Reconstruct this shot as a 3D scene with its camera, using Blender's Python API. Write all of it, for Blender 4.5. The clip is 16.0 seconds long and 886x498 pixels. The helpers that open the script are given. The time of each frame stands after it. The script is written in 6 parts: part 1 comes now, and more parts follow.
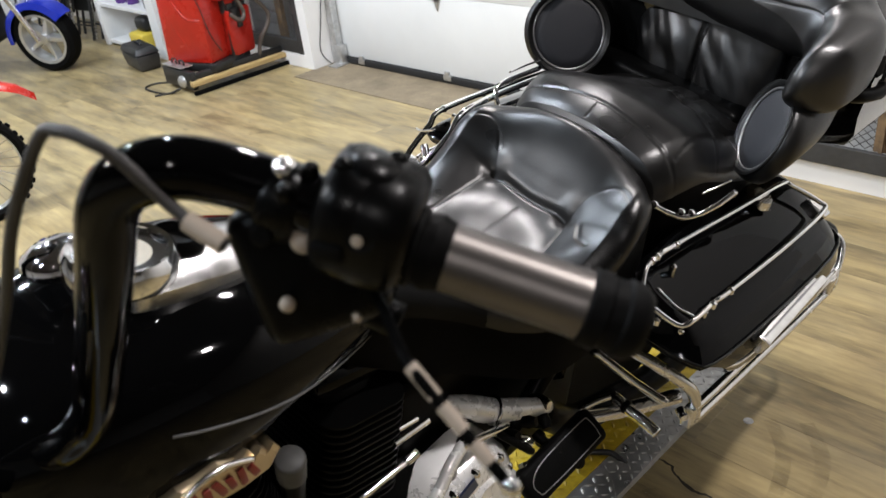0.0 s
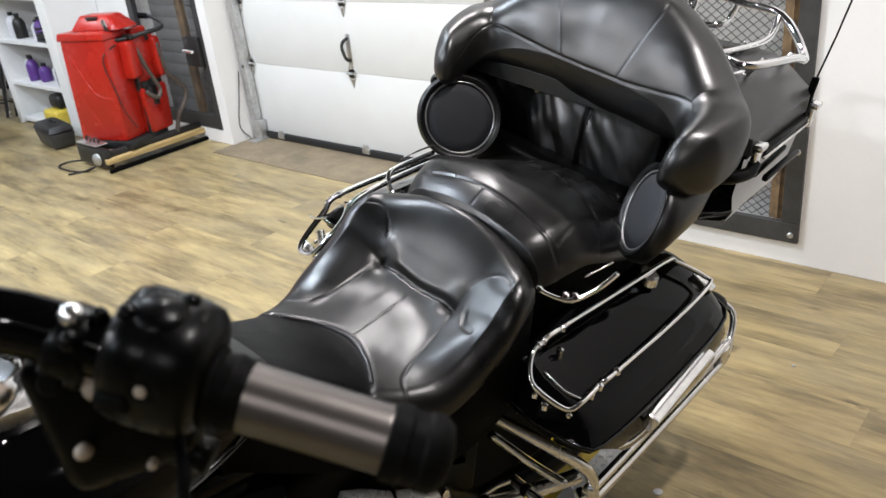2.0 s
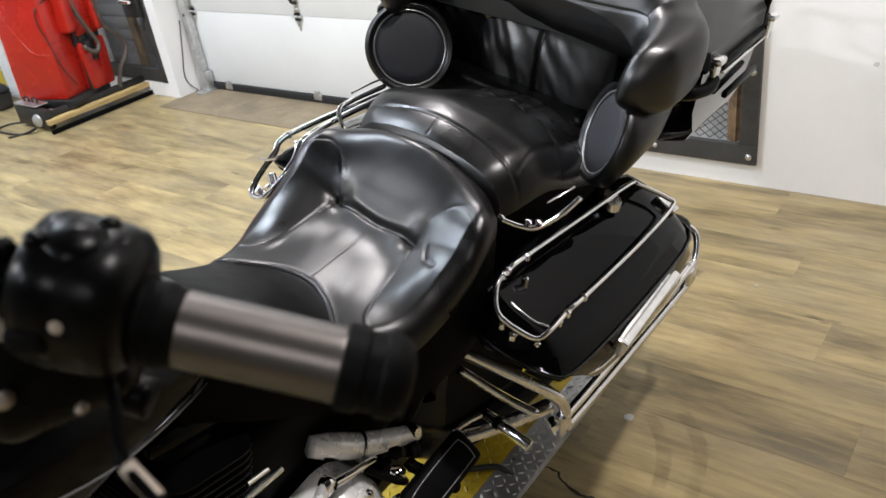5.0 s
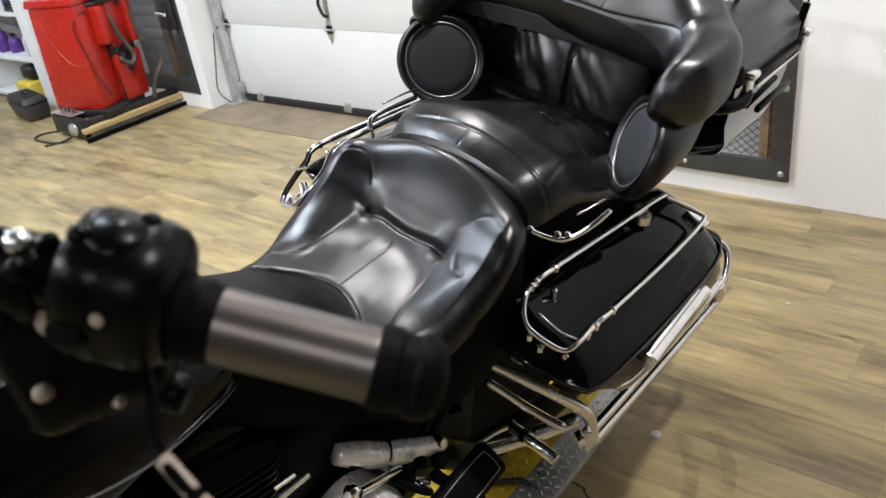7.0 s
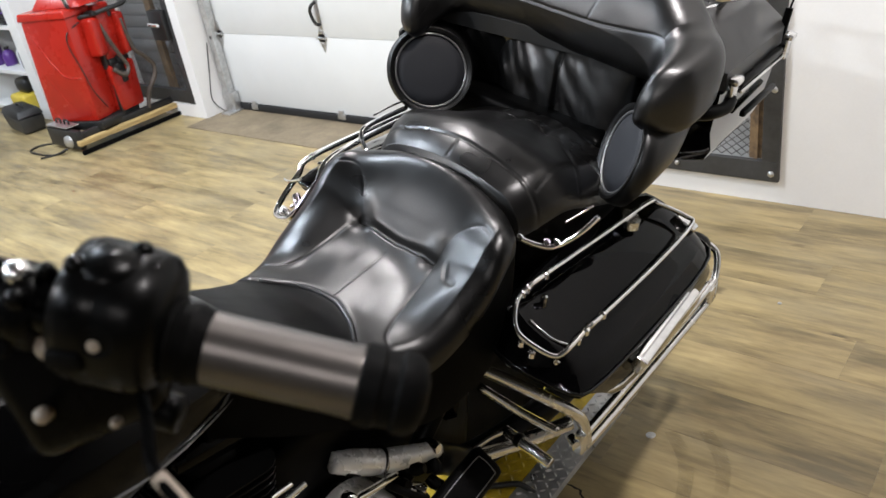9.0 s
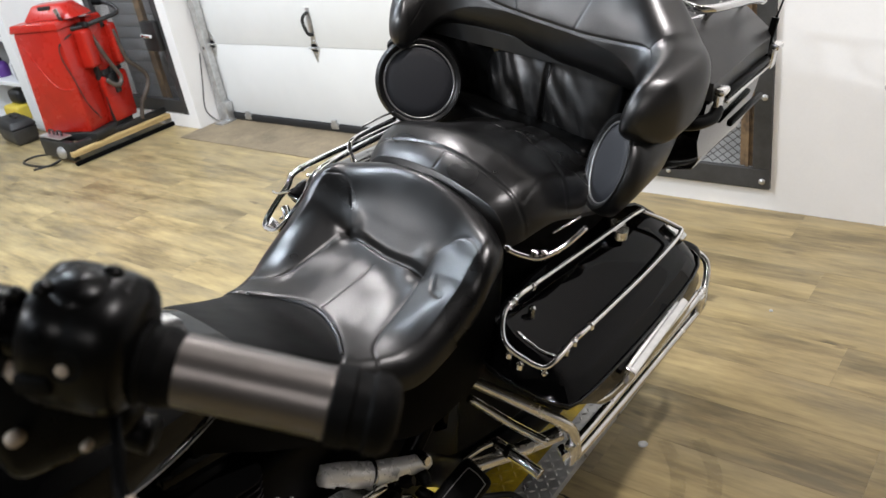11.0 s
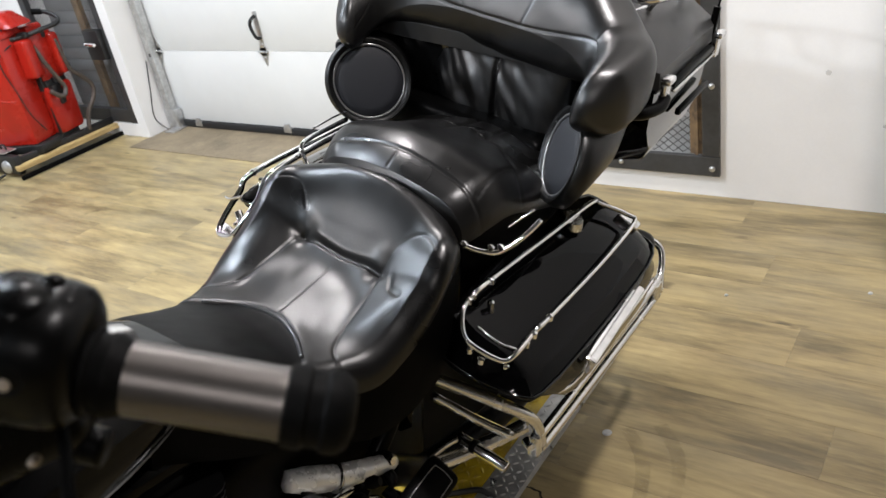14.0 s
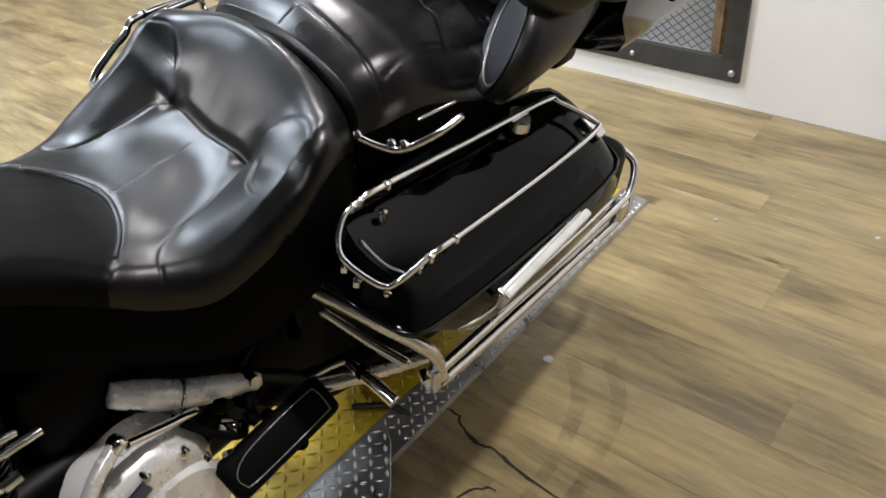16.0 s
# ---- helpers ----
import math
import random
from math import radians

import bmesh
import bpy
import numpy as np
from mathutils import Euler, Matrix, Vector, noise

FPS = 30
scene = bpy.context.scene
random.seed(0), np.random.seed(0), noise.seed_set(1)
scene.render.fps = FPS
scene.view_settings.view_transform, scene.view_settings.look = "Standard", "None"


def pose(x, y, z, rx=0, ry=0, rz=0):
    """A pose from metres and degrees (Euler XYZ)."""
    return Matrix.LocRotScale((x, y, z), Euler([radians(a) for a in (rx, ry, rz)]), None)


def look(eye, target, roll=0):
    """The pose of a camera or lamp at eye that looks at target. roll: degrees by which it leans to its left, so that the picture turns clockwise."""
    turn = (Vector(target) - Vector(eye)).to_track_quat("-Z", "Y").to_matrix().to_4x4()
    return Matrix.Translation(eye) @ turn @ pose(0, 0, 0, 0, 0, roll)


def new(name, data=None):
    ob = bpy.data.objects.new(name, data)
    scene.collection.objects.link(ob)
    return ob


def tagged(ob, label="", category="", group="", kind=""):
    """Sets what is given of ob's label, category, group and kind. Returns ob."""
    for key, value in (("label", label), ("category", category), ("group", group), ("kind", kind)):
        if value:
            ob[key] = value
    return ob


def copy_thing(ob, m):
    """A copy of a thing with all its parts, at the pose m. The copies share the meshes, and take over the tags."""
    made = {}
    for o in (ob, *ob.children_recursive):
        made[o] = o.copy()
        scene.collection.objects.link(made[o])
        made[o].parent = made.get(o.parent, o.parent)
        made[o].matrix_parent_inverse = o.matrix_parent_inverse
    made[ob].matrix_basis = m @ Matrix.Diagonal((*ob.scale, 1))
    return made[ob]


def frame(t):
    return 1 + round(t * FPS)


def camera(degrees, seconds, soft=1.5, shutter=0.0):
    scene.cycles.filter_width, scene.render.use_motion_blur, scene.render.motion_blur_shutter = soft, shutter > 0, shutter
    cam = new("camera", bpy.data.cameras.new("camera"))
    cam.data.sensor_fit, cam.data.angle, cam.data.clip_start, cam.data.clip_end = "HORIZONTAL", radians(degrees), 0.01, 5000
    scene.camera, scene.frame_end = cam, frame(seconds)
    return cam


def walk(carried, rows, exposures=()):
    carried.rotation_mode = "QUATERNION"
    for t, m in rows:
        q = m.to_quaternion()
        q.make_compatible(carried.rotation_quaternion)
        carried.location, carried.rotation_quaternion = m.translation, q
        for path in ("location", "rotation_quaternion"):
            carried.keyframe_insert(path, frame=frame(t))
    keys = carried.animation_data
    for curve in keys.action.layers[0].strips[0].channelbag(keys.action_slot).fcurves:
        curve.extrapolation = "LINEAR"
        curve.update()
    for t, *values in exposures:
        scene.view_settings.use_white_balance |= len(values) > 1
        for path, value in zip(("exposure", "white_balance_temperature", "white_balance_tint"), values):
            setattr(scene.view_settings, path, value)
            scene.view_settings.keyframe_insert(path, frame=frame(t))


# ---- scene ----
cam = camera(57.8, 16.0)
cam.data.dof.use_dof, cam.data.dof.focus_distance, cam.data.dof.aperture_fstop = True, 1.7, 8.0
PATH = [
    (0, (0.531, 0.503, 1.364), (-0.812, 1.697, 0.357), -7.1),
    (0.5, (0.559, 0.537, 1.380), (-0.684, 1.873, 0.425), -5.8),
    (1, (0.585, 0.558, 1.407), (-0.654, 1.963, 0.550), -4.2),
    (1.5, (0.589, 0.565, 1.403), (-0.653, 1.961, 0.537), -4.8),
    (2, (0.580, 0.572, 1.393), (-0.685, 1.939, 0.512), -6.4),
    (2.5, (0.558, 0.569, 1.383), (-0.712, 1.920, 0.484), -8.2),
    (3, (0.556, 0.585, 1.375), (-0.665, 1.957, 0.442), -8.5),
    (3.5, (0.551, 0.588, 1.368), (-0.635, 1.971, 0.404), -8.0),
    (6, (0.570, 0.598, 1.345), (-0.579, 1.965, 0.320), -8.6),
    (6.5, (0.562, 0.595, 1.342), (-0.576, 1.968, 0.312), -7.6),
    (7, (0.562, 0.588, 1.349), (-0.660, 1.932, 0.379), -8.6),
    (7.5, (0.570, 0.592, 1.354), (-0.639, 1.941, 0.373), -9.3),
    (8, (0.575, 0.588, 1.366), (-0.617, 1.951, 0.383), -9.4),
    (8.5, (0.578, 0.585, 1.366), (-0.639, 1.935, 0.397), -9.5),
    (11, (0.591, 0.596, 1.371), (-0.625, 1.961, 0.421), -9.8),
    (11.5, (0.596, 0.606, 1.373), (-0.604, 1.988, 0.426), -9.3),
    (12, (0.601, 0.610, 1.376), (-0.568, 2.013, 0.423), -9.8),
    (12.5, (0.601, 0.599, 1.379), (-0.588, 2.001, 0.450), -9.1),
    (13, (0.599, 0.603, 1.370), (-0.571, 2.002, 0.412), -10.4),
    (13.5, (0.599, 0.605, 1.366), (-0.546, 2.008, 0.384), -11.6),
    (14, (0.595, 0.599, 1.366), (-0.538, 2.021, 0.400), -10.8),
    (14.5, (0.578, 0.547, 1.377), (-0.556, 1.987, 0.437), -10.1),
    (15, (0.600, 0.504, 1.361), (-0.384, 2.012, 0.360), -7.0),
    (15.5, (0.598, 0.675, 1.279), (-0.471, 1.976, 0.094), -2.4),
    (16, (0.594, 0.889, 1.252), (-0.511, 2.116, 0.021), -5.8),
]
walk(cam, [(t, look(eye, target, roll)) for t, eye, target, roll in PATH])

# ---- world and lights ----
world = bpy.data.worlds.new("world")
scene.world = world
world.use_nodes = True
world.node_tree.nodes["Background"].inputs[0].default_value = (0.9, 0.95, 1.0, 1)
world.node_tree.nodes["Background"].inputs[1].default_value = 0.25
scene.view_settings.exposure = 0.0

CEIL = 2.9
COOL, NEUTRAL, SOFTWARM, WARM = (0.80, 0.905, 1.03), (0.88, 0.945, 1.03), (0.985, 0.945, 0.955), (0.985, 0.93, 0.925)
# Downlights out of view; the last three are added to brighten the backrest.
LAMPS = [(-0.30, -1.25, COOL, 30), (-3.2, 0.9, COOL, 66), (-1.95, 1.72, COOL, 44), (-1.2, 2.55, SOFTWARM, 42), (0.75, 1.85, WARM, 50),
         (-4.7, 0.6, COOL, 50), (-3.6, 2.55, NEUTRAL, 22), (-6.0, 1.2, NEUTRAL, 36), (-1.55, -0.85, NEUTRAL, 80), (1.7, -1.1, WARM, 26), (-2.8, -0.9, SOFTWARM, 58)]

# ---- materials ----


def material(name, base, rough=0.5, metal=0.0, vary=0.0, scale=8.0, bump=0.0, bump_scale=60.0, coat=0.0, rough_vary=0.0,
             second=None, stretch=(1, 1, 1), spec=0.5, transmission=0.0, emit=0.0, detail=6):
    """A surface with colour variation at a large and a small scale, uneven gloss and fine relief."""
    m = bpy.data.materials.new(name)
    m.use_nodes = True
    nt = m.node_tree
    b = nt.nodes["Principled BSDF"]
    b.inputs["Base Color"].default_value = (*base, 1)
    b.inputs["Roughness"].default_value = rough
    b.inputs["Metallic"].default_value = metal
    b.inputs["Coat Weight"].default_value = coat
    b.inputs["Coat Roughness"].default_value = 0.05
    b.inputs["Specular IOR Level"].default_value = spec
    b.inputs["Transmission Weight"].default_value = transmission
    if emit:
        b.inputs["Emission Color"].default_value = (*base, 1)
        b.inputs["Emission Strength"].default_value = emit
    if vary or bump or rough_vary or second:
        tc = nt.nodes.new("ShaderNodeTexCoord")
        mp = nt.nodes.new("ShaderNodeMapping")
        mp.inputs["Scale"].default_value = stretch
        nt.links.new(tc.outputs["Object"], mp.inputs["Vector"])
        big = nt.nodes.new("ShaderNodeTexNoise")
        big.inputs["Scale"].default_value = scale
        big.inputs["Detail"].default_value = detail
        big.inputs["Roughness"].default_value = 0.65
        nt.links.new(mp.outputs[0], big.inputs["Vector"])
        fine = nt.nodes.new("ShaderNodeTexNoise")
        fine.inputs["Scale"].default_value = bump_scale
        fine.inputs["Detail"].default_value = 4
        nt.links.new(mp.outputs[0], fine.inputs["Vector"])
        if vary or second:
            ramp = nt.nodes.new("ShaderNodeValToRGB")
            lo = second or tuple(c * (1 - vary) for c in base)
            ramp.color_ramp.elements[0].color = (*lo, 1)
            ramp.color_ramp.elements[1].color = (*(min(1, c * (1 + vary)) for c in base), 1)
            ramp.color_ramp.elements[0].position, ramp.color_ramp.elements[1].position = 0.3, 0.7
            mix = nt.nodes.new("ShaderNodeMath")
            mix.operation = "MULTIPLY_ADD"
            mix.inputs[1].default_value = 0.25
            nt.links.new(fine.outputs[0], mix.inputs[0])
            sub = nt.nodes.new("ShaderNodeMath")
            sub.operation = "SUBTRACT"
            sub.inputs[1].default_value = 0.125
            nt.links.new(big.outputs[0], sub.inputs[0])
            nt.links.new(sub.outputs[0], mix.inputs[2])
            nt.links.new(mix.outputs[0], ramp.inputs[0])
            nt.links.new(ramp.outputs[0], b.inputs["Base Color"])
        if rough_vary:
            rr = nt.nodes.new("ShaderNodeMapRange")
            rr.inputs["From Min"].default_value, rr.inputs["From Max"].default_value = 0.3, 0.7
            rr.inputs["To Min"].default_value, rr.inputs["To Max"].default_value = max(0.02, rough - rough_vary), min(1, rough + rough_vary)
            nt.links.new(big.outputs[0], rr.inputs[0])
            nt.links.new(rr.outputs[0], b.inputs["Roughness"])
        if bump:
            bp = nt.nodes.new("ShaderNodeBump")
            bp.inputs["Strength"].default_value = bump
            bp.inputs["Distance"].default_value = 0.002
            nt.links.new(fine.outputs[0], bp.inputs["Height"])
            nt.links.new(bp.outputs[0], b.inputs["Normal"])
    return m


def plank_material(name, per_island):
    """Vinyl planks: tan boards with grey-brown streaks; each board has its own tone and grain."""
    m = bpy.data.materials.new(name)
    m.use_nodes = True
    nt = m.node_tree
    L = nt.links.new
    b = nt.nodes["Principled BSDF"]
    tc = nt.nodes.new("ShaderNodeTexCoord")
    if per_island:
        rnd = nt.nodes.new("ShaderNodeNewGeometry").outputs["Random Per Island"]
    else:
        rnd = nt.nodes.new("ShaderNodeObjectInfo").outputs["Random"]
    shift = nt.nodes.new("ShaderNodeCombineXYZ")
    times = nt.nodes.new("ShaderNodeMath")
    times.operation = "MULTIPLY"
    times.inputs[1].default_value = 37.0
    L(rnd, times.inputs[0])
    L(times.outputs[0], shift.inputs[0])
    L(times.outputs[0], shift.inputs[2])
    add = nt.nodes.new("ShaderNodeVectorMath")
    L(tc.outputs["Object"], add.inputs[0])
    L(shift.outputs[0], add.inputs[1])

    def streaks(sx, sy, detail, rough):
        mp = nt.nodes.new("ShaderNodeMapping")
        mp.inputs["Scale"].default_value = (sx, sy, 1)
        L(add.outputs[0], mp.inputs["Vector"])
        n = nt.nodes.new("ShaderNodeTexNoise")
        n.inputs["Scale"].default_value = 1
        n.inputs["Detail"].default_value = detail
        n.inputs["Roughness"].default_value = rough
        L(mp.outputs[0], n.inputs["Vector"])
        return n.outputs[0]

    broad, grain, fine = streaks(2.6, 12, 5, 0.62), streaks(6, 60, 6, 0.66), streaks(20, 190, 3, 0.6)
    ramp = nt.nodes.new("ShaderNodeValToRGB")
    e = ramp.color_ramp.elements
    e[0].position, e[0].color = 0.345, (0.144, 0.111, 0.057, 1)
    e[1].position, e[1].color = 0.655, (0.474, 0.368, 0.178, 1)
    mid = ramp.color_ramp.elements.new(0.5)
    mid.color = (0.319, 0.244, 0.118, 1)
    s1 = nt.nodes.new("ShaderNodeMath")
    s1.operation = "MULTIPLY_ADD"
    s1.inputs[1].default_value = 0.64
    L(broad, s1.inputs[0])
    s2 = nt.nodes.new("ShaderNodeMath")
    s2.operation = "MULTIPLY_ADD"
    s2.inputs[1].default_value = 0.32
    L(grain, s2.inputs[0])
    s3 = nt.nodes.new("ShaderNodeMath")
    s3.operation = "MULTIPLY_ADD"
    s3.inputs[1].default_value = 0.09
    s3.inputs[2].default_value = -0.05
    L(rnd, s3.inputs[0])
    L(s3.outputs[0], s2.inputs[2])
    L(s2.outputs[0], s1.inputs[2])
    L(s1.outputs[0], ramp.inputs[0])
    hue = nt.nodes.new("ShaderNodeMix")
    hue.data_type = "RGBA"
    grey = nt.nodes.new("ShaderNodeRGB")
    grey.outputs[0].default_value = (0.225, 0.195, 0.131, 1)
    fac = nt.nodes.new("ShaderNodeMapRange")
    fac.inputs["From Min"].default_value, fac.inputs["From Max"].default_value = 0.45, 0.75
    fac.inputs["To Max"].default_value = 0.45
    L(streaks(2.4, 8, 4, 0.6), fac.inputs[0])
    L(fac.outputs[0], hue.inputs["Factor"])
    L(ramp.outputs[0], hue.inputs["A"])
    L(grey.outputs[0], hue.inputs["B"])
    knot = nt.nodes.new("ShaderNodeMix")
    knot.data_type = "RGBA"
    spot = nt.nodes.new("ShaderNodeMapRange")
    spot.inputs["From Min"].default_value, spot.inputs["From Max"].default_value = 0.70, 0.78
    spot.inputs["To Max"].default_value = 0.7
    L(streaks(6.5, 17, 2, 0.5), spot.inputs[0])
    L(spot.outputs[0], knot.inputs["Factor"])
    L(hue.outputs["Result"], knot.inputs["A"])
    knot.inputs["B"].default_value = (0.075, 0.055, 0.03, 1)
    L(knot.outputs["Result"], b.inputs["Base Color"])
    rr = nt.nodes.new("ShaderNodeMapRange")
    rr.inputs["To Min"].default_value, rr.inputs["To Max"].default_value = 0.30, 0.52
    L(grain, rr.inputs[0])
    L(rr.outputs[0], b.inputs["Roughness"])
    bp = nt.nodes.new("ShaderNodeBump")
    bp.inputs["Strength"].default_value = 0.25
    bp.inputs["Distance"].default_value = 0.001
    L(fine, bp.inputs["Height"])
    L(bp.outputs[0], b.inputs["Normal"])
    return m


PLANK = plank_material("vinyl_plank", False)
PLANK_REST = plank_material("vinyl_plank_rest", True)
SUBFLOOR = material("subfloor", (0.06, 0.05, 0.035), 0.9, vary=0.3)
THRESHOLD = material("threshold_concrete", (0.21, 0.165, 0.105), 0.6, vary=0.35, scale=5, bump=0.3, bump_scale=90)
WALL = material("white_wall", (0.80, 0.79, 0.775), 0.55, vary=0.035, scale=2.5, bump=0.12, bump_scale=140)
CEILING = material("ceiling_paint", (0.035, 0.035, 0.036), 0.85, vary=0.2, scale=1.5)
DOORPAINT = material("door_enamel", (0.70, 0.70, 0.685), 0.4, vary=0.03, scale=3, bump=0.15, bump_scale=300)
LEATHER = material("black_leather", (0.0022, 0.002, 0.0019), 0.31, vary=0.5, scale=7, bump=0.09, bump_scale=300, rough_vary=0.05, detail=2, spec=0.43)
# LEATHER again, specular raised so that backrest and cushion look brighter lit.
BACKLEATHER = material("black_leather_lit", (0.0022, 0.002, 0.0019), 0.35, vary=0.5, scale=7, bump=0.09, bump_scale=300, rough_vary=0.04, detail=2, spec=0.8)
SIDEVINYL = material("matt_black_vinyl", (0.0015, 0.0015, 0.0015), 0.5, vary=0.3, scale=20, bump=0.15, bump_scale=500, spec=0.02)
GLOSS = material("black_gloss_paint", (0.0012, 0.0012, 0.0013), 0.05, coat=0.0, rough_vary=0.02, scale=3, spec=0.12)
# The paint of GLOSS, specular raised to bring reflections onto the bag flanks.
BAGGLOSS = material("black_gloss_paint_lit", (0.0012, 0.0012, 0.0013), 0.06, rough_vary=0.02, scale=3, spec=0.4)
SATIN = material("black_satin", (0.0015, 0.0015, 0.0015), 0.34, vary=0.3, scale=20, spec=0.06)
VINYLBOX = material("grey_black_box", (0.028, 0.028, 0.028), 0.36, vary=0.2, scale=6, bump=0.1, bump_scale=500)
RUBBER = material("black_rubber", (0.0035, 0.0035, 0.0035), 0.55, vary=0.3, scale=30, bump=0.2, bump_scale=200, spec=0.05)
CHROME = material("chrome", (0.86, 0.86, 0.87), 0.07, 1.0, rough_vary=0.05, scale=14)
CHROME_DULL = material("worn_chrome", (0.80, 0.79, 0.78), 0.22, 1.0, vary=0.12, scale=18, rough_vary=0.08)
BOXGLOSS = material("black_box_gloss", (0.006, 0.006, 0.006), 0.08, vary=0.2, scale=6, rough_vary=0.03, spec=0.9)
PINSTRIPE = material("grey_pinstripe", (0.10, 0.10, 0.105), 0.35)
BRONZE = material("bronze_trim", (0.30, 0.20, 0.10), 0.35, 0.8, vary=0.2, scale=30)
CAPGREY = material("grey_cap", (0.06, 0.06, 0.058), 0.5, 0.0, vary=0.2, scale=40, spec=0.3)
CABLEGREY = material("braided_cable", (0.03, 0.028, 0.027), 0.4, 0.3, vary=0.3, scale=60, bump=0.4, bump_scale=900)
# Near-white, less metallic base: lamp glare on polished metal put into the colour.
PALEALLOY = material("glare_whitened_alloy", (0.92, 0.92, 0.915), 0.28, 0.40, vary=0.08, scale=16, rough_vary=0.08)
GRIPMETAL = material("brushed_grip_metal", (0.125, 0.114, 0.107), 0.38, 0.9, vary=0.12, scale=12, stretch=(1, 1, 1))
HOUSING = material("black_moulded_housing", (0.0012, 0.0012, 0.0012), 0.30, vary=0.3, scale=20, rough_vary=0.06, spec=0.1)
# Darker copy of the seat leather: low specular stands in for nose shade.
NOSESHADE = material("shaded_seat_black", (0.002, 0.002, 0.002), 0.42, vary=0.4, scale=12, bump=0.12, bump_scale=300, spec=0.08)
PODSKIN = material("black_padded_vinyl", (0.004, 0.004, 0.004), 0.38, vary=0.3, scale=20, bump=0.1, bump_scale=400, spec=0.4)
TRIMGREY = material("grey_trim", (0.30, 0.30, 0.30), 0.3, 0.7)
CLOTH = material("speaker_cloth", (0.010, 0.011, 0.015), 0.6, bump=0.5, bump_scale=900)
STEEL = material("dark_steel_frame", (0.055, 0.055, 0.055), 0.5, 0.4, vary=0.3, scale=7, rough_vary=0.1)
MESHSTEEL = material("mesh_steel", (0.10, 0.095, 0.09), 0.5, 0.6, vary=0.3, scale=20)
RUST = material("rusty_flange", (0.17, 0.11, 0.055), 0.75, vary=0.5, scale=16, second=(0.06, 0.04, 0.025))
SHUTTER = material("ribbed_grey_shutter", (0.24, 0.24, 0.24), 0.5, 0.2, vary=0.2, scale=5)
BEYOND = material("pale_panel_behind_mesh", (0.42, 0.42, 0.41), 0.6, vary=0.15, scale=4)
GALV = material("galvanised_steel", (0.56, 0.56, 0.555), 0.38, 0.9, vary=0.2, scale=30, rough_vary=0.1)
DARKSTRIP = material("black_seal", (0.01, 0.01, 0.01), 0.7)
RED = material("red_plastic", (0.38, 0.015, 0.008), 0.28, vary=0.16, scale=4, rough_vary=0.1, bump=0.05, bump_scale=200)
BLACKPLASTIC = material("black_plastic", (0.012, 0.012, 0.012), 0.45, vary=0.3, scale=14)
HOSE = material("ribbed_hose", (0.07, 0.055, 0.045), 0.45, vary=0.35, scale=20)
WOOD = material("worn_yellow_timber", (0.44, 0.31, 0.13), 0.65, vary=0.35, scale=5, stretch=(12, 1, 12), bump=0.3, bump_scale=60)
SHELFWHITE = material("white_laminate", (0.76, 0.76, 0.75), 0.4, vary=0.04, scale=3)
YELLOWPAINT = material("worn_yellow_paint", (0.52, 0.37, 0.012), 0.45, vary=0.25, scale=9, bump=0.3, bump_scale=120, second=(0.28, 0.19, 0.015))
PLATE = material("diamond_plate", (0.50, 0.50, 0.49), 0.36, 0.8, vary=0.22, scale=14, rough_vary=0.12)
BLUE = material("blue_metallic_paint", (0.012, 0.03, 0.42), 0.2, 0.3, coat=0.6)
ALLOY = material("cast_alloy", (0.62, 0.62, 0.62), 0.32, 0.8, vary=0.1)
PURPLE = material("purple_plastic", (0.10, 0.035, 0.22), 0.4)
YELLOWPLASTIC = material("yellow_plastic", (0.62, 0.47, 0.06), 0.4, vary=0.1)
PALEBOTTLE = material("pale_plastic", (0.62, 0.62, 0.65), 0.35, vary=0.05)
GREEN = material("green_plastic", (0.05, 0.25, 0.10), 0.4)
CLEAR = material("frosted_lens", (0.70, 0.70, 0.68), 0.25, vary=0.1, scale=30)
DIAL = material("dial_face", (0.40, 0.36, 0.29), 0.25, vary=0.1, scale=9)
EMBLEMRED = material("dark_red_enamel", (0.16, 0.02, 0.015), 0.3)
BRASS = material("antique_emblem", (0.55, 0.45, 0.30), 0.3, 0.9, vary=0.15)
CREAM = material("pale_switch_button", (0.32, 0.265, 0.21), 0.5)
DECAL = material("dark_blue_decal", (0.012, 0.02, 0.06), 0.3)
LAMPGLOW = material("lamp_glow", (1.0, 0.94, 0.86), 0.5, emit=30.0)
def mark_material():
    """A faint dark rubber film on the floor, broken up by noise."""
    m = bpy.data.materials.new("tyre_mark_film")
    m.use_nodes = True
    nt = m.node_tree
    b = nt.nodes["Principled BSDF"]
    b.inputs["Base Color"].default_value = (0.05, 0.04, 0.025, 1)
    b.inputs["Roughness"].default_value = 0.5
    tc = nt.nodes.new("ShaderNodeTexCoord")
    n = nt.nodes.new("ShaderNodeTexNoise")
    n.inputs["Scale"].default_value = 14
    n.inputs["Detail"].default_value = 6
    nt.links.new(tc.outputs["Object"], n.inputs["Vector"])
    mr = nt.nodes.new("ShaderNodeMapRange")
    mr.inputs["From Min"].default_value, mr.inputs["From Max"].default_value = 0.35, 0.75
    mr.inputs["To Max"].default_value = 0.27
    nt.links.new(n.outputs[0], mr.inputs[0])
    nt.links.new(mr.outputs[0], b.inputs["Alpha"])
    return m


MARK = mark_material()
CRACK = material("dark_crack", (0.03, 0.024, 0.016), 0.9)
WALLMARK = material("grey_wall_mark", (0.55, 0.54, 0.53), 0.6)

# ---- geometry helpers: each gives (verts, faces) ----


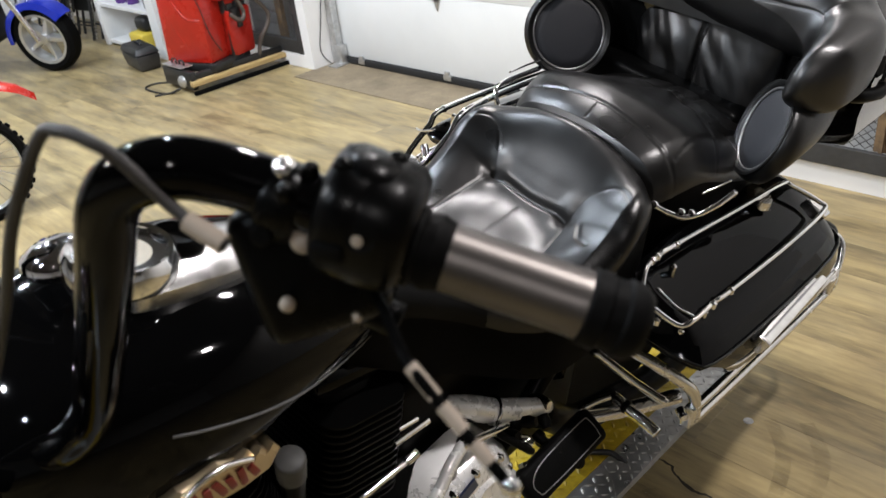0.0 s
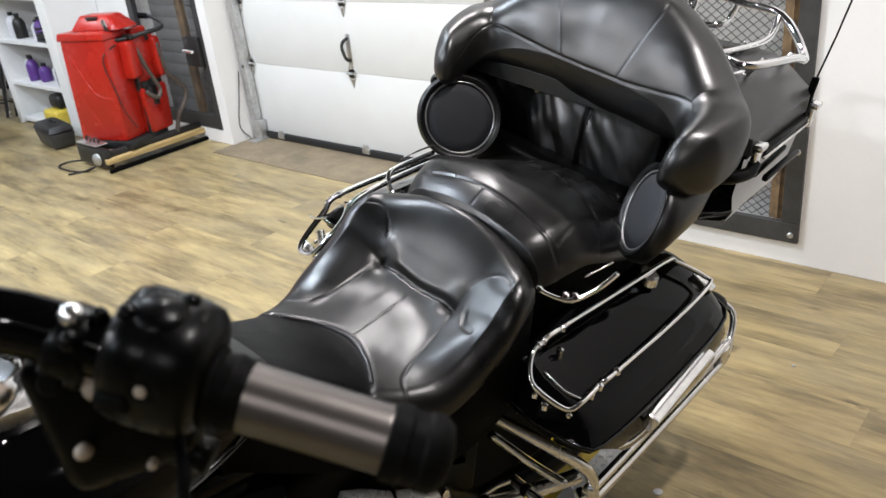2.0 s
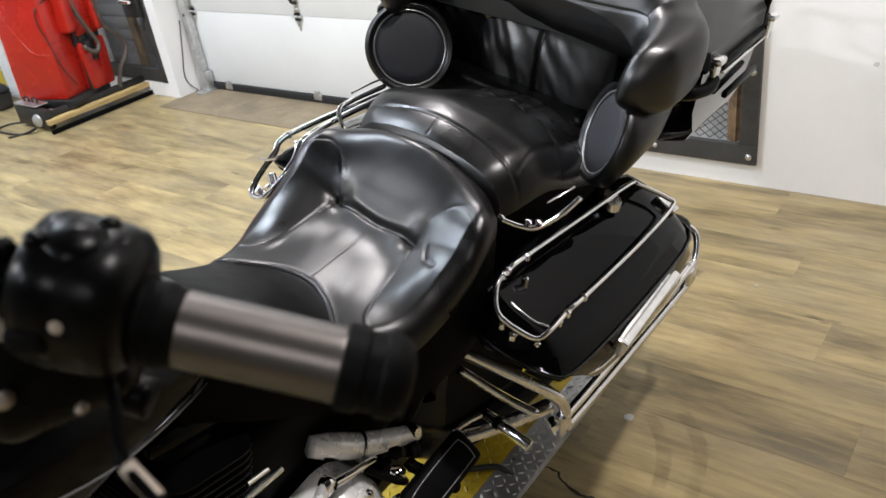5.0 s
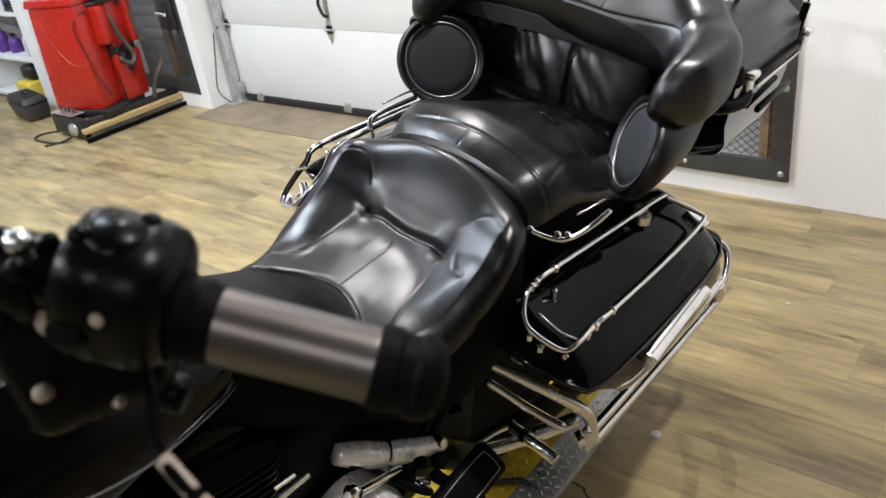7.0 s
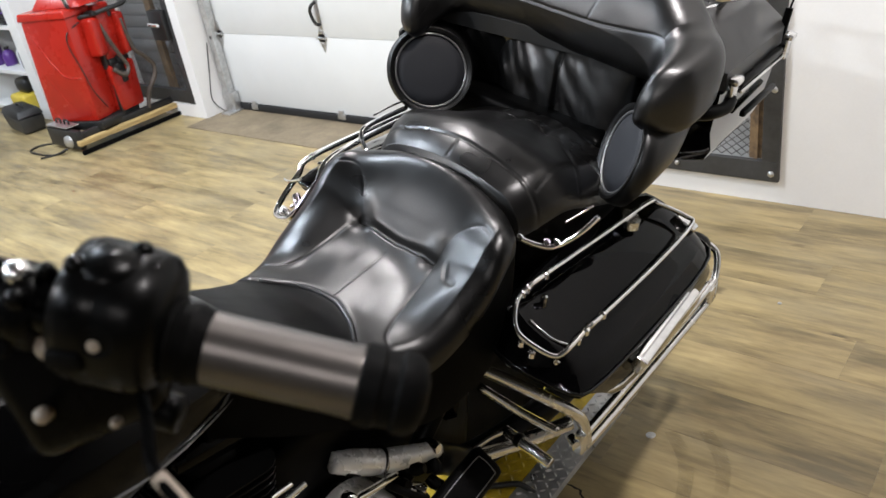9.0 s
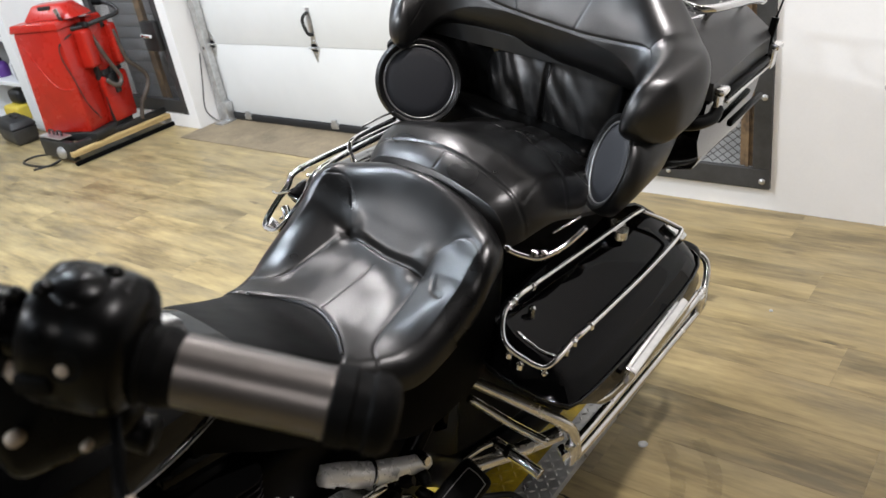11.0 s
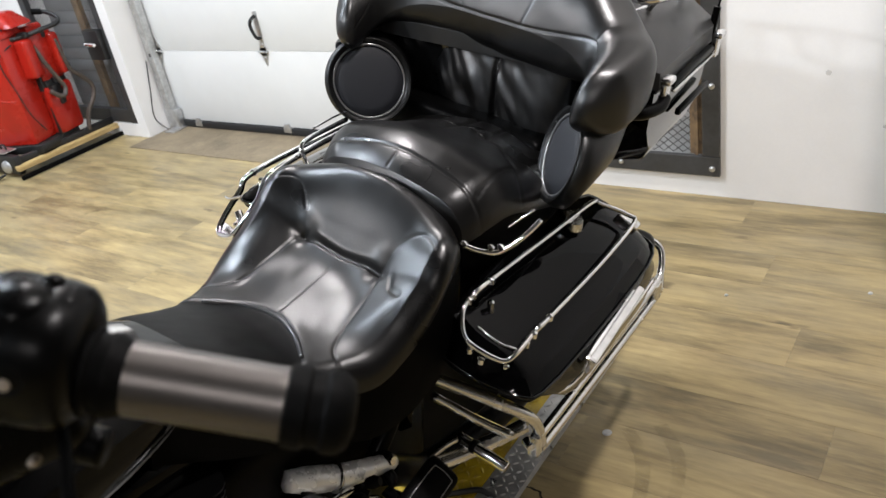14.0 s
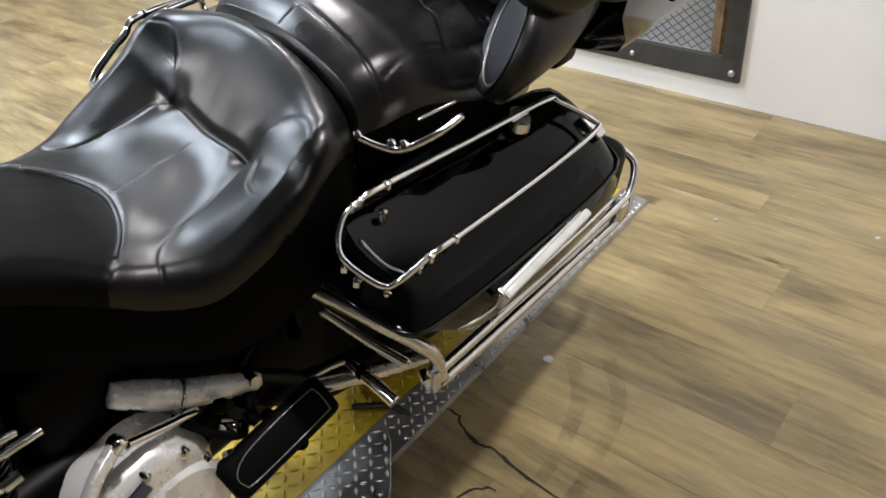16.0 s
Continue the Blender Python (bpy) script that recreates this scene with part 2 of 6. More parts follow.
def gbox(cx, cy, cz, sx, sy, sz, bev=0.0, seg=2):
    bm = bmesh.new()
    bmesh.ops.create_cube(bm, size=1.0)
    for v in bm.verts:
        v.co = Vector((cx + v.co.x * sx, cy + v.co.y * sy, cz + v.co.z * sz))
    if bev:
        bmesh.ops.bevel(bm, geom=list(bm.edges), offset=min(bev, 0.45 * min(sx, sy, sz)), segments=seg, profile=0.5, affect="EDGES")
    bm.verts.index_update()
    g = [tuple(v.co) for v in bm.verts], [[v.index for v in f.verts] for f in bm.faces]
    bm.free()
    return g


def xf(g, m):
    return [tuple(m @ Vector(v)) for v in g[0]], g[1]


def join(*gs):
    V, F = [], []
    for v, f in gs:
        k = len(V)
        V += v
        F += [[i + k for i in q] for q in f]
    return V, F


def spline(pts, sub=6, closed=False):
    P = [Vector(p) for p in pts]
    n = len(P)
    out = []
    for i in range(n if closed else n - 1):
        a, b, c, d = (P[(i + k) % n] if closed else P[min(max(i + k, 0), n - 1)] for k in (-1, 0, 1, 2))
        for j in range(sub):
            t = j / sub
            out.append(0.5 * ((2 * b) + (c - a) * t + (2 * a - 5 * b + 4 * c - d) * t * t + (3 * b - a - 3 * c + d) * t ** 3))
    if not closed:
        out.append(P[-1])
    return out


def tube(pts, r, n=10, sub=6, closed=False, radii=None):
    P = spline(pts, sub, closed) if sub > 1 else [Vector(p) for p in pts]
    m = len(P)
    V, F = [], []
    normal = None
    for i, p in enumerate(P):
        d = (P[(i + 1) % m] - P[i - 1]) if closed else (P[min(i + 1, m - 1)] - P[max(i - 1, 0)])
        d.normalize()
        if normal is None:
            normal = d.orthogonal().normalized()
        normal = (normal - d * normal.dot(d)).normalized()
        side = d.cross(normal)
        rad = r if radii is None else radii[min(len(radii) - 1, int(i * len(radii) / m))]
        for k in range(n):
            a = 2 * math.pi * k / n
            V.append(tuple(p + normal * (rad * math.cos(a)) + side * (rad * math.sin(a))))
    for i in range(m if closed else m - 1):
        j = (i + 1) % m
        for k in range(n):
            F.append([i * n + k, i * n + (k + 1) % n, j * n + (k + 1) % n, j * n + k])
    if not closed:
        F += [list(range(n))[::-1], list(range((m - 1) * n, m * n))]
    return V, F


def lathe(profile, n=24):
    """Turned round the z axis; profile rows are (radius, z)."""
    V, F = [], []
    for r, z in profile:
        for k in range(n):
            a = 2 * math.pi * k / n
            V.append((r * math.cos(a), r * math.sin(a), z))
    for i in range(len(profile) - 1):
        for k in range(n):
            F.append([i * n + k, i * n + (k + 1) % n, (i + 1) * n + (k + 1) % n, (i + 1) * n + k])
    if profile[0][0] > 1e-5:
        F.append(list(range(n))[::-1])
    if profile[-1][0] > 1e-5:
        F.append(list(range((len(profile) - 1) * n, len(profile) * n)))
    return V, F


def loft(rings, caps=True, closed=True):
    n = len(rings[0])
    V = [tuple(p) for r in rings for p in r]
    F = []
    for i in range(len(rings) - 1):
        for k in range(n if closed else n - 1):
            F.append([i * n + k, i * n + (k + 1) % n, (i + 1) * n + (k + 1) % n, (i + 1) * n + k])
    if caps:
        F += [list(range(n))[::-1], list(range((len(rings) - 1) * n, len(rings) * n))]
    return V, F


def prism(outline, z0, z1, bev=0.0):
    """An outline in x, y drawn up from z0 to z1, its upper rim chamfered by bev."""
    n = len(outline)
    cx, cy = sum(p[0] for p in outline) / n, sum(p[1] for p in outline) / n
    rings = [[(x, y, z0) for x, y in outline]]
    if bev:
        def inset(b):
            out = []
            for x, y in outline:
                d = math.hypot(x - cx, y - cy) or 1
                out.append((x - (x - cx) / d * b, y - (y - cy) / d * b))
            return out
        rings += [[(x, y, z1 - bev) for x, y in outline], [(x, y, z1 - bev * 0.3) for x, y in inset(bev * 0.3)], [(x, y, z1) for x, y in inset(bev)]]
    else:
        rings.append([(x, y, z1) for x, y in outline])
    return loft(rings)


def toward(p, d, up=(0, 0, 1)):
    """A pose at p whose z axis points along d."""
    return Matrix.Translation(p) @ Vector(d).to_track_quat("Z", "Y").to_matrix().to_4x4()


def part(name, g, mat, parent=None, label="", smooth=30):
    """Links a mesh as ONE object under a thing or a part."""
    me = bpy.data.meshes.new(name)
    me.from_pydata(g[0], [], g[1])
    me.materials.append(mat)
    me.polygons.foreach_set("use_smooth", [smooth > 0] * len(me.polygons))
    if 0 < smooth < 180:
        me.set_sharp_from_angle(angle=radians(smooth))
    me.update()
    ob = new(name, me)
    if parent is not None:
        ob.parent = parent
    if label:
        ob["label"] = label
    return ob


def share(name, me, parent, m):
    ob = new(name, me)
    ob.parent = parent
    ob.matrix_basis = m
    return ob


def thing(name, label, category, m=None, group="", kind=""):
    ob = new(name)
    if m is not None:
        ob.matrix_basis = m
    return tagged(ob, label, category, group, kind)


def smooth_lerp(x, xs, ys):
    for i in range(len(xs) - 1):
        if x <= xs[i + 1]:
            t = min(1, max(0, (x - xs[i]) / (xs[i + 1] - xs[i])))
            m0 = (ys[i + 1] - ys[i - 1]) / (xs[i + 1] - xs[i - 1]) if i > 0 else (ys[i + 1] - ys[i]) / (xs[i + 1] - xs[i])
            m1 = (ys[i + 2] - ys[i]) / (xs[i + 2] - xs[i]) if i + 2 < len(xs) else (ys[i + 1] - ys[i]) / (xs[i + 1] - xs[i])
            h = xs[i + 1] - xs[i]
            return (2 * t ** 3 - 3 * t * t + 1) * ys[i] + (t ** 3 - 2 * t * t + t) * h * m0 + (3 * t * t - 2 * t ** 3) * ys[i + 1] + (t ** 3 - t * t) * h * m1
    return ys[-1]


# ---- the room ----
BACK, DOORY = 3.245, 3.44
# East and south walls are unseen, set far off to darken reflections.
X_L, X_R, Y_F = -7.4, 7.0, -7.0
floor = tagged(part("floor", gbox((X_L + X_R) / 2, (Y_F + 4.4) / 2, -0.104, X_R - X_L + 0.4, 4.4 - Y_F + 0.4, 0.2), SUBFLOOR, smooth=0),
               "tan wood-look vinyl plank floor with grey-brown streaks", "floor", kind="structure")
ceiling = tagged(part("ceiling", gbox((X_L + X_R) / 2, (Y_F + 4.4) / 2, CEIL + 0.1, X_R - X_L + 0.4, 4.4 - Y_F + 0.4, 0.2), CEILING, smooth=0),
                 "dark painted ceiling with round downlights", "ceiling", kind="structure")


def wall(name, x0, x1, y0, y1, z0=0.0, z1=CEIL, label="smooth white painted wall", mat=None, parent=None):
    ob = part(name, gbox((x0 + x1) / 2, (y0 + y1) / 2, (z0 + z1) / 2, x1 - x0, y1 - y0, z1 - z0), mat or WALL, parent, smooth=0)
    return ob if parent is not None else tagged(ob, label, "wall", kind="structure")


MX0, MX1 = -4.37, -3.595      # mesh door opening
DX0, DX1 = -3.515, -1.44      # garage door opening
WX0, WX1 = -1.32, -0.203      # mesh window opening
wall("wall_north", X_L, MX0, BACK, BACK + 0.3)
wall("wall_north_pillar", MX1, DX0, BACK, BACK + 0.3, label="narrow white pillar between mesh door and garage door")
wall("wall_north_pier", DX1, WX0, BACK, BACK + 0.3, label="white pier between garage door and mesh panel")
wall("wall_north_end", WX1, 0.455, BACK, BACK + 0.3)
wall("wall_north_head", MX0, DX1, BACK, BACK + 0.3, 2.25, CEIL, label="white wall above the garage door")
wall("wall_north_lintel", WX0, WX1, BACK, BACK + 0.3, 2.05, CEIL, label="white wall above the mesh panel")
wall("wall_north_sill", WX0, WX1, BACK, BACK + 0.3, 0, 0.084, label="low white wall below the mesh panel")
wall("wall_east_return", 0.455, X_R, 2.68, BACK + 0.3, label="white wall block standing out into the room")
wall("wall_east", X_R, X_R + 0.2, Y_F, 2.68)
wall("wall_west", X_L - 0.2, X_L, Y_F, BACK + 0.3)
wall("wall_south", X_L, X_R, Y_F - 0.2, Y_F)
wall("wall_behind_openings", X_L, 0.6, 3.9, 4.1, label="wall closing the recess behind the openings")
for x, y, z, s in ((0.13, BACK - 0.0015, 0.47, 0.009), (0.30, BACK - 0.0015, 0.30, 0.006)):
    tagged(part("wall_scuff", xf(lathe([(s, 0), (s * 0.8, 0.0015)], 9), Matrix.Translation((x, y + 0.0015, z)) @ pose(0, 0, 0, 90)), WALLMARK), "small grey scuff mark on the white wall", "mark", kind="structure")

# threshold slab in the garage door's recess
tagged(part("threshold", gbox((DX0 + DX1) / 2, (BACK - 0.15 + 3.8) / 2, 0.001, DX1 - DX0 + 0.02, 3.8 - BACK + 0.15, 0.006), THRESHOLD, smooth=0),
       "stained brown concrete threshold at the garage door", "threshold", kind="structure")

# garage door
garage = thing("garage_door", "closed white sectional garage door with steel hinges and track", "garage door", kind="structure")
seams = [0.046, 0.462, 0.83, 1.20, 1.57, 1.94, 2.25]
for a, b in zip(seams, seams[1:]):
    part("door_panel", gbox((DX0 + DX1) / 2, DOORY + 0.02, (a + b) / 2, DX1 - DX0 - 0.06, 0.04, b - a - 0.0012, 0.002), DOORPAINT, garage)
part("bottom_seal", gbox((DX0 + DX1) / 2, DOORY + 0.012, 0.024, DX1 - DX0 - 0.04, 0.05, 0.040, 0.006), DARKSTRIP, garage, "black rubber bottom seal")


def hinge(x, z, mirror=False):
    h = part("hinge", join(gbox(x, DOORY - 0.003, z, 0.045, 0.006, 0.045, 0.002), prism_y([(x - 0.03, z), (x, z + 0.075), (x + 0.03, z), (x, z - 0.075)], DOORY - 0.006, DOORY),
             tube([(x - 0.03, DOORY - 0.012, z), (x + 0.03, DOORY - 0.012, z)], 0.007, 8, 1)), GALV, garage, "galvanised steel hinge")
    for dz in (-0.035, 0.035):
        part("bolt", xf(lathe([(0.007, 0), (0.007, 0.004), (0.003, 0.006)], 8), toward((x, DOORY - 0.006, z + dz), (0, -1, 0))), GALV, h)
    return h


def prism_y(outline, y0, y1):
    n = len(outline)
    return loft([[(x, y0, z) for x, z in outline], [(x, y1, z) for x, z in outline]])


for z in seams[1:-1]:
    for x in (-3.44, -2.58, -1.64):
        hinge(x, z)
part("pull_handle", tube([(-2.58, DOORY - 0.003, 0.645), (-2.585, DOORY - 0.03, 0.632), (-2.595, DOORY - 0.035, 0.60), (-2.58, DOORY - 0.03, 0.545), (-2.575, DOORY - 0.003, 0.53)], 0.009, 8), BLACKPLASTIC, garage, "black lift handle with a steel plate")
part("handle_plate", gbox(-2.578, DOORY - 0.002, 0.588, 0.03, 0.004, 0.16, 0.002), GALV, garage)
for x, z in ((-2.55, 0.036), (-3.28, 0.03), (-1.8, 0.036)):
    part("seal_bracket", join(gbox(x, DOORY - 0.008, z, 0.055, 0.02, 0.03, 0.003), gbox(x, DOORY - 0.012, z + 0.02, 0.035, 0.01, 0.03, 0.003)), GALV, garage)
for sx, x in ((-1, DX0 + 0.045), (1, DX1 - 0.045)):
    tr = part("door_track", join(gbox(x, DOORY - 0.05, 1.12, 0.045, 0.004, 2.2), gbox(x - sx * 0.02, DOORY - 0.03, 1.12, 0.004, 0.045, 2.2), gbox(x + sx * 0.02, DOORY - 0.04, 1.12, 0.004, 0.02, 2.2)), GALV, garage, "galvanised vertical door track", 0)
    for z in (0.45, 0.88, 1.3):
        part("track_roller", xf(lathe([(0.024, -0.008), (0.024, 0.008)], 14), toward((x, DOORY - 0.03, z), (1, 0, 0))), BLACKPLASTIC, tr)
    part("track_foot", join(gbox(x + sx * -0.01, DOORY - 0.03, 0.06, 0.09, 0.05, 0.12, 0.004), gbox(x - sx * 0.03, DOORY - 0.06, 0.006, 0.08, 0.12, 0.012, 0.002)), GALV, garage)
tagged(part("loose_cable", tube([(DX0 + 0.005, 3.38, 0.42), (DX0 + 0.006, 3.34, 0.25), (DX0 + 0.004, 3.31, 0.10), (DX0 + 0.02, 3.36, 0.012)], 0.003, 6), BLACKPLASTIC), "thin dark cable hanging down the door reveal", "cable")


def mesh_strips(x0, x1, z0, z1, y, pitch_x, pitch_z, r):
    """Expanded metal: zigzag strands that touch at every other bend."""
    V, F = [], []
    rows = int((z1 - z0) / pitch_z)
    cols = int((x1 - x0) / pitch_x)
    for i in range(rows):
        zc = z0 + (i + 0.5) * pitch_z
        flip = 1 if i % 2 else -1
        base = len(V)
        for j in range(cols * 2 + 1):
            x = x0 + j * pitch_x / 2
            z = zc + flip * (1 if j % 2 else -1) * pitch_z * 0.5
            V += [(x, y - r * 0.6, z - r), (x, y + r * 0.6, z - r * 0.2), (x, y - r * 0.2, z + r)]
        for j in range(cols * 2):
            a = base + j * 3
            for p, q in ((0, 1), (1, 2), (2, 0)):
                F.append([a + p, a + q, a + 3 + q, a + 3 + p])
    return V, F


# mesh panel in the wall by the motorcycle
panel = thing("mesh_window", "dark steel framed panel of expanded metal mesh in the wall", "mesh panel", kind="structure")
FW = 0.075
ZB, ZT = 0.084, 2.05
for nm, g in (("frame_rail", gbox((WX0 + WX1) / 2, BACK - 0.006, ZB + FW / 2, WX1 - WX0, 0.02, FW, 0.002)),
              ("frame_rail", gbox((WX0 + WX1) / 2, BACK - 0.006, ZT - FW / 2, WX1 - WX0, 0.02, FW, 0.002)),
              ("frame_stile", gbox(WX1 - 0.03, BACK - 0.0062, (ZB + ZT) / 2, 0.06, 0.02, ZT - ZB - 2 * FW - 0.002, 0.002)),
              ("frame_stile", gbox(WX0 + 0.03, BACK - 0.0062, (ZB + ZT) / 2, 0.06, 0.02, ZT - ZB - 2 * FW - 0.002, 0.002))):
    part(nm, g, STEEL, panel, smooth=0)
for z in (ZB + 0.03, 0.42, 0.97, 1.5):
    for x in (WX1 - 0.025, WX0 + 0.025):
        part("frame_bolt", xf(lathe([(0.011, 0), (0.011, 0.004), (0.005, 0.008)], 10), toward((x, BACK - 0.016, z), (0, -1, 0))), GALV, panel)
for x in (WX0 + 0.35, WX0 + 0.75):
    part("frame_bolt", xf(lathe([(0.009, 0), (0.009, 0.004), (0.004, 0.007)], 10), toward((x, BACK - 0.016, ZB + 0.03), (0, -1, 0))), GALV, panel)
part("rusty_flange", join(gbox(WX1 - 0.085, BACK + 0.012, (ZB + ZT) / 2, 0.05, 0.012, ZT - ZB - 2 * FW), gbox(WX1 - 0.085, BACK + 0.004, (ZB + ZT) / 2, 0.012, 0.014, ZT - ZB - 2 * FW)), RUST, panel, "rusty brown steel flange", 0)
part("rusty_flange", gbox(-0.80, BACK + 0.03, (ZB + ZT) / 2, 0.06, 0.02, ZT - ZB - 2 * FW), RUST, panel, "rusty brown steel flange", 0)
part("mesh", mesh_strips(WX0 + 0.06, WX1 - 0.06, ZB + FW, ZT - FW, BACK + 0.014, 0.036, 0.0145, 0.0020), MESHSTEEL, panel, "grey expanded metal mesh", 0)
part("backing_panel", gbox((WX0 + WX1) / 2, BACK + 0.14, 1.05, WX1 - WX0, 0.02, 2.1), BEYOND, panel, "pale panel seen through the mesh", 0)

# mesh door beside the garage door
mdoor = thing("mesh_door", "dark steel mesh door with a lock box, closed", "mesh door", kind="structure")
for nm, g in (("door_stile", gbox(MX1 - 0.03, BACK + 0.02, 1.06, 0.06, 0.035, 1.96, 0.003)), ("door_stile", gbox(MX0 + 0.03, BACK + 0.02, 1.06, 0.06, 0.035, 1.96, 0.003)),
              ("door_rail", gbox((MX0 + MX1) / 2, BACK + 0.02, 0.125, MX1 - MX0 - 0.12, 0.033, 0.08, 0.003)), ("door_rail", gbox((MX0 + MX1) / 2, BACK + 0.02, 2.0, MX1 - MX0 - 0.12, 0.033, 0.08, 0.003))):
    part(nm, g, STEEL, mdoor, smooth=0)
part("mesh", mesh_strips(MX0 + 0.06, MX1 - 0.06, 0.165, 1.96, BACK + 0.03, 0.03, 0.012, 0.0011), MESHSTEEL, mdoor, "dark expanded metal mesh", 0)
part("rusty_post", gbox(-3.862, BACK + 0.06, 1.06, 0.06, 0.03, 1.9, 0.003), RUST, mdoor, "brown rusty upright", 0)
lock = part("lock_box", gbox(-3.70, BACK - 0.012, 0.56, 0.14, 0.04, 0.17, 0.004), BLACKPLASTIC, mdoor, "black lock box")
part("lock_handle", tube([(-3.73, BACK - 0.035, 0.575), (-3.73, BACK - 0.06, 0.575), (-3.645, BACK - 0.06, 0.57)], 0.010, 8), CHROME, lock, "chrome lever handle")
for i in range(26):
    part("shutter_slat", gbox((MX0 + MX1) / 2, BACK + 0.17, 0.04 + i * 0.075 + 0.0375, MX1 - MX0, 0.03, 0.073, 0.004), SHUTTER, mdoor)
part("door_sill", gbox((MX0 + MX1) / 2, BACK + 0.1, 0.04, MX1 - MX0, 0.2, 0.078), WALL, mdoor, smooth=0)

# ceiling downlights, out of view; some are added only to brighten the motorcycle
lamp0 = None
for x, y, tint, watts in LAMPS:
    if lamp0 is None:
        lamp0 = thing("ceiling_downlight", "round white ceiling downlight out of view, lit", "downlight", pose(x, y, CEIL), "ceiling downlights")
        part("lamp_rim", lathe([(0.085, 0.0), (0.09, -0.012), (0.075, -0.02), (0.07, -0.006), (0.07, 0.0)], 24), SHELFWHITE, lamp0)
        part("lamp_lens", lathe([(0.069, -0.004), (0.05, -0.010), (0.0, -0.012)], 24), LAMPGLOW, lamp0, "bright round lens")
    else:
        copy_thing(lamp0, pose(x, y, CEIL))
    bulb = bpy.data.lights.new("downlight_bulb", "AREA")
    bulb.shape, bulb.size, bulb.energy, bulb.color = "DISK", 0.16, watts * 0.91, tint
    lo = new("downlight_bulb", bulb)
    lo.matrix_basis = pose(x, y, CEIL - 0.03)

# ---- the motorcycle: u to its left side, v rearward, w up, leaning on its stand ----
bike = thing("motorcycle", "black touring motorcycle with leather seats, chrome rails and luggage boxes", "motorcycle",
             Matrix.Translation((-0.386, 0.022, 0.064)) @ pose(0, 0, 0, 0, 10.83, 0) @ pose(0, 0, 0, -2.03, 0, 0) @ pose(0, 0, 0, 0, 0, 0.6) @ Matrix.Diagonal((0.975, 0.964, 0.985, 1)))


def creased(u, v, line, width, depth):
    d = 1e9
    for (a, b), (c, e) in zip(line, line[1:]):
        du, dv = c - a, e - b
        t = min(1, max(0, ((u - a) * du + (v - b) * dv) / (du * du + dv * dv)))
        d = min(d, math.hypot(u - a - t * du, v - b - t * dv))
    return -depth * math.exp(-(d / width) ** 2)


def arc(pts, sub=5):
    return [(p.x, p.y) for p in spline([(a, b, 0) for a, b in pts], sub)]


def both(line):
    return [line, [(-a, b) for a, b in line]]


def cushion(v0, v1, nv, nr, half, top, skirt, extra, seams, edge=0.05):
    """A padded cushion and its plain side skirt: half width, crown height and side skirt as functions of v."""
    rings, sides = [], []
    for i in range(nv + 1):
        v = v0 + (v1 - v0) * i / nv
        h, ring = half(v), []
        for j in range(nr + 1):
            r = -1 + 2 * j / nr
            u = h * r
            roll = max(0.0, (abs(r) - (1 - edge / h)) / (edge / h))
            w = top(v) + extra(u, v) - edge * 0.9 * (1 - math.sqrt(max(0.0, 1 - min(1, roll) ** 2)))
            for line, wd, dp in seams:
                w += creased(u, v, line, wd, dp)
            ring.append((u, v, w))
        low = skirt(v)
        a, b = ring[0][2], ring[-1][2]
        sides.append([(h * 0.999, v, b - 0.004), (h * 1.004, v, b * 0.7 + low * 0.3), (h * 1.0, v, b * 0.35 + low * 0.65), (h * 0.96, v, low), (h * 0.6, v, low - 0.004), (-h * 0.6, v, low - 0.004), (-h * 0.96, v, low), (-h * 1.0, v, a * 0.35 + low * 0.65), (-h * 1.004, v, a * 0.7 + low * 0.3), (-h * 0.999, v, a - 0.004), (-h * 0.93, v, a - 0.09), (h * 0.93, v, b - 0.09)])
        ring += [(h * 1.002, v, b - 0.008), (h * 0.95, v, b - 0.08), (-h * 0.95, v, a - 0.08), (-h * 1.002, v, a - 0.008)]
        rings.append(ring)
    return loft(rings), loft(sides)


# rider's seat: a bucket whose rim runs round from the crest to the thighs
TU, TV = 0.087, 1.403
seat_half = lambda v: smooth_lerp(v, [0.93, 1.02, 1.12, 1.20, 1.28, 1.40, 1.46, 1.50, 1.528], [0.094, 0.108, 0.128, 0.164, 0.200, 0.213, 0.206, 0.186, 0.165])
seat_top = lambda v: smooth_lerp(v, [0.93, 1.02, 1.12, 1.20, 1.30, 1.39, 1.43, 1.47, 1.495, 1.512, 1.528], [0.872, 0.858, 0.814, 0.774, 0.764, 0.783, 0.822, 0.869, 0.890, 0.889, 0.868])


def seat_extra(u, v):
    a = abs(u)
    rise = smooth_lerp(v, [0.93, 1.12, 1.20, 1.26, 1.32, 1.38, 1.41, 1.44, 1.47, 1.50, 1.528], [-0.012, -0.020, -0.012, -0.004, 0.014, 0.030, 0.034, 0.022, -0.004, -0.036, -0.050])
    pad = 0.007 * math.cos(min(1, a / 0.1) * math.pi / 2) * math.exp(-((v - 1.31) / 0.07) ** 2)
    thigh = 0.008 * math.exp(-((a - 0.145) / 0.036) ** 2 - ((v - 1.33) / 0.075) ** 2)
    belly = 0.004 * math.exp(-(u / 0.10) ** 2 - ((v - 1.45) / 0.03) ** 2)
    step = -0.005 / (1 + math.exp((v - 1.238 + 4.2 * u * u) / 0.003))
    wrinkle = 0.0022 * noise.noise((u * 13, v * 11, 3.1)) + 0.0003 * noise.noise((u * 30, v * 24, 5.1)) + 0.0003 * noise.noise((u * 48, v * 34, 7.7))
    return rise * (min(a, 0.178) / 0.165) ** 2.2 + pad + thigh + belly + wrinkle + step


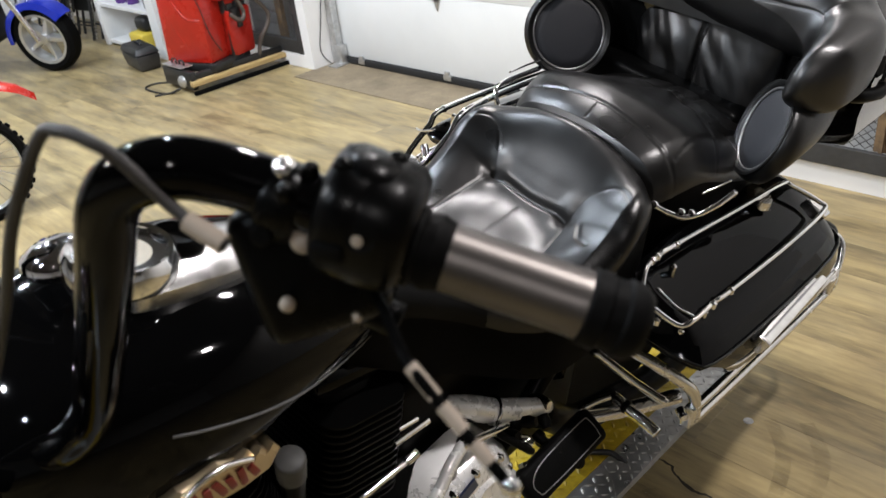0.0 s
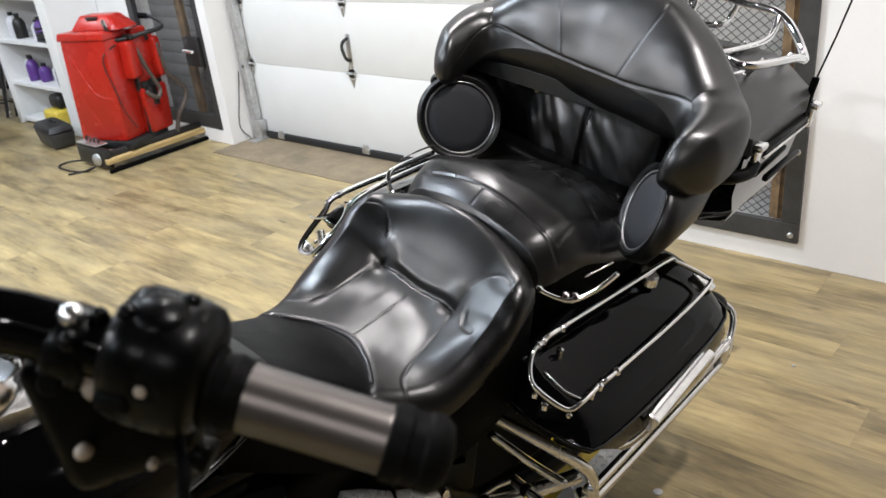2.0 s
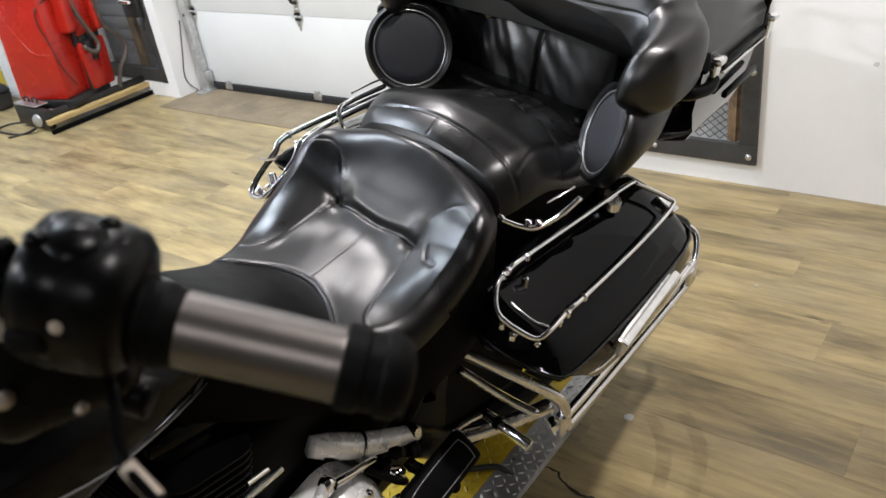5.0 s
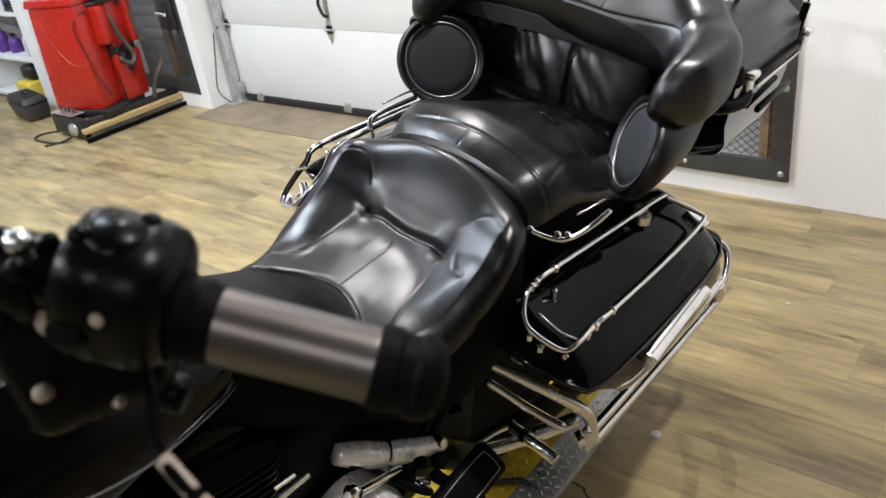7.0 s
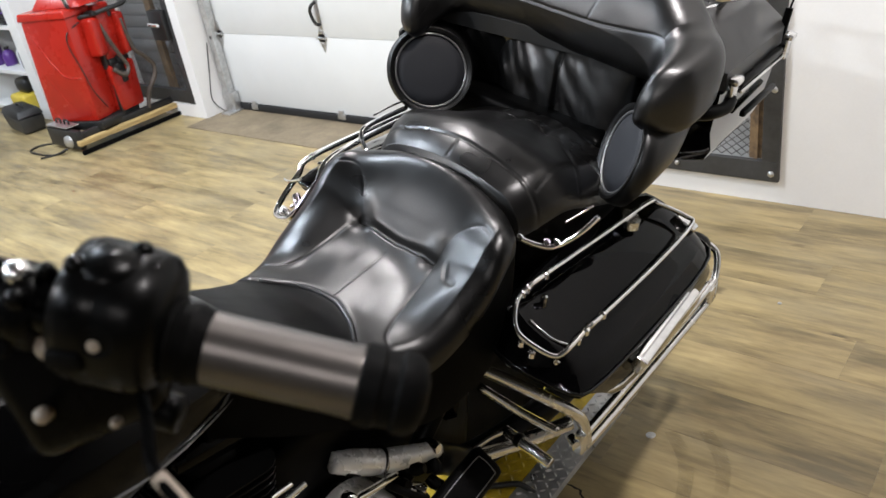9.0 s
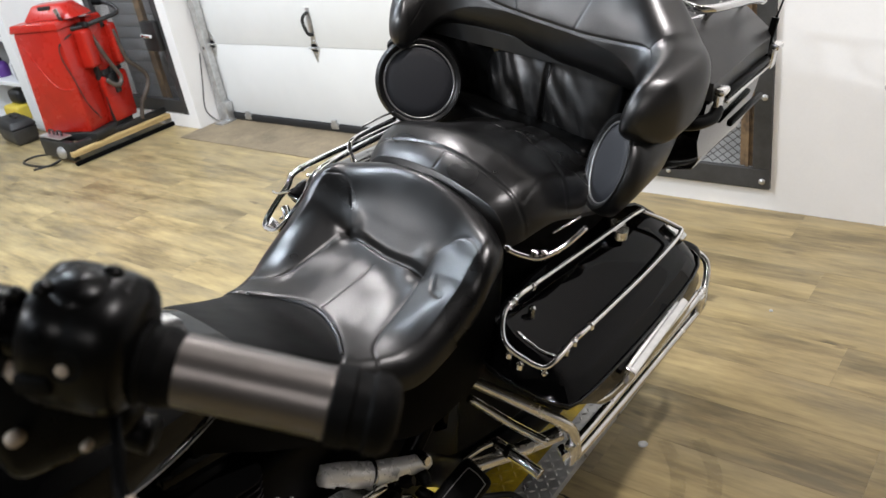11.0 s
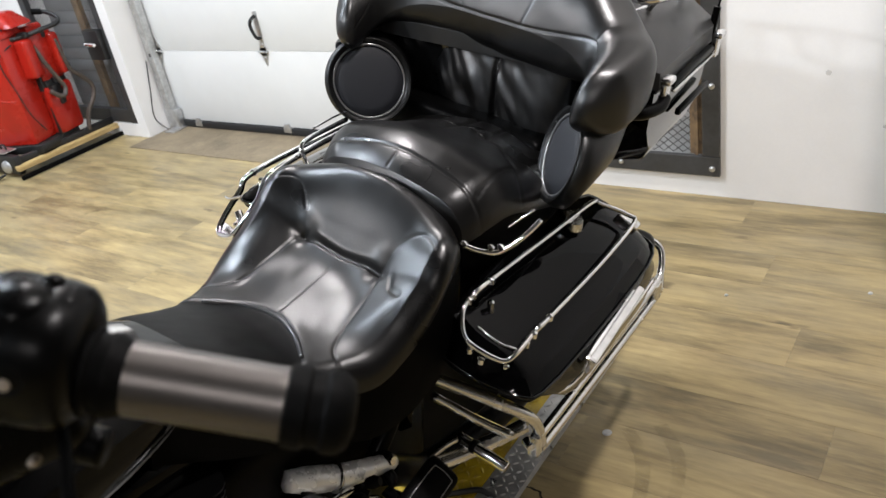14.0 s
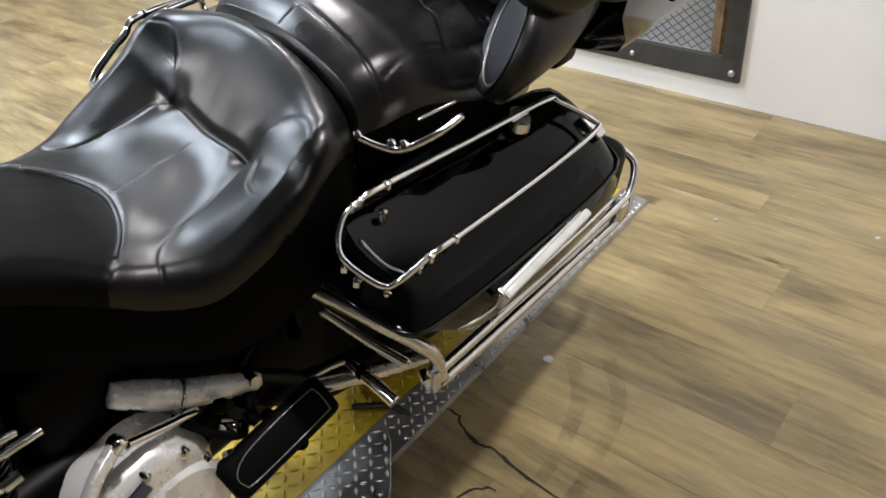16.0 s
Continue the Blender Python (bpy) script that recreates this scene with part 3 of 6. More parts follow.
seat_seams = [([(-TU, TV), (0, TV - 0.004), (TU, TV)], 0.0048, 0.009), ([(0, 1.245), (0, 1.37)], 0.0018, 0.0008)]
seat_seams += [(l, 0.0022, 0.0016) for l in both(arc([(TU, TV), (0.098, 1.375), (0.105, 1.32), (0.112, 1.27), (0.128, 1.235), (0.16, 1.215)]))]
seat_seams += [(l, 0.0022, 0.0013) for l in both(arc([(TU, TV), (0.105, 1.428), (0.130, 1.446), (0.155, 1.450), (0.18, 1.435)]))]
seat_seams += [(arc([(0.118, 1.395), (0.135, 1.37), (0.155, 1.362)]), 0.004, 0.003)]
seat_seams += [([(s * TU, TV), (s * TU, TV + 0.001)], 0.019, 0.012) for s in (-1, 1)]
# the crest stands a little askew to the frame
def askew(geo, k):
    return [(u + 0.012 * k(v) / 0.13, v - k(v) * u, w) for u, v, w in geo[0]], geo[1]


seat_skew = lambda v: smooth_lerp(v, [0.93, 1.10, 1.25], [0.0, 0.05, 0.13])
seat_skin, seat_side = cushion(0.93, 1.528, 300, 200, seat_half, seat_top, lambda v: smooth_lerp(v, [0.93, 1.1, 1.3, 1.6], [0.76, 0.66, 0.61, 0.68]), seat_extra, seat_seams, 0.036)


def split(geo, test):
    """Parts a mesh in two by a test on the middle of each face."""
    halves = []
    for want in (True, False):
        faces = [f for f in geo[1] if test(sum(geo[0][i][0] for i in f) / len(f), sum(geo[0][i][1] for i in f) / len(f)) == want]
        used = sorted({i for f in faces for i in f})
        place = {i: k for k, i in enumerate(used)}
        halves.append(([geo[0][i] for i in used], [[place[i] for i in f] for f in faces]))
    return halves


nose_skin, main_skin = split(seat_skin, lambda u, v: v < 1.235 - 4.2 * u * u)
seat = part("seat", askew(main_skin, seat_skew), LEATHER, bike, "black leather rider's seat with tufted creases", 180)
part("seat_nose", askew(nose_skin, seat_skew), NOSESHADE, seat, "black seat nose towards the tank, shade put into its material", 180)
part("seat_skirt", askew(seat_side, seat_skew), SIDEVINYL, seat, "matt black vinyl side", 60)


def on_seat(line, top, extra, up=0.0015):
    return [(u, v, top(v) + extra(u, v) + up) for u, v in line]


part("front_piping", askew(tube(on_seat(arc([(-0.110, 1.186), (-0.06, 1.222), (0, 1.238), (0.06, 1.222), (0.110, 1.186)]), seat_top, seat_extra, -0.0015), 0.0044, 8, 1), seat_skew), LEATHER, seat, smooth=180)

# passenger's seat
pass_half = lambda v: smooth_lerp(v, [1.533, 1.56, 1.62, 1.70, 1.80, 1.90, 1.98], [0.168, 0.182, 0.20, 0.212, 0.215, 0.20, 0.18])
pass_top = lambda v: smooth_lerp(v, [1.533, 1.55, 1.575, 1.62, 1.66, 1.70, 1.76, 1.82, 1.90, 1.98], [0.889, 0.8985, 0.9085, 0.919, 0.914, 0.900, 0.876, 0.860, 0.846, 0.840])


def pass_extra(u, v):
    puff = 0.012 * math.exp(-((abs(u) - 0.05) / 0.05) ** 2 - ((v - 1.78) / 0.05) ** 2)
    return puff - 1.1 * u * u + 0.0022 * noise.noise((u * 12, v * 11, 9.3)) + 0.0003 * noise.noise((u * 50, v * 40, 1.7))


PTUFT = [(0.07, 1.780), (-0.07, 1.798)]
pass_seams = [(arc([(-0.200, 1.735), (-0.15, 1.765)] + PTUFT[::-1] + [(0.13, 1.745), (0.205, 1.672)]), 0.0032, 0.0034)]
pass_seams += [([p, (p[0], p[1] + 0.001)], 0.024, 0.010) for p in PTUFT]
pass_seams += [(arc([(-0.2, 1.566), (0, 1.580), (0.2, 1.566)]), 0.0028, 0.0022), ([(0, 1.54), (0, 1.576)], 0.002, 0.0014), ([(0.168, 1.58), (0.168, 1.70)], 0.002, 0.002)]
pass_seams += [([PTUFT[0], (0.055, 1.93)], 0.005, 0.003), ([PTUFT[1], (-0.06, 1.93)], 0.005, 0.003), ([(0.0, 1.80), (-0.005, 1.93)], 0.006, 0.003)]
pass_skew = lambda v: smooth_lerp(v, [1.533, 1.60, 1.75], [0.13, 0.10, 0.0])
pass_skin, pass_side = cushion(1.533, 1.98, 190, 140, pass_half, pass_top, lambda v: 0.72, pass_extra, pass_seams)
pillion = part("passenger_seat", askew(pass_skin, pass_skew), LEATHER, bike, "black leather passenger seat with button tufts", 180)
part("seat_skirt", askew(pass_side, pass_skew), SIDEVINYL, pillion, "matt black vinyl side", 60)


# the backrest, its pods and the lower cushion sit a little askew to the frame
PAK = Matrix(((1, 0, 0, 0), (-0.13, 1, 0, 0), (-0.04, 0, 1, 0), (0, 0, 0, 1)))


# wrap-round backrest: a padded roll swept in a C from one wing tip round the back to the other
def backrest_rings():
    S = [0, 0.25, 0.45, 0.60, 0.74, 0.88, 1.0]
    rings, n = [], 340
    for i in range(n + 1):
        a = -1 + 2 * i / n
        s = abs(a)
        at = lambda ys: smooth_lerp(s, S, ys)
        fu, fv, ws = at([0, 0.092, 0.173, 0.226, 0.246, 0.252, 0.252]), at([1.912, 1.907, 1.897, 1.876, 1.838, 1.785, 1.738]), at([1.048, 1.048, 1.040, 1.020, 1.000, 0.982, 0.975])
        seam = at([1.053, 1.055, 1.064, 1.072, 1.052, 1.012, 0.990])
        turn, thick = radians(at([0, 8, 24, 38, 48, 57, 62])), at([0.11, 0.118, 0.118, 0.122, 0.130, 0.106, 0.080])
        top, bot = at([1.218, 1.205, 1.157, 1.104, 1.088, 1.066, 1.040]), at([0.966, 0.966, 0.970, 0.985, 0.975, 0.952, 0.948])
        lean = at([0.27, 0.27, 0.25, 0.2, 0.15, 0.1, 0.05])
        cap = max(0.02, math.sqrt(max(0.0, 1 - ((s - 0.90) / 0.10) ** 2))) if s > 0.90 else 1.0
        nu, nv = math.sin(turn), math.cos(turn)
        front = [(math.sin(math.pi / 2 * k / 130), True) for k in range(-130, 131)]
        behind = [(math.sin(math.pi / 2 * k / 20), False) for k in range(19, -20, -1)]
        ring = []
        for q, fore in front + behind:
            e = at([0.62, 0.62, 0.66, 0.72, 0.72, 0.74, 0.8]) if q > 0 else 0.85
            h = (top - ws) if q > 0 else (ws - bot)
            c = math.sqrt(max(0.0, 1 - abs(q) ** (2 / e)))
            w = ws + h * q
            d = thick / 2 * (1 - (1 if fore else -1) * c ** e)
            d = thick / 2 + (d - thick / 2) * cap
            w = (top + bot) / 2 + (w - (top + bot) / 2) * cap
            d += lean * max(0.0, w - ws)
            u, v = fu + nu * d, fv + nv * d
            if fore:
                groove = (0.0018 if s < 0.6 else 0.0018 - 0.0014 * min(1.0, (s - 0.6) / 0.1)) * math.exp(-((w - seam) / 0.0024) ** 2)
                if w > seam:
                    groove += 0.0015 * math.exp(-((u - 0.070 - 0.36 * (w - 1.055)) / 0.0024) ** 2)
                groove += 0.0014 * math.exp(-((s - 0.615) * 0.36 / 0.0026) ** 2) * (1 if w > seam else 0)
                u, v = u + nu * groove, v + nv * groove
                puff = 0.006 * noise.noise((a * 3.1, w * 8, 4.4)) + 0.0018 * noise.noise((a * 9, w * 24, 2.4))
                u, v = u - nu * puff * cap, v - nv * puff * cap
            ring.append((math.copysign(u, a), v, w))
        rings.append(ring)
    return rings


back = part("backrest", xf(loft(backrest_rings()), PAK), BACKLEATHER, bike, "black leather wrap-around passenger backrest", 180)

# lower back cushion under the roll: two soft panels with a fold between and gathers at the foot
low_rings = []
for i in range(141):
    a = -1 + 2 * i / 140
    u = 0.172 * a
    fold = 0.012 * math.exp(-((a - 0.02) / 0.022) ** 2) + 0.004 * math.exp(-((a - 0.02) / 0.12) ** 2)
    puff = 0.036 * max(0.0, 1 - abs(a) ** 4) ** 0.7
    ring = [(u, 1.99, 0.815)]
    for j in range(33):
        t = j / 32
        w = 0.815 + 0.185 * t
        bulge = puff * (0.45 + 0.55 * math.sin(math.pi * min(1, 0.1 + t)) ** 0.7 if t < 0.8 else 0.45 + 0.55 * math.sin(math.pi * 0.9) ** 0.7)
        crease = 0.005 * noise.noise((u * 22 + 3.0 * t, w * 16, 5.0)) + 0.004 * noise.noise((u * 48 + 4 * t, w * 18, 8.0)) * (1 - 0.5 * t)
        ring.append((u, 1.955 + 0.06 * (w - 0.9) - bulge + fold + crease, w))
    ring.append((u, 1.99, 1.0))
    low_rings.append(ring)
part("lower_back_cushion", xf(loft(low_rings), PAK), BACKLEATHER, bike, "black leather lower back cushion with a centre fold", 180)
part("backrest_shell", xf(gbox(0, 2.02, 0.89, 0.46, 0.08, 0.28, 0.02, 3), PAK), SATIN, bike)
part("seat_pan", xf(gbox(-0.05, 1.945, 0.765, 0.40, 0.15, 0.17, 0.02, 3), PAK), SATIN, bike, "black pan behind the passenger seat")


def speaker_pod(s):
    c, z = Vector((s * 0.242, 1.798, 0.889)), Vector((-s * 0.73, -0.58, 0.35)).normalized()
    y = Vector((s * 0.055, 0.044, 0.130))
    y = (y - z * y.dot(z)).normalized()
    x = y.cross(z)
    m = PAK @ Matrix(((x.x, y.x, z.x, c.x), (x.y, y.y, z.y, c.y), (x.z, y.z, z.z, c.z), (0, 0, 0, 1)))
    to_pod = m.to_3x3().inverted()

    def ring(k, h, off=(0, 0, 0), n=48):
        o = to_pod @ Vector(off)
        return [(o.x + 0.080 * k * math.cos(t), o.y + 0.073 * k * math.sin(t), o.z + h) for t in (2 * math.pi * i / n for i in range(n))]
    body = [ring(0.70, 0, (s * 0.0, 0.25, 0.03)), ring(0.88, 0, (s * 0.014, 0.19, 0.016)), ring(1.02, 0, (s * 0.022, 0.12, 0.004)), ring(1.12, 0, (s * 0.018, 0.05, 0.0)),
            ring(1.20, -0.014), ring(1.225, -0.004), ring(1.225, 0.004), ring(1.20, 0.012), ring(1.14, 0.017), ring(1.08, 0.016), ring(1.03, 0.011), ring(1.0, 0.006)]
    pod = part("speaker_pod", xf(loft(body), m), PODSKIN, bike, "black padded speaker pod beside the passenger seat", 60)
    part("speaker_grille", xf(loft([ring(1.0, 0.004), ring(0.97, 0.009), ring(0.7, 0.012), ring(0.02, 0.013)]), m), CLOTH, pod, "dark speaker cloth", 180)
    part("speaker_trim", xf(tube(ring(1.0, 0.0105), 0.0024, 8, 1, True), m), TRIMGREY, pod, "thin grey trim ring", 180)
    part("pod_bead", xf(tube(ring(1.16, 0.0165), 0.0016, 6, 1, True), m), PODSKIN, pod, smooth=180)


for s in (-1, 1):
    speaker_pod(s)

# luggage box behind the backrest
pak = part("luggage_box", loft([[(x, y, z) for x, y in o] for z, o in (
    (0.785, [(-0.20, 1.965), (0.20, 1.965), (0.25, 2.04), (0.25, 2.22), (0.18, 2.28), (-0.18, 2.28), (-0.25, 2.22), (-0.25, 2.04)]),
    (0.80, [(-0.25, 1.955), (0.25, 1.955), (0.31, 2.00), (0.31, 2.27), (0.24, 2.34), (-0.24, 2.34), (-0.31, 2.27), (-0.31, 2.00)]),
    (0.83, [(-0.27, 1.955), (0.27, 1.955), (0.324, 1.985), (0.32, 2.28), (0.245, 2.355), (-0.245, 2.355), (-0.32, 2.28), (-0.324, 1.985)]),
    (0.89, [(-0.29, 1.955), (0.29, 1.955), (0.332, 1.927), (0.326, 2.29), (0.25, 2.37), (-0.25, 2.37), (-0.32, 2.29), (-0.33, 1.927)]),
    (0.965, [(-0.30, 1.955), (0.30, 1.955), (0.335, 1.927), (0.33, 2.30), (0.26, 2.385), (-0.26, 2.385), (-0.33, 2.30), (-0.335, 1.927)]))]), BOXGLOSS, bike, "black luggage box with chrome latches", 35)
part("box_lid", loft([[(x, y, z) for x, y in o] for z, o in (
    (0.972, [(-0.30, 1.925), (0.30, 1.925), (0.342, 1.927), (0.337, 2.31), (0.265, 2.395), (-0.265, 2.395), (-0.337, 2.31), (-0.342, 1.927)]),
    (1.005, [(-0.30, 1.925), (0.30, 1.925), (0.340, 1.927), (0.335, 2.30), (0.263, 2.39), (-0.263, 2.39), (-0.335, 2.30), (-0.340, 1.927)]),
    (1.055, [(-0.27, 1.965), (0.27, 1.965), (0.29, 2.040), (0.285, 2.26), (0.225, 2.335), (-0.225, 2.335), (-0.285, 2.26), (-0.29, 2.040)]),
    (1.068, [(-0.22, 2.030), (0.22, 2.030), (0.235, 2.060), (0.23, 2.22), (0.19, 2.28), (-0.19, 2.28), (-0.23, 2.22), (-0.235, 2.060)]))]), VINYLBOX, pak, "dark box lid", 35)
part("lid_panel", gbox(0, 2.155, 1.0715, 0.37, 0.20, 0.012, 0.005), BOXGLOSS, pak, "raised gloss black panel on the lid")
part("lid_seal", loft([[(x, y, z) for x, y in [(-0.305, 1.955), (0.305, 1.955), (0.338, 1.927), (0.333, 2.305), (0.262, 2.39), (-0.262, 2.39), (-0.333, 2.305), (-0.338, 1.927)]] for z in (0.9651, 0.9719)]), RUBBER, pak, smooth=0)
for s in (-1, 1):
    for v in (1.945, 2.27):
        la = part("latch", join(gbox(s * 0.349, v, 0.968, 0.012, 0.030, 0.05, 0.004), gbox(s * 0.352, v, 0.990, 0.02, 0.036, 0.014, 0.005)), CHROME_DULL, pak, "chrome latch")
        if v < 2.1:
            part("latch_strap", tube([(s * 0.350, v, 0.955), (s * 0.352, v - 0.03, 0.948), (s * 0.338, v - 0.08, 0.950), (s * 0.315, v - 0.11, 0.955)], 0.012, 10), SATIN, la, smooth=180)
    part("side_trim", gbox(s * 0.345, 2.12, 0.966, 0.014, 0.25, 0.016, 0.005), SATIN, pak, "black trim bar")
    part("trim_strip", gbox(s * 0.350, 2.12, 0.955, 0.010, 0.26, 0.006, 0.002), CHROME_DULL, pak, "thin bright strip")
    part("side_lens", gbox(s * 0.339, 2.19, 0.875, 0.012, 0.20, 0.014, 0.004), SATIN, pak)

# luggage rack on the lid: a rail raised at the rear, dropping at its corners to run forward, with three bent cross bars
rack = part("luggage_rack", tube([(-0.18, 2.08, 1.088), (-0.255, 2.06, 1.090), (-0.300, 2.20, 1.088), (-0.300, 2.275, 1.078), (-0.212, 2.36, 1.128), (-0.11, 2.365, 1.136), (0.0, 2.37, 1.142), (0.11, 2.365, 1.136), (0.212, 2.36, 1.128), (0.300, 2.275, 1.078), (0.300, 2.20, 1.088), (0.255, 2.06, 1.090), (0.18, 2.08, 1.088)], 0.0085, 10, 5, True), CHROME, bike, "chrome tube luggage rack", 180)
for s in (-1, 1):
    part("rack_bar", tube([(s * 0.205, 2.36, 1.126), (s * 0.21, 2.33, 1.098), (s * 0.205, 2.28, 1.082), (s * 0.17, 2.14, 1.078), (s * 0.15, 2.08, 1.086)], 0.0075, 10, 5), CHROME, rack, smooth=180)
    part("rack_bar", tube([(s * 0.108, 2.365, 1.134), (s * 0.10, 2.36, 1.100), (s * 0.085, 2.33, 1.085), (s * 0.03, 2.31, 1.082), (0, 2.308, 1.082)], 0.0075, 10, 5), CHROME, rack, smooth=180)
    part("rack_strut", tube([(s * 0.01, 2.37, 1.140), (s * 0.005, 2.385, 1.105), (0, 2.375, 1.074)], 0.0065, 8, 4), CHROME, rack, smooth=180)
    for u, v in ((0.262, 2.09), (0.285, 2.24), (0.19, 2.24)):
        part("rack_foot", tube([(s * u, v, 1.086), (s * (u - 0.01), v, 1.07), (s * (u - 0.025), v, 1.040)], 0.006, 8, 3), CHROME_DULL, rack, smooth=180)
part("lid_strip", tube([(0.225, 2.03, 1.066), (0.24, 2.12, 1.066), (0.235, 2.22, 1.066)], 0.004, 8, 3), CHROME, rack, smooth=180)
part("antenna", join(tube([(0.33, 2.27, 0.93), (0.333, 2.285, 1.04)], 0.008, 8, 1), tube([(0.333, 2.285, 1.03), (0.345, 2.33, 1.20), (0.36, 2.40, 1.60)], 0.0022, 6, 3)), SATIN, bike, "thin black whip antenna", 60)


# saddlebags
def saddlebag(s):
    def ring(o, w):
        return [(s * u, v, w + dw) for u, v, dw in o]
    def outline(u0, u1, v0, v1, c, tilt):
        pts = [(u0 + c, v0), (u1 - c * 0.6, v0 + 0.01), (u1, v0 + c), (u1 + 0.004, (v0 + v1) / 2), (u1, v1 - c * 1.4), (u1 - c, v1), (u0 + c, v1), (u0, v1 - c), (u0, v0 + c)]
        fine = []
        m = len(pts)
        for i in range(m):
            a, b, d = Vector(pts[i - 1]), Vector(pts[i]), Vector(pts[(i + 1) % m])
            for t in (0.0, 0.33, 0.67):
                p, q = (a + b) / 2, (b + d) / 2
                fine.append((1 - t) ** 2 * p + 2 * t * (1 - t) * b + t * t * q)
        return [(p.x, p.y, -(p.x - u0) * tilt) for p in fine]
    slope = Matrix(((1, 0, 0, 0), (0, 1, 0, 0 if s > 0 else 0.03), (0, -0.045, 1, 0.0675 if s > 0 else 0.1275), (0, 0, 0, 1)))
    nose = Matrix() if s > 0 else Matrix(((1, 0, 0, 0), (0, 0.80, 0, 0.40), (0, 0, 1, 0), (0, 0, 0, 1)))
    body = [ring(outline(0.20, 0.340, 1.60, 1.985, 0.03, 0), 0.490), ring(outline(0.19, 0.366, 1.575, 2.0, 0.035, 0), 0.503),
            ring(outline(0.19, 0.388, 1.52, 2.012, 0.035, 0), 0.555), ring(outline(0.19, 0.392, 1.455, 2.012, 0.035, 0.0), 0.605), ring(outline(0.192, 0.380, 1.392, 1.998, 0.04, 0.10), 0.652)]
    bag = part("saddlebag", xf(loft(body), slope @ nose), BAGGLOSS, bike, "black gloss saddlebag with chrome top rail", 40)
    lid = [ring(outline(0.192, 0.384, 1.382, 2.003, 0.038, 0.12), 0.660), ring(outline(0.190, 0.386, 1.380, 2.005, 0.038, 0.12), 0.667), ring(outline(0.193, 0.380, 1.386, 1.998, 0.038, 0.14), 0.676),
           ring(outline(0.197, 0.368, 1.392, 1.988, 0.038, 0.18), 0.698), ring(outline(0.203, 0.354, 1.400, 1.976, 0.038, 0.46), 0.744), ring(outline(0.212, 0.344, 1.412, 1.960, 0.038, 0.48), 0.748)]
    lid_part = part("bag_lid", xf(loft(lid), slope @ nose), GLOSS, bag, "black gloss lid with a stepped rim", 22)
    part("lid_seam", xf(loft([ring(outline(0.194, 0.382, 1.386, 2.0, 0.038, 0.12), 0.6525), ring(outline(0.194, 0.382, 1.386, 2.0, 0.038, 0.12), 0.6595)]), slope @ nose), RUBBER, bag, smooth=0)
    part("lid_lip", xf(tube([(x, y, z) for x, y, z in ring(outline(0.191, 0.387, 1.380, 2.006, 0.038, 0.12), 0.668)], 0.0032, 8, 1, True), slope @ nose), BAGGLOSS, bag, smooth=180)
    # long ribs pressed along the flank
    part("flank_rib", xf(tube([(s * 0.380, 1.50, 0.592), (s * 0.392, 1.56, 0.590), (s * 0.394, 1.78, 0.590), (s * 0.390, 1.95, 0.590)], 0.0035, 8), slope), CHROME_DULL, bag, "thin bright bead along the flank", 180)
    # chrome rail round the lid
    zr = lambda u: 0.772 - (u - 0.21) * 0.48
    rp = [(0.275, 1.388, -0.025), (0.255, 1.392, -0.020), (0.240, 1.415, -0.007), (0.237, 1.442, 0.001), (0.243, 1.495, 0.012), (0.252, 1.70, 0.010), (0.258, 1.88, 0.006), (0.270, 1.905, 0.004),
          (0.318, 1.940, 0.002), (0.336, 1.925, 0.004), (0.342, 1.75, 0.006), (0.338, 1.53, 0.002), (0.333, 1.485, -0.006), (0.330, 1.43, -0.017), (0.318, 1.405, -0.026)]
    if s < 0:
        rp = [(u, v, d - 0.5 * max(0.0, 1.52 - v)) for u, v, d in rp]
    rail = part("bag_rail", xf(tube([(s * u, v, zr(u) + d) for u, v, d in rp], 0.0048 if s > 0 else 0.0062, 10, 6, True), slope), CHROME, bag, "chrome rail round the bag lid", 180)
    for u, v, d in ((0.338, 1.532, 0.003), (0.342, 1.66, 0.006)) if s < 0 else ((0.244, 1.497, 0.013), (0.238, 1.450, 0.004), (0.237, 1.438, 0.0), (0.331, 1.462, -0.016), (0.334, 1.482, -0.006), (0.338, 1.532, 0.003), (0.322, 1.412, -0.038), (0.29, 1.39, -0.040), (0.27, 1.388, -0.036)):
        part("rail_stud", xf(lathe([(0.0068, -0.006), (0.0068, 0.003), (0.003, 0.006)], 10), slope @ Matrix.Translation((s * u, v, zr(u) + d))), CHROME, rail, smooth=40)
    part("inner_rail", xf(tube([(s * 0.262, 1.425, zr(0.262) - 0.022), (s * 0.30, 1.428, zr(0.30) - 0.022), (s * 0.325, 1.44, zr(0.325) - 0.018)], 0.0025, 8), slope), CHROME, bag, smooth=180)
    part("lid_stud", xf(lathe([(0.006, -0.02), (0.006, 0.004), (0.003, 0.007)], 10), slope @ Matrix.Translation((s * 0.258, 1.475, zr(0.258) - 0.010))), CHROME, bag, smooth=40)
    # worn patch on the rail and a pale catch at the rear of the lid
    cp = [(s * (0.256 + 0.017 * math.cos(t) * (1 + 0.10 * math.sin(3 * t))), 1.805 + 0.022 * math.sin(t)) for t in (2 * math.pi * k / 20 for k in range(20))]
    part("worn_patch", xf(loft([[(x, y, zr(abs(x)) - 0.012 + dz) for x, y in cp] for dz in (0.0, 0.016)]), slope), CHROME_DULL, bag, "round dull metal key lock", 30)
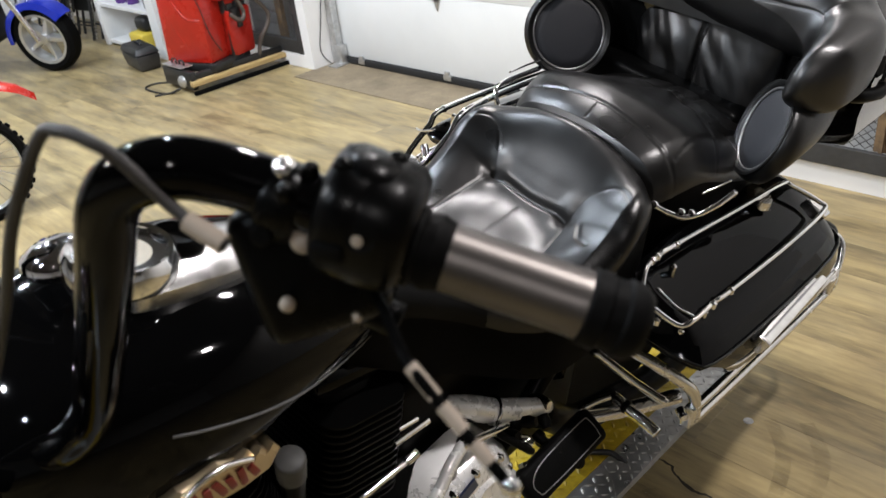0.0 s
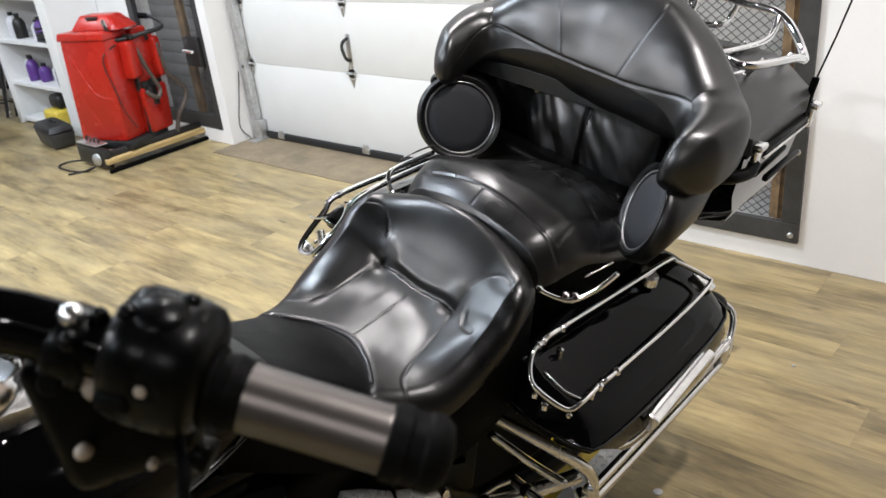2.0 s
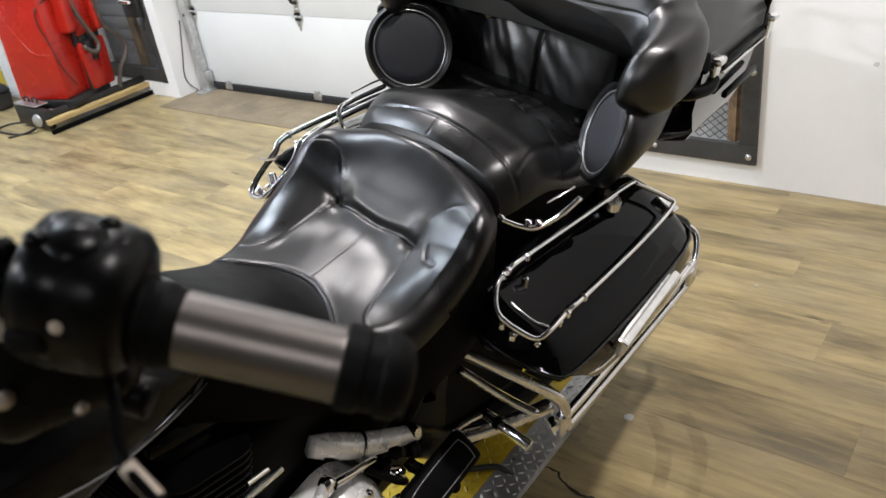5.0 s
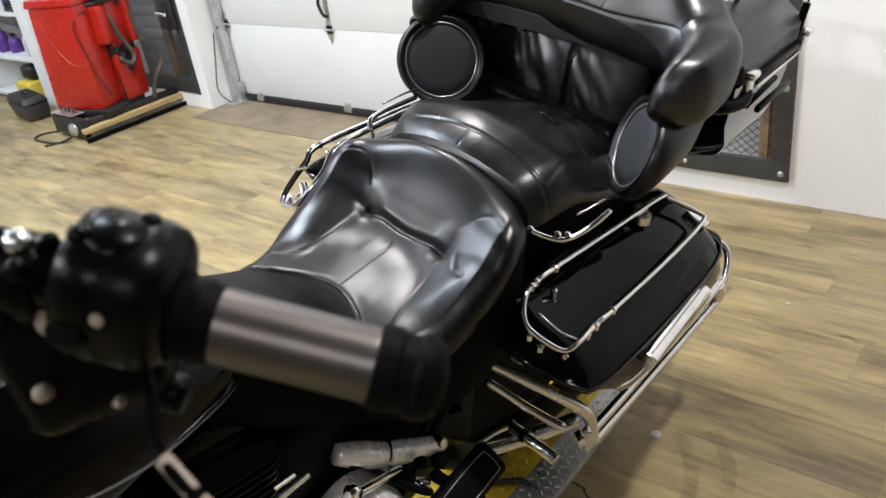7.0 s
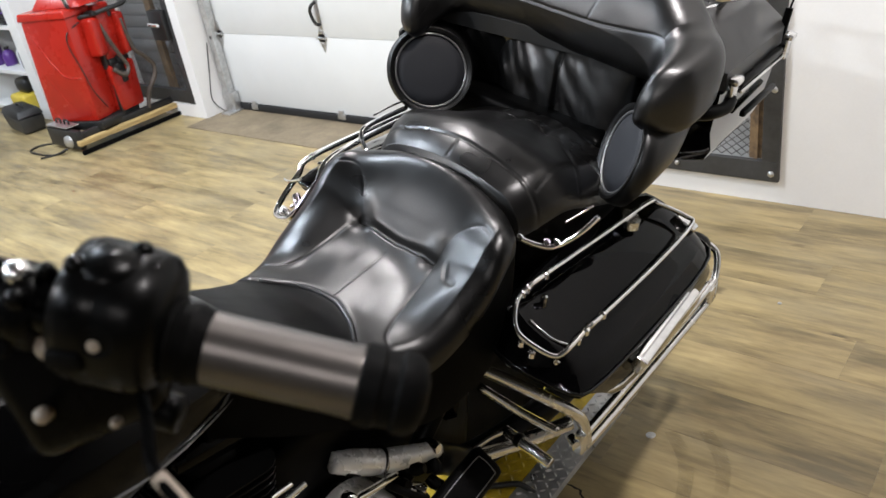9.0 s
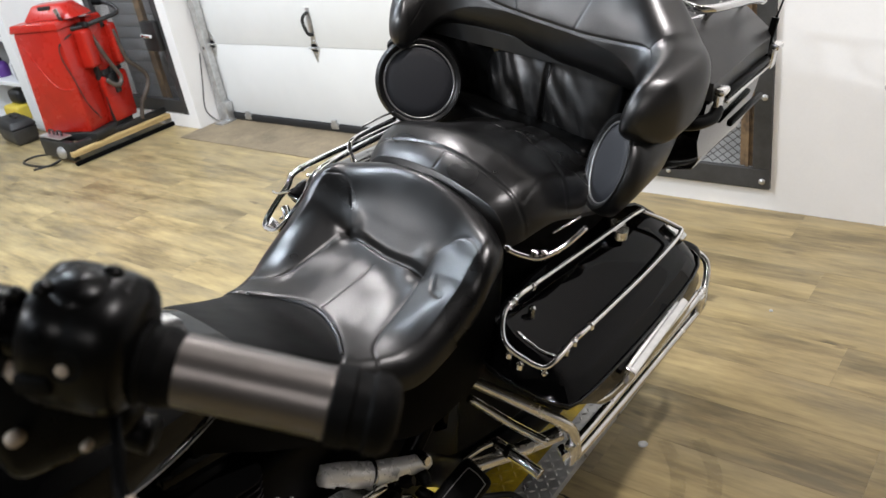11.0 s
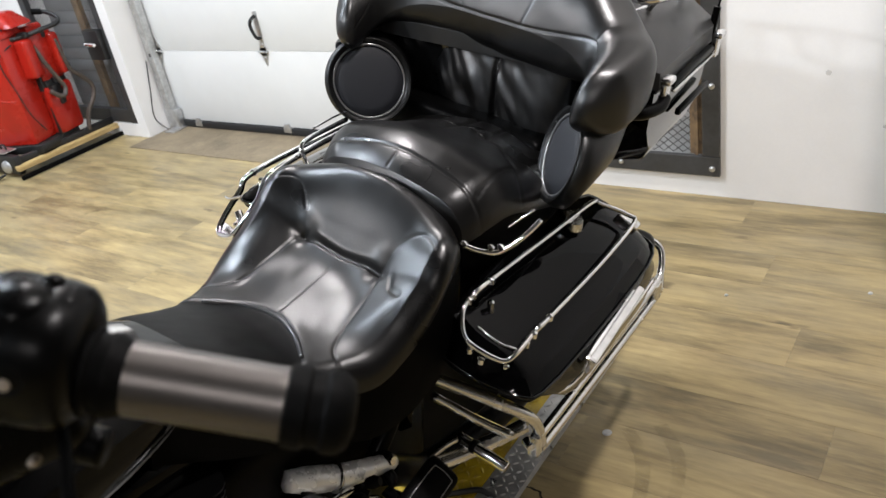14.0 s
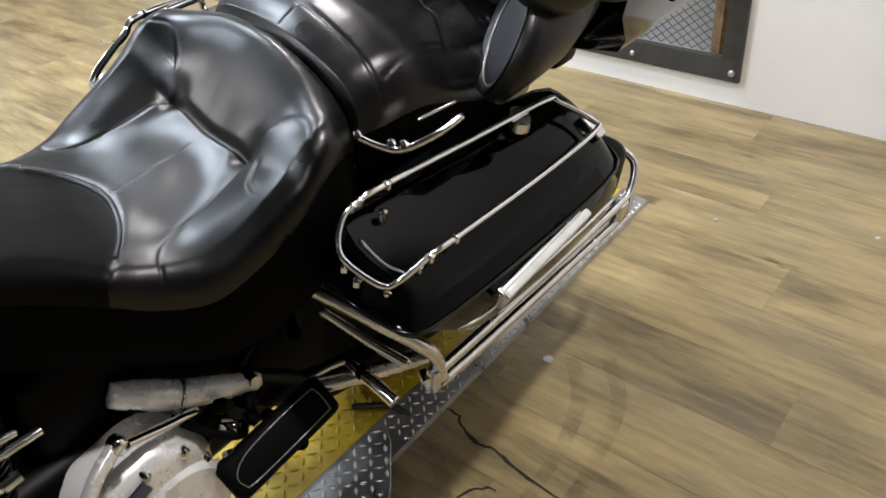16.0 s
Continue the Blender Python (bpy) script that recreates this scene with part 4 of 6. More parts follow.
    part("rear_catch", xf(gbox(0, 0, 0, 0.05, 0.03, 0.02, 0.006), slope @ Matrix.Translation((s * 0.315, 1.955, zr(0.315) - 0.022)) @ pose(0, 0, 0, 0, s * 26.6, 0)), CHROME_DULL, bag, "worn metal catch plate")
    sm = Matrix.Translation((s * 0.404, 1.688, 0.620)) @ pose(0, 0, 0, 5.0, 0, 0) @ pose(0, 0, 0, 0, s * 22, 0)
    part("side_reflector", xf(gbox(0, 0, 0.004, 0.014, 0.225, 0.024, 0.004), sm), CLEAR, bag, "pale frosted side marker strip")
    part("marker_frame", xf(join(gbox(-0.004, 0, -0.011, 0.024, 0.24, 0.006, 0.002), gbox(-0.004, -0.118, 0.002, 0.022, 0.01, 0.034, 0.003)), sm), CHROME_DULL, bag)
    # crash guard
    guard = part("bag_guard", join(tube([(s * 0.15, 1.398, 0.607), (s * 0.20, 1.422, 0.588), (s * 0.28, 1.462, 0.552), (s * 0.325, 1.495, 0.518), (s * 0.342, 1.515, 0.485), (s * 0.348, 1.528, 0.432)], 0.0112, 12),
                 tube([(s * 0.349, 1.515, 0.462), (s * 0.352, 1.62, 0.462), (s * 0.358, 1.85, 0.468), (s * 0.364, 2.06, 0.476), (s * 0.362, 2.11, 0.492), (s * 0.345, 2.135, 0.53), (s * 0.31, 2.13, 0.55)], 0.0085, 10),
                 tube([(s * 0.350, 1.525, 0.425), (s * 0.356, 1.70, 0.425), (s * 0.368, 2.05, 0.436), (s * 0.368, 2.10, 0.45), (s * 0.355, 2.13, 0.485)], 0.0085, 10)), CHROME_DULL, bike, "chrome tube guard below the saddlebag", 180)
    part("guard_brace", tube([(s * 0.165, 1.445, 0.52), (s * 0.24, 1.48, 0.472), (s * 0.30, 1.505, 0.445)], 0.0085, 10), CHROME, guard, "chrome brace bar", 180)
    part("guard_clamp", gbox(s * 0.362, 2.075, 0.455, 0.03, 0.035, 0.05, 0.008), CHROME_DULL, guard)
    part("guard_clamp", gbox(s * 0.344, 1.518, 0.44, 0.022, 0.03, 0.05, 0.006), CHROME_DULL, guard)
    part("guard_bolt", xf(lathe([(0.009, -0.012), (0.009, 0.008), (0.004, 0.012)], 10), toward((s * 0.335, 1.505, 0.442), (s, -0.6, -0.2))), CHROME, guard, smooth=40)
    part("lower_tube", tube([(s * 0.20, 1.40, 0.405), (s * 0.25, 1.48, 0.41), (s * 0.30, 1.56, 0.425)], 0.0145, 12), CHROME_DULL, guard, "worn chrome tube", 180)
    part("guard_plate", gbox(s * 0.30, 2.02, 0.535, 0.10, 0.15, 0.13, 0.03, 3), SATIN, guard, "black guard mounting plate", 40)
    if s < 0:
        part("guard_knob", tube([(-0.27, 1.470, 0.655), (-0.325, 1.462, 0.690), (-0.352, 1.474, 0.682)], 0.011, 12), CHROME_DULL, guard, "chrome end knob", 180)
        part("guard_stay", tube([(-0.20, 1.45, 0.60), (-0.30, 1.49, 0.665), (-0.345, 1.515, 0.700)], 0.009, 10), CHROME, guard, smooth=180)
    # highway peg
    peg = part("foot_peg", tube([(s * 0.219, 1.455, 0.437), (s * 0.29, 1.451, 0.428), (s * 0.321, 1.449, 0.423)], 0.011, 12), CHROME, bike, "chrome foot peg", 180)
    part("peg_arm", tube([(s * 0.19, 1.395, 0.42), (s * 0.205, 1.43, 0.432), (s * 0.222, 1.456, 0.44)], 0.007, 8), CHROME, peg, smooth=180)
    part("peg_collar", xf(lathe([(0.0125, -0.006), (0.0135, 0.0), (0.0125, 0.006)], 14), toward((s * 0.25, 1.4535, 0.433), (s, -0.02, -0.1))), SATIN, peg, smooth=180)
    # grab rail beside the passenger seat
    grab_line = [(s * 0.190, 1.495, 0.818), (s * 0.215, 1.512, 0.806), (s * 0.238, 1.532, 0.802), (s * 0.258, 1.575, 0.814), (s * 0.268, 1.62, 0.828)] if s > 0 else [(-0.19, 1.59, 0.79), (-0.225, 1.598, 0.808), (-0.238, 1.602, 0.832), (-0.244, 1.63, 0.842), (-0.25, 1.757, 0.836)]
    grab = part("grab_rail", tube(grab_line, 0.0052, 10), CHROME, bike, "chrome passenger grab rail", 180)
    part("grab_wire", tube([(-0.238, 1.64, 0.862), (-0.24, 1.70, 0.862), (-0.242, 1.75, 0.858)] if s < 0 else [(s * 0.236, 1.565, 0.832), (s * 0.250, 1.595, 0.842), (s * 0.258, 1.615, 0.848)], 0.002, 6), CHROME, grab, smooth=180)
    for u, v, w in () if s < 0 else ((0.192, 1.496, 0.82), (0.228, 1.522, 0.812), (0.24, 1.533, 0.811)):
        part("rail_screw", xf(lathe([(0.006, -0.004), (0.006, 0.003), (0.003, 0.005)], 10), toward((s * u, v, w), (s * 0.3, -0.2, 1))), CHROME, grab, smooth=40)


for s in (1, -1):
    saddlebag(s)

# rear fender and frame under the seat
fender = []
for i in range(15):
    a = radians(-10 + 190 * i / 14)
    v, w = 1.80 + 0.36 * math.cos(a), 0.40 + 0.36 * math.sin(a)
    hw = 0.11
    fender.append([(-hw, v - 0.02 * math.cos(a), w - 0.05 * math.sin(a)), (-hw * 0.9, v, w), (0, v + 0.015 * math.cos(a), w + 0.015 * math.sin(a)), (hw * 0.9, v, w), (hw, v - 0.02 * math.cos(a), w - 0.05 * math.sin(a)), (0, v - 0.005 * math.cos(a), w - 0.005 * math.sin(a))])
part("rear_fender", loft(fender), GLOSS, bike, "black gloss rear fender", 60)
part("side_cover", join(gbox(0, 1.32, 0.645, 0.30, 0.26, 0.13, 0.04, 3), gbox(0, 1.62, 0.70, 0.36, 0.40, 0.16, 0.03, 3)), GLOSS, bike, "black gloss side covers under the seat", 40)
part("main_frame", join(tube([(0.12, 1.50, 0.62), (0.13, 1.25, 0.40), (0.13, 1.0, 0.24), (0.12, 0.65, 0.25), (0.06, 0.50, 0.50), (0.03, 0.42, 0.85)], 0.018, 10), tube([(-0.12, 1.50, 0.62), (-0.13, 1.25, 0.40), (-0.13, 1.0, 0.24), (-0.12, 0.65, 0.25), (-0.06, 0.50, 0.50), (-0.03, 0.42, 0.85)], 0.018, 10),
     tube([(0, 0.42, 0.88), (0, 0.75, 0.80), (0, 1.05, 0.72), (0, 1.40, 0.66)], 0.025, 10)), SATIN, bike, "black steel frame tubes", 180)

# fuel tank and console
tank_rings = []
for i in range(25):
    v = 0.50 + 0.54 * i / 24
    hw = smooth_lerp(v, [0.50, 0.56, 0.65, 0.78, 0.92, 1.04], [0.09, 0.135, 0.162, 0.165, 0.135, 0.085])
    wt = smooth_lerp(v, [0.50, 0.56, 0.65, 0.78, 0.92, 1.04], [0.90, 0.945, 0.965, 0.955, 0.915, 0.855])
    wb = smooth_lerp(v, [0.50, 0.60, 0.74, 0.84, 1.04], [0.80, 0.765, 0.775, 0.795, 0.79])
    ring = []
    for k in range(40):
        t = 2 * math.pi * k / 40
        c, d = math.cos(t), math.sin(t)
        wm, hh = (wt + wb) / 2, (wt - wb) / 2
        ring.append((hw * math.copysign(abs(c) ** 0.7, c), v, wm + hh * math.copysign(abs(d) ** 0.75, d)))
    tank_rings.append(ring)
tank = part("fuel_tank", loft(tank_rings), GLOSS, bike, "black gloss fuel tank with pinstripe and emblem", 50)



def tank_u(v, w):
    hw = smooth_lerp(v, [0.50, 0.56, 0.65, 0.78, 0.92, 1.04], [0.09, 0.135, 0.162, 0.165, 0.135, 0.085])
    wt = smooth_lerp(v, [0.50, 0.56, 0.65, 0.78, 0.92, 1.04], [0.90, 0.945, 0.965, 0.955, 0.915, 0.855])
    wb = smooth_lerp(v, [0.50, 0.60, 0.74, 0.84, 1.04], [0.80, 0.765, 0.775, 0.795, 0.79])
    return hw * max(0.0, 1 - abs((w - (wt + wb) / 2) / ((wt - wb) / 2)) ** (2 / 0.75)) ** 0.35


for s in (-1, 1):
    part("pinstripe", tube([(s * tank_u(v, w), v, w) for v, w in ((0.654 + 0.31 * k / 16, 0.895 - 0.083 * k / 16 - 0.006 * math.sin(math.pi * k / 16)) for k in range(17))], 0.0018, 6, 1), PINSTRIPE, tank, "thin grey pinstripe", 180)
    crown = [(-0.068, -0.022), (-0.02, -0.026), (0.03, -0.026), (0.066, -0.018), (0.078, 0.0), (0.070, 0.012), (0.062, 0.006), (0.054, 0.016), (0.044, 0.012), (0.036, 0.026), (0.022, 0.020), (0.0, 0.032), (-0.024, 0.022), (-0.045, 0.020), (-0.062, 0.006)]
    em = part("tank_emblem", loft([[(s * (0.160 + d), 0.69 + a * e, 0.803 + b * e - 0.10 * a) for a, b in crown] for d, e in ((-0.02, 1.0), (0.005, 1.0), (0.009, 0.9))]), BRASS, tank, "ornate metal badge with dark red bars", 30)
    for k in range(7):
        part("badge_bar", xf(gbox(0, 0, 0, 0.005, 0.009, 0.026 if k % 2 else 0.020, 0.002), Matrix.Translation((s * 0.1705, 0.645 + k * 0.014, 0.799 - 0.10 * (k * 0.014 - 0.045))) @ pose(0, 0, 0, 25 - 8 * (k % 3))), EMBLEMRED, em)
    part("badge_crest", tube([(s * 0.171, 0.645, 0.815), (s * 0.171, 0.67, 0.827), (s * 0.171, 0.70, 0.826), (s * 0.171, 0.73, 0.812)], 0.0035, 8), CHROME_DULL, em, smooth=180)
    part("tank_seam_trim", tube([(s * (tank_u(v, w) - 0.001), v, w) for v, w in ((0.745, 0.795), (0.78, 0.795), (0.82, 0.803), (0.86, 0.806), (0.90, 0.804))], 0.005, 8), BRONZE, tank, "bronze-coloured lower trim", 180)
cons = []
for i in range(15):
    v = 0.655 + 0.345 * i / 14
    hw = smooth_lerp(v, [0.655, 0.69, 0.76, 0.9, 1.0], [0.03, 0.060, 0.066, 0.045, 0.02])
    wt = smooth_lerp(v, [0.655, 0.69, 0.76, 0.9, 1.0], [0.972, 0.988, 0.98, 0.94, 0.89])
    cons.append([(-hw, v, wt - 0.045), (-hw * 0.95, v, wt - 0.01), (-hw * 0.6, v, wt), (hw * 0.6, v, wt), (hw * 0.95, v, wt - 0.01), (hw, v, wt - 0.045)])
console = part("tank_console", loft(cons), CHROME_DULL, tank, "chrome tank console", 50)
gm = toward((0.004, 0.705, 0.988), (0, 0.12, 1))
gauge = part("gauge", xf(lathe([(0.058, -0.01), (0.058, 0.012), (0.052, 0.02), (0.047, 0.018), (0.046, 0.012)], 32), gm), CHROME, tank, "round gauge with chrome bezel", 50)
part("gauge_face", xf(lathe([(0.046, 0.0115), (0.0, 0.013)], 28), gm), DIAL, gauge, "pale dial")
part("fuel_cap", xf(lathe([(0.040, 0.0), (0.042, 0.012), (0.036, 0.026), (0.02, 0.034), (0.0, 0.036)], 28), toward((-0.085, 0.676, 0.945), (-0.25, -0.1, 1))), CHROME, tank, "domed chrome filler cap", 180)
# Black dished disc added for the dark oval of shade behind the gauge.
part("console_shade", xf(lathe([(0.03, 0.0), (0.032, 0.012), (0.026, 0.02), (0.022, 0.008), (0.0, 0.006)], 20), toward((-0.004, 0.770, 0.972), (0, 0.2, 1))), SATIN, tank, smooth=60)


# handlebar with left and right controls
def handlebar(s):
    bar = part("handlebar", tube([(s * 0.05, 0.545, 0.90), (s * 0.11, 0.565, 0.905), (s * 0.150, 0.592, 0.96), (s * 0.195, 0.598, 1.06), (s * 0.238, 0.600, 1.16), (s * 0.262, 0.606, 1.226), (s * 0.290, 0.626, 1.250), (s * 0.315, 0.655, 1.246), (s * 0.36, 0.688, 1.231), (s * 0.405, 0.716, 1.216)], 0.0190, 18), GLOSS, bike, "black tall handlebar", 180)
    a, b = Vector((s * 0.405, 0.716, 1.216)), Vector((s * 0.513, 0.784, 1.189))
    ax = (b - a).normalized()
    L = (b - a).length
    g0 = toward(a, ax)
    sleeve = 0.023
    part("grip", xf(lathe([(0.0195, sleeve - 0.004), (0.0208, sleeve - 0.002), (0.0208, L - 0.026), (0.0212, L - 0.024), (0.0212, L - 0.021)], 40), g0), GRIPMETAL, bar, "brushed metal grip sleeve", 30)
    part("grip_end", xf(lathe([(0.0205, L - 0.022), (0.0235, L - 0.020), (0.0238, L - 0.010), (0.0218, L - 0.008), (0.0218, L + 0.000), (0.0238, L + 0.002), (0.0234, L + 0.010), (0.019, L + 0.016), (0.010, L + 0.0185), (0.0, L + 0.019)], 40), g0), RUBBER, bar, "black rubber grip end", 40)
    ridges = [(0.020, -0.016)]
    for k in range(3):
        z = -0.012 + k * 0.0115
        ridges += [(0.0225 + 0.0012 * (k < 2), z), (0.0262 - 0.0014 * k, z + 0.002), (0.0262 - 0.0014 * k, z + 0.006), (0.0222, z + 0.008)]
    ridges += [(0.0212, sleeve + 0.001)]
    part("grip_flange", xf(lathe(ridges, 40), g0), RUBBER, bar, "black ridged rubber flange", 40)
    # switch housing: two rounded shells round the bar, with bosses, a domed bolt and rocker switches
    c = a - ax * 0.029
    up = (Vector((0, 0, 1)) - ax * ax.z).normalized()
    m = toward(c + up * 0.009, ax)
    shell = []
    for z, k in ((-0.026, 0.55), (-0.025, 0.78), (-0.022, 0.92), (-0.014, 0.99), (-0.002, 1.0), (0.0, 0.985), (0.002, 1.0), (0.016, 0.99), (0.026, 0.94), (0.031, 0.80), (0.032, 0.60)):
        shell.append([(k * 0.038 * math.copysign(abs(math.cos(t)) ** 0.8, math.cos(t)), k * 0.038 * math.copysign(abs(math.sin(t)) ** 0.8, math.sin(t)), z) for t in (2 * math.pi * i / 44 for i in range(44))])
    sw = part("switch_housing", xf(loft(shell), m), HOUSING, bar, "black switch housing", 50)
    fwd = ax.cross(up)
    fwd = fwd if fwd.y < 0 else -fwd
    for along, rise, ahead, r, h in ((-0.030, 0.036, 0.002, 0.019, 0.014), (-0.046, 0.042, 0.010, 0.006, 0.007), (-0.010, 0.038, -0.004, 0.008, 0.008), (-0.020, 0.043, -0.014, 0.006, 0.006)):
        p = a + ax * along + up * rise + fwd * ahead
        part("housing_boss", xf(lathe([(r, -0.012), (r, h * 0.35), (r * 0.86, h * 0.7), (r * 0.5, h * 0.93), (0.0, h)], 24), toward(p, up + fwd * ahead * 12)), HOUSING, sw, smooth=60)
    part("housing_screw", xf(lathe([(0.0045, -0.004), (0.0045, 0.001), (0.003, 0.0025), (0.0, 0.0028)], 14), toward(a + ax * -0.004 + up * 0.030 + fwd * 0.010, up)), CREAM, sw, "pale screw head", 40)
    part("housing_recess", xf(lathe([(0.0085, -0.004), (0.0085, 0.0008), (0.006, 0.0002), (0.0, -0.002)], 20), toward(a + ax * -0.024 + up * 0.020 + fwd * 0.0365, fwd + up * 0.25)), RUBBER, sw, smooth=40)
    part("recess_screw", xf(lathe([(0.0035, -0.003), (0.0035, 0.0012), (0.0, 0.0018)], 12), toward(a + ax * -0.025 + up * 0.018 + fwd * 0.0372, fwd + up * 0.25)), CREAM, sw, smooth=40)
    part("rocker_switch", xf(gbox(0, 0, 0, 0.020, 0.012, 0.008, 0.003), toward(a + ax * -0.040 + up * 0.004 + fwd * 0.037, fwd)), RUBBER, sw, smooth=40)
    # control pod hanging under the bar, with pale buttons
    face = Vector((s * 0.62, -0.62, 0.30))
    pm = toward((s * 0.352, 0.683, 1.188), face) @ pose(0, 0, 0, 0, 0, s * 20)
    pod = part("control_pod", xf(gbox(0, 0, -0.014, 0.086, 0.092, 0.05, 0.014, 4), pm), HOUSING, bar, "black control pod with pale buttons", 40)
    for q, r in (((0.366, 0.668, 1.219), 0.0085), ((0.367, 0.652, 1.180), 0.005), ((0.409, 0.671, 1.185), 0.003)):
        part("pod_button", xf(lathe([(r, -0.010), (r, -0.001), (r * 0.85, 0.0015), (r * 0.5, 0.003), (0.0, 0.0034)], 18), toward(Vector((s * q[0], q[1], q[2])) - Vector((s * 0.62, -0.62, 0.30)) * 0.005, (s * 0.66, -0.49, 0.57))), CREAM, pod, "pale round button", 40)
    part("pod_button", xf(lathe([(0.007, -0.012), (0.007, 0.001), (0.005, 0.003)], 14), toward((s * 0.348, 0.652, 1.222), face)), RUBBER, pod, smooth=40)
    part("pod_bracket", tube([(s * 0.36, 0.70, 1.205), (s * 0.365, 0.705, 1.16), (s * 0.395, 0.72, 1.148)], 0.012, 10), SATIN, pod, smooth=180)
    # lever perch clamped round the bar
    cm = toward(a - ax * 0.078, ax)
    clamp = part("clamp", xf(lathe([(0.0185, -0.012), (0.0225, -0.011), (0.0245, -0.007), (0.0245, 0.007), (0.0225, 0.011), (0.0185, 0.012)], 28), cm), HOUSING, bar, "black lever perch clamp", 40)
    for along, rise, ahead, r, h in ((-0.080, 0.024, 0.004, 0.0075, 0.007), (-0.074, 0.018, 0.017, 0.006, 0.007), (-0.066, 0.027, 0.000, 0.005, 0.005)):
        p = a + ax * along + up * rise + fwd * ahead
        part("clamp_bolt", xf(lathe([(r, -0.010), (r, h * 0.3), (r * 0.8, h * 0.7), (r * 0.35, h), (0.0, h)], 18), toward(p, up + fwd * 0.6)), CHROME_DULL if r > 0.007 else HOUSING, clamp, "", 50)
    part("lever", tube([(s * 0.390, 0.702, 1.180), (s * 0.425, 0.682, 1.188), (s * 0.445, 0.669, 1.193), (s * 0.4635, 0.6604, 1.1947), (s * 0.494, 0.661, 1.180), (s * 0.53, 0.664, 1.160)], 0.0036, 10), SIDEVINYL, bar, "black control lever", 180)
    for a0, a1 in (((0.4635, 0.6604, 1.1947), (0.4825, 0.6608, 1.1855)), ((0.4875, 0.6609, 1.1831), (0.5025, 0.6617, 1.1753)), ((0.509, 0.6622, 1.1717), (0.5205, 0.6632, 1.1653))):
        part("lever_band", tube([(s * a0[0], a0[1], a0[2]), (s * a1[0], a1[1], a1[2])], 0.0043, 10, 1), CREAM, bar, "pale sleeve on the lever", 60)
    part("lever_tip", xf(lathe([(0.0, -0.006), (0.004, -0.004), (0.0055, 0.0), (0.004, 0.004), (0.0, 0.006)], 16), toward((s * 0.534, 0.6644, 1.158), (s * 1, 0.1, -0.5))), CHROME, bar, "small chrome ball end", 180)
    part("cable", tube([(s * 0.345, 0.630, 1.223), (s * 0.328, 0.624, 1.229), (s * 0.31, 0.617, 1.24), (s * 0.29, 0.602, 1.266), (s * 0.28, 0.594, 1.274), (s * 0.265, 0.585, 1.278), (s * 0.25, 0.577, 1.269), (s * 0.225, 0.558, 1.209), (s * 0.195, 0.545, 1.13), (s * 0.15, 0.52, 1.02), (s * 0.08, 0.48, 0.90)], 0.0040, 10), CABLEGREY, bar, "dark grey braided control cable", 180)
    part("cable_sleeve", tube([(s * 0.320, 0.622, 1.231), (s * 0.343, 0.630, 1.223)], 0.0062, 12, 1), CREAM, bar, "pale cable sleeve", 60)


for s in (1, -1):
    handlebar(s)


# engine
def fin_outline(hu, hv, r):
    return [(cx * (hu - r) + r * math.cos(a), cy * (hv - r) + r * math.sin(a)) for cx, cy, a0 in ((1, 1, 0), (-1, 1, 90), (-1, -1, 180), (1, -1, 270)) for a in (radians(a0 + 22.5 * k) for k in range(5))]


def cylinder(v0, tilt):
    m = Matrix.Translation((0, v0, 0.60)) @ pose(0, 0, 0, tilt)
    eng = part("engine_cylinder", xf(gbox(0, 0, 0, 0.17, 0.11, 0.24, 0.03, 3), m), SATIN, bike, "black finned engine cylinder", 40)
    for k in range(14):
        o = fin_outline(0.145 - 0.001 * k, 0.075, 0.035)
        part("cooling_fin", xf(loft([[(a, b, z) for a, b in o] for z in (0.0, 0.0035)]), m @ pose(0, 0, -0.06 + k * 0.0118)), SATIN, eng, smooth=40)
    part("rocker_cover", xf(gbox(0, 0, 0.135, 0.19, 0.15, 0.045, 0.02, 3), m), GLOSS, eng, "black rocker cover", 40)


cylinder(0.73, 16)
cylinder(0.925, -10)
part("battery_box", gbox(0, 1.29, 0.43, 0.17, 0.54, 0.42, 0.03, 3), SATIN, bike, "black box under the seat", 40)
part("crankcase", gbox(0, 0.92, 0.36, 0.26, 0.52, 0.26, 0.06, 4), SATIN, bike, "black crankcase", 40)
# chrome primary cover
prim = []
for off, d in ((0.10, 0.0), (0.160, 0.0), (0.178, 0.008), (0.186, 0.022)):
    ring = []
    for k in range(40):
        t = 2 * math.pi * k / 40
        back_half = math.cos(t) > 0
        big = (0.098 if back_half else 0.066) - d
        ring.append((off, (1.125 if back_half else 1.07) + big * math.cos(t), (0.395 if back_half else 0.415) + big * math.sin(t)))
    prim.append(ring)
primary = part("primary_cover", loft(prim), PALEALLOY, bike, "polished primary drive cover", 40)
part("clutch_cover", xf(lathe([(0.080, 0.0), (0.083, 0.010), (0.074, 0.020), (0.060, 0.018), (0.03, 0.023), (0.0, 0.024)], 36), toward((0.185, 1.145, 0.357), (1, 0, 0.15))), PALEALLOY, primary, "round polished clutch cover", 50)
part("cover_decal", xf(gbox(0, 0, 0, 0.004, 0.05, 0.03, 0.0015, 1), Matrix.Translation((0.1875, 1.085, 0.455)) @ pose(0, 0, 0, 25)), DECAL, primary, "dark blue sticker")
part("cover_slot", xf(gbox(0, 0, 0, 0.004, 0.03, 0.024, 0.0015, 1), Matrix.Translation((0.1875, 1.048, 0.405)) @ pose(0, 0, 0, 20)), SATIN, primary)
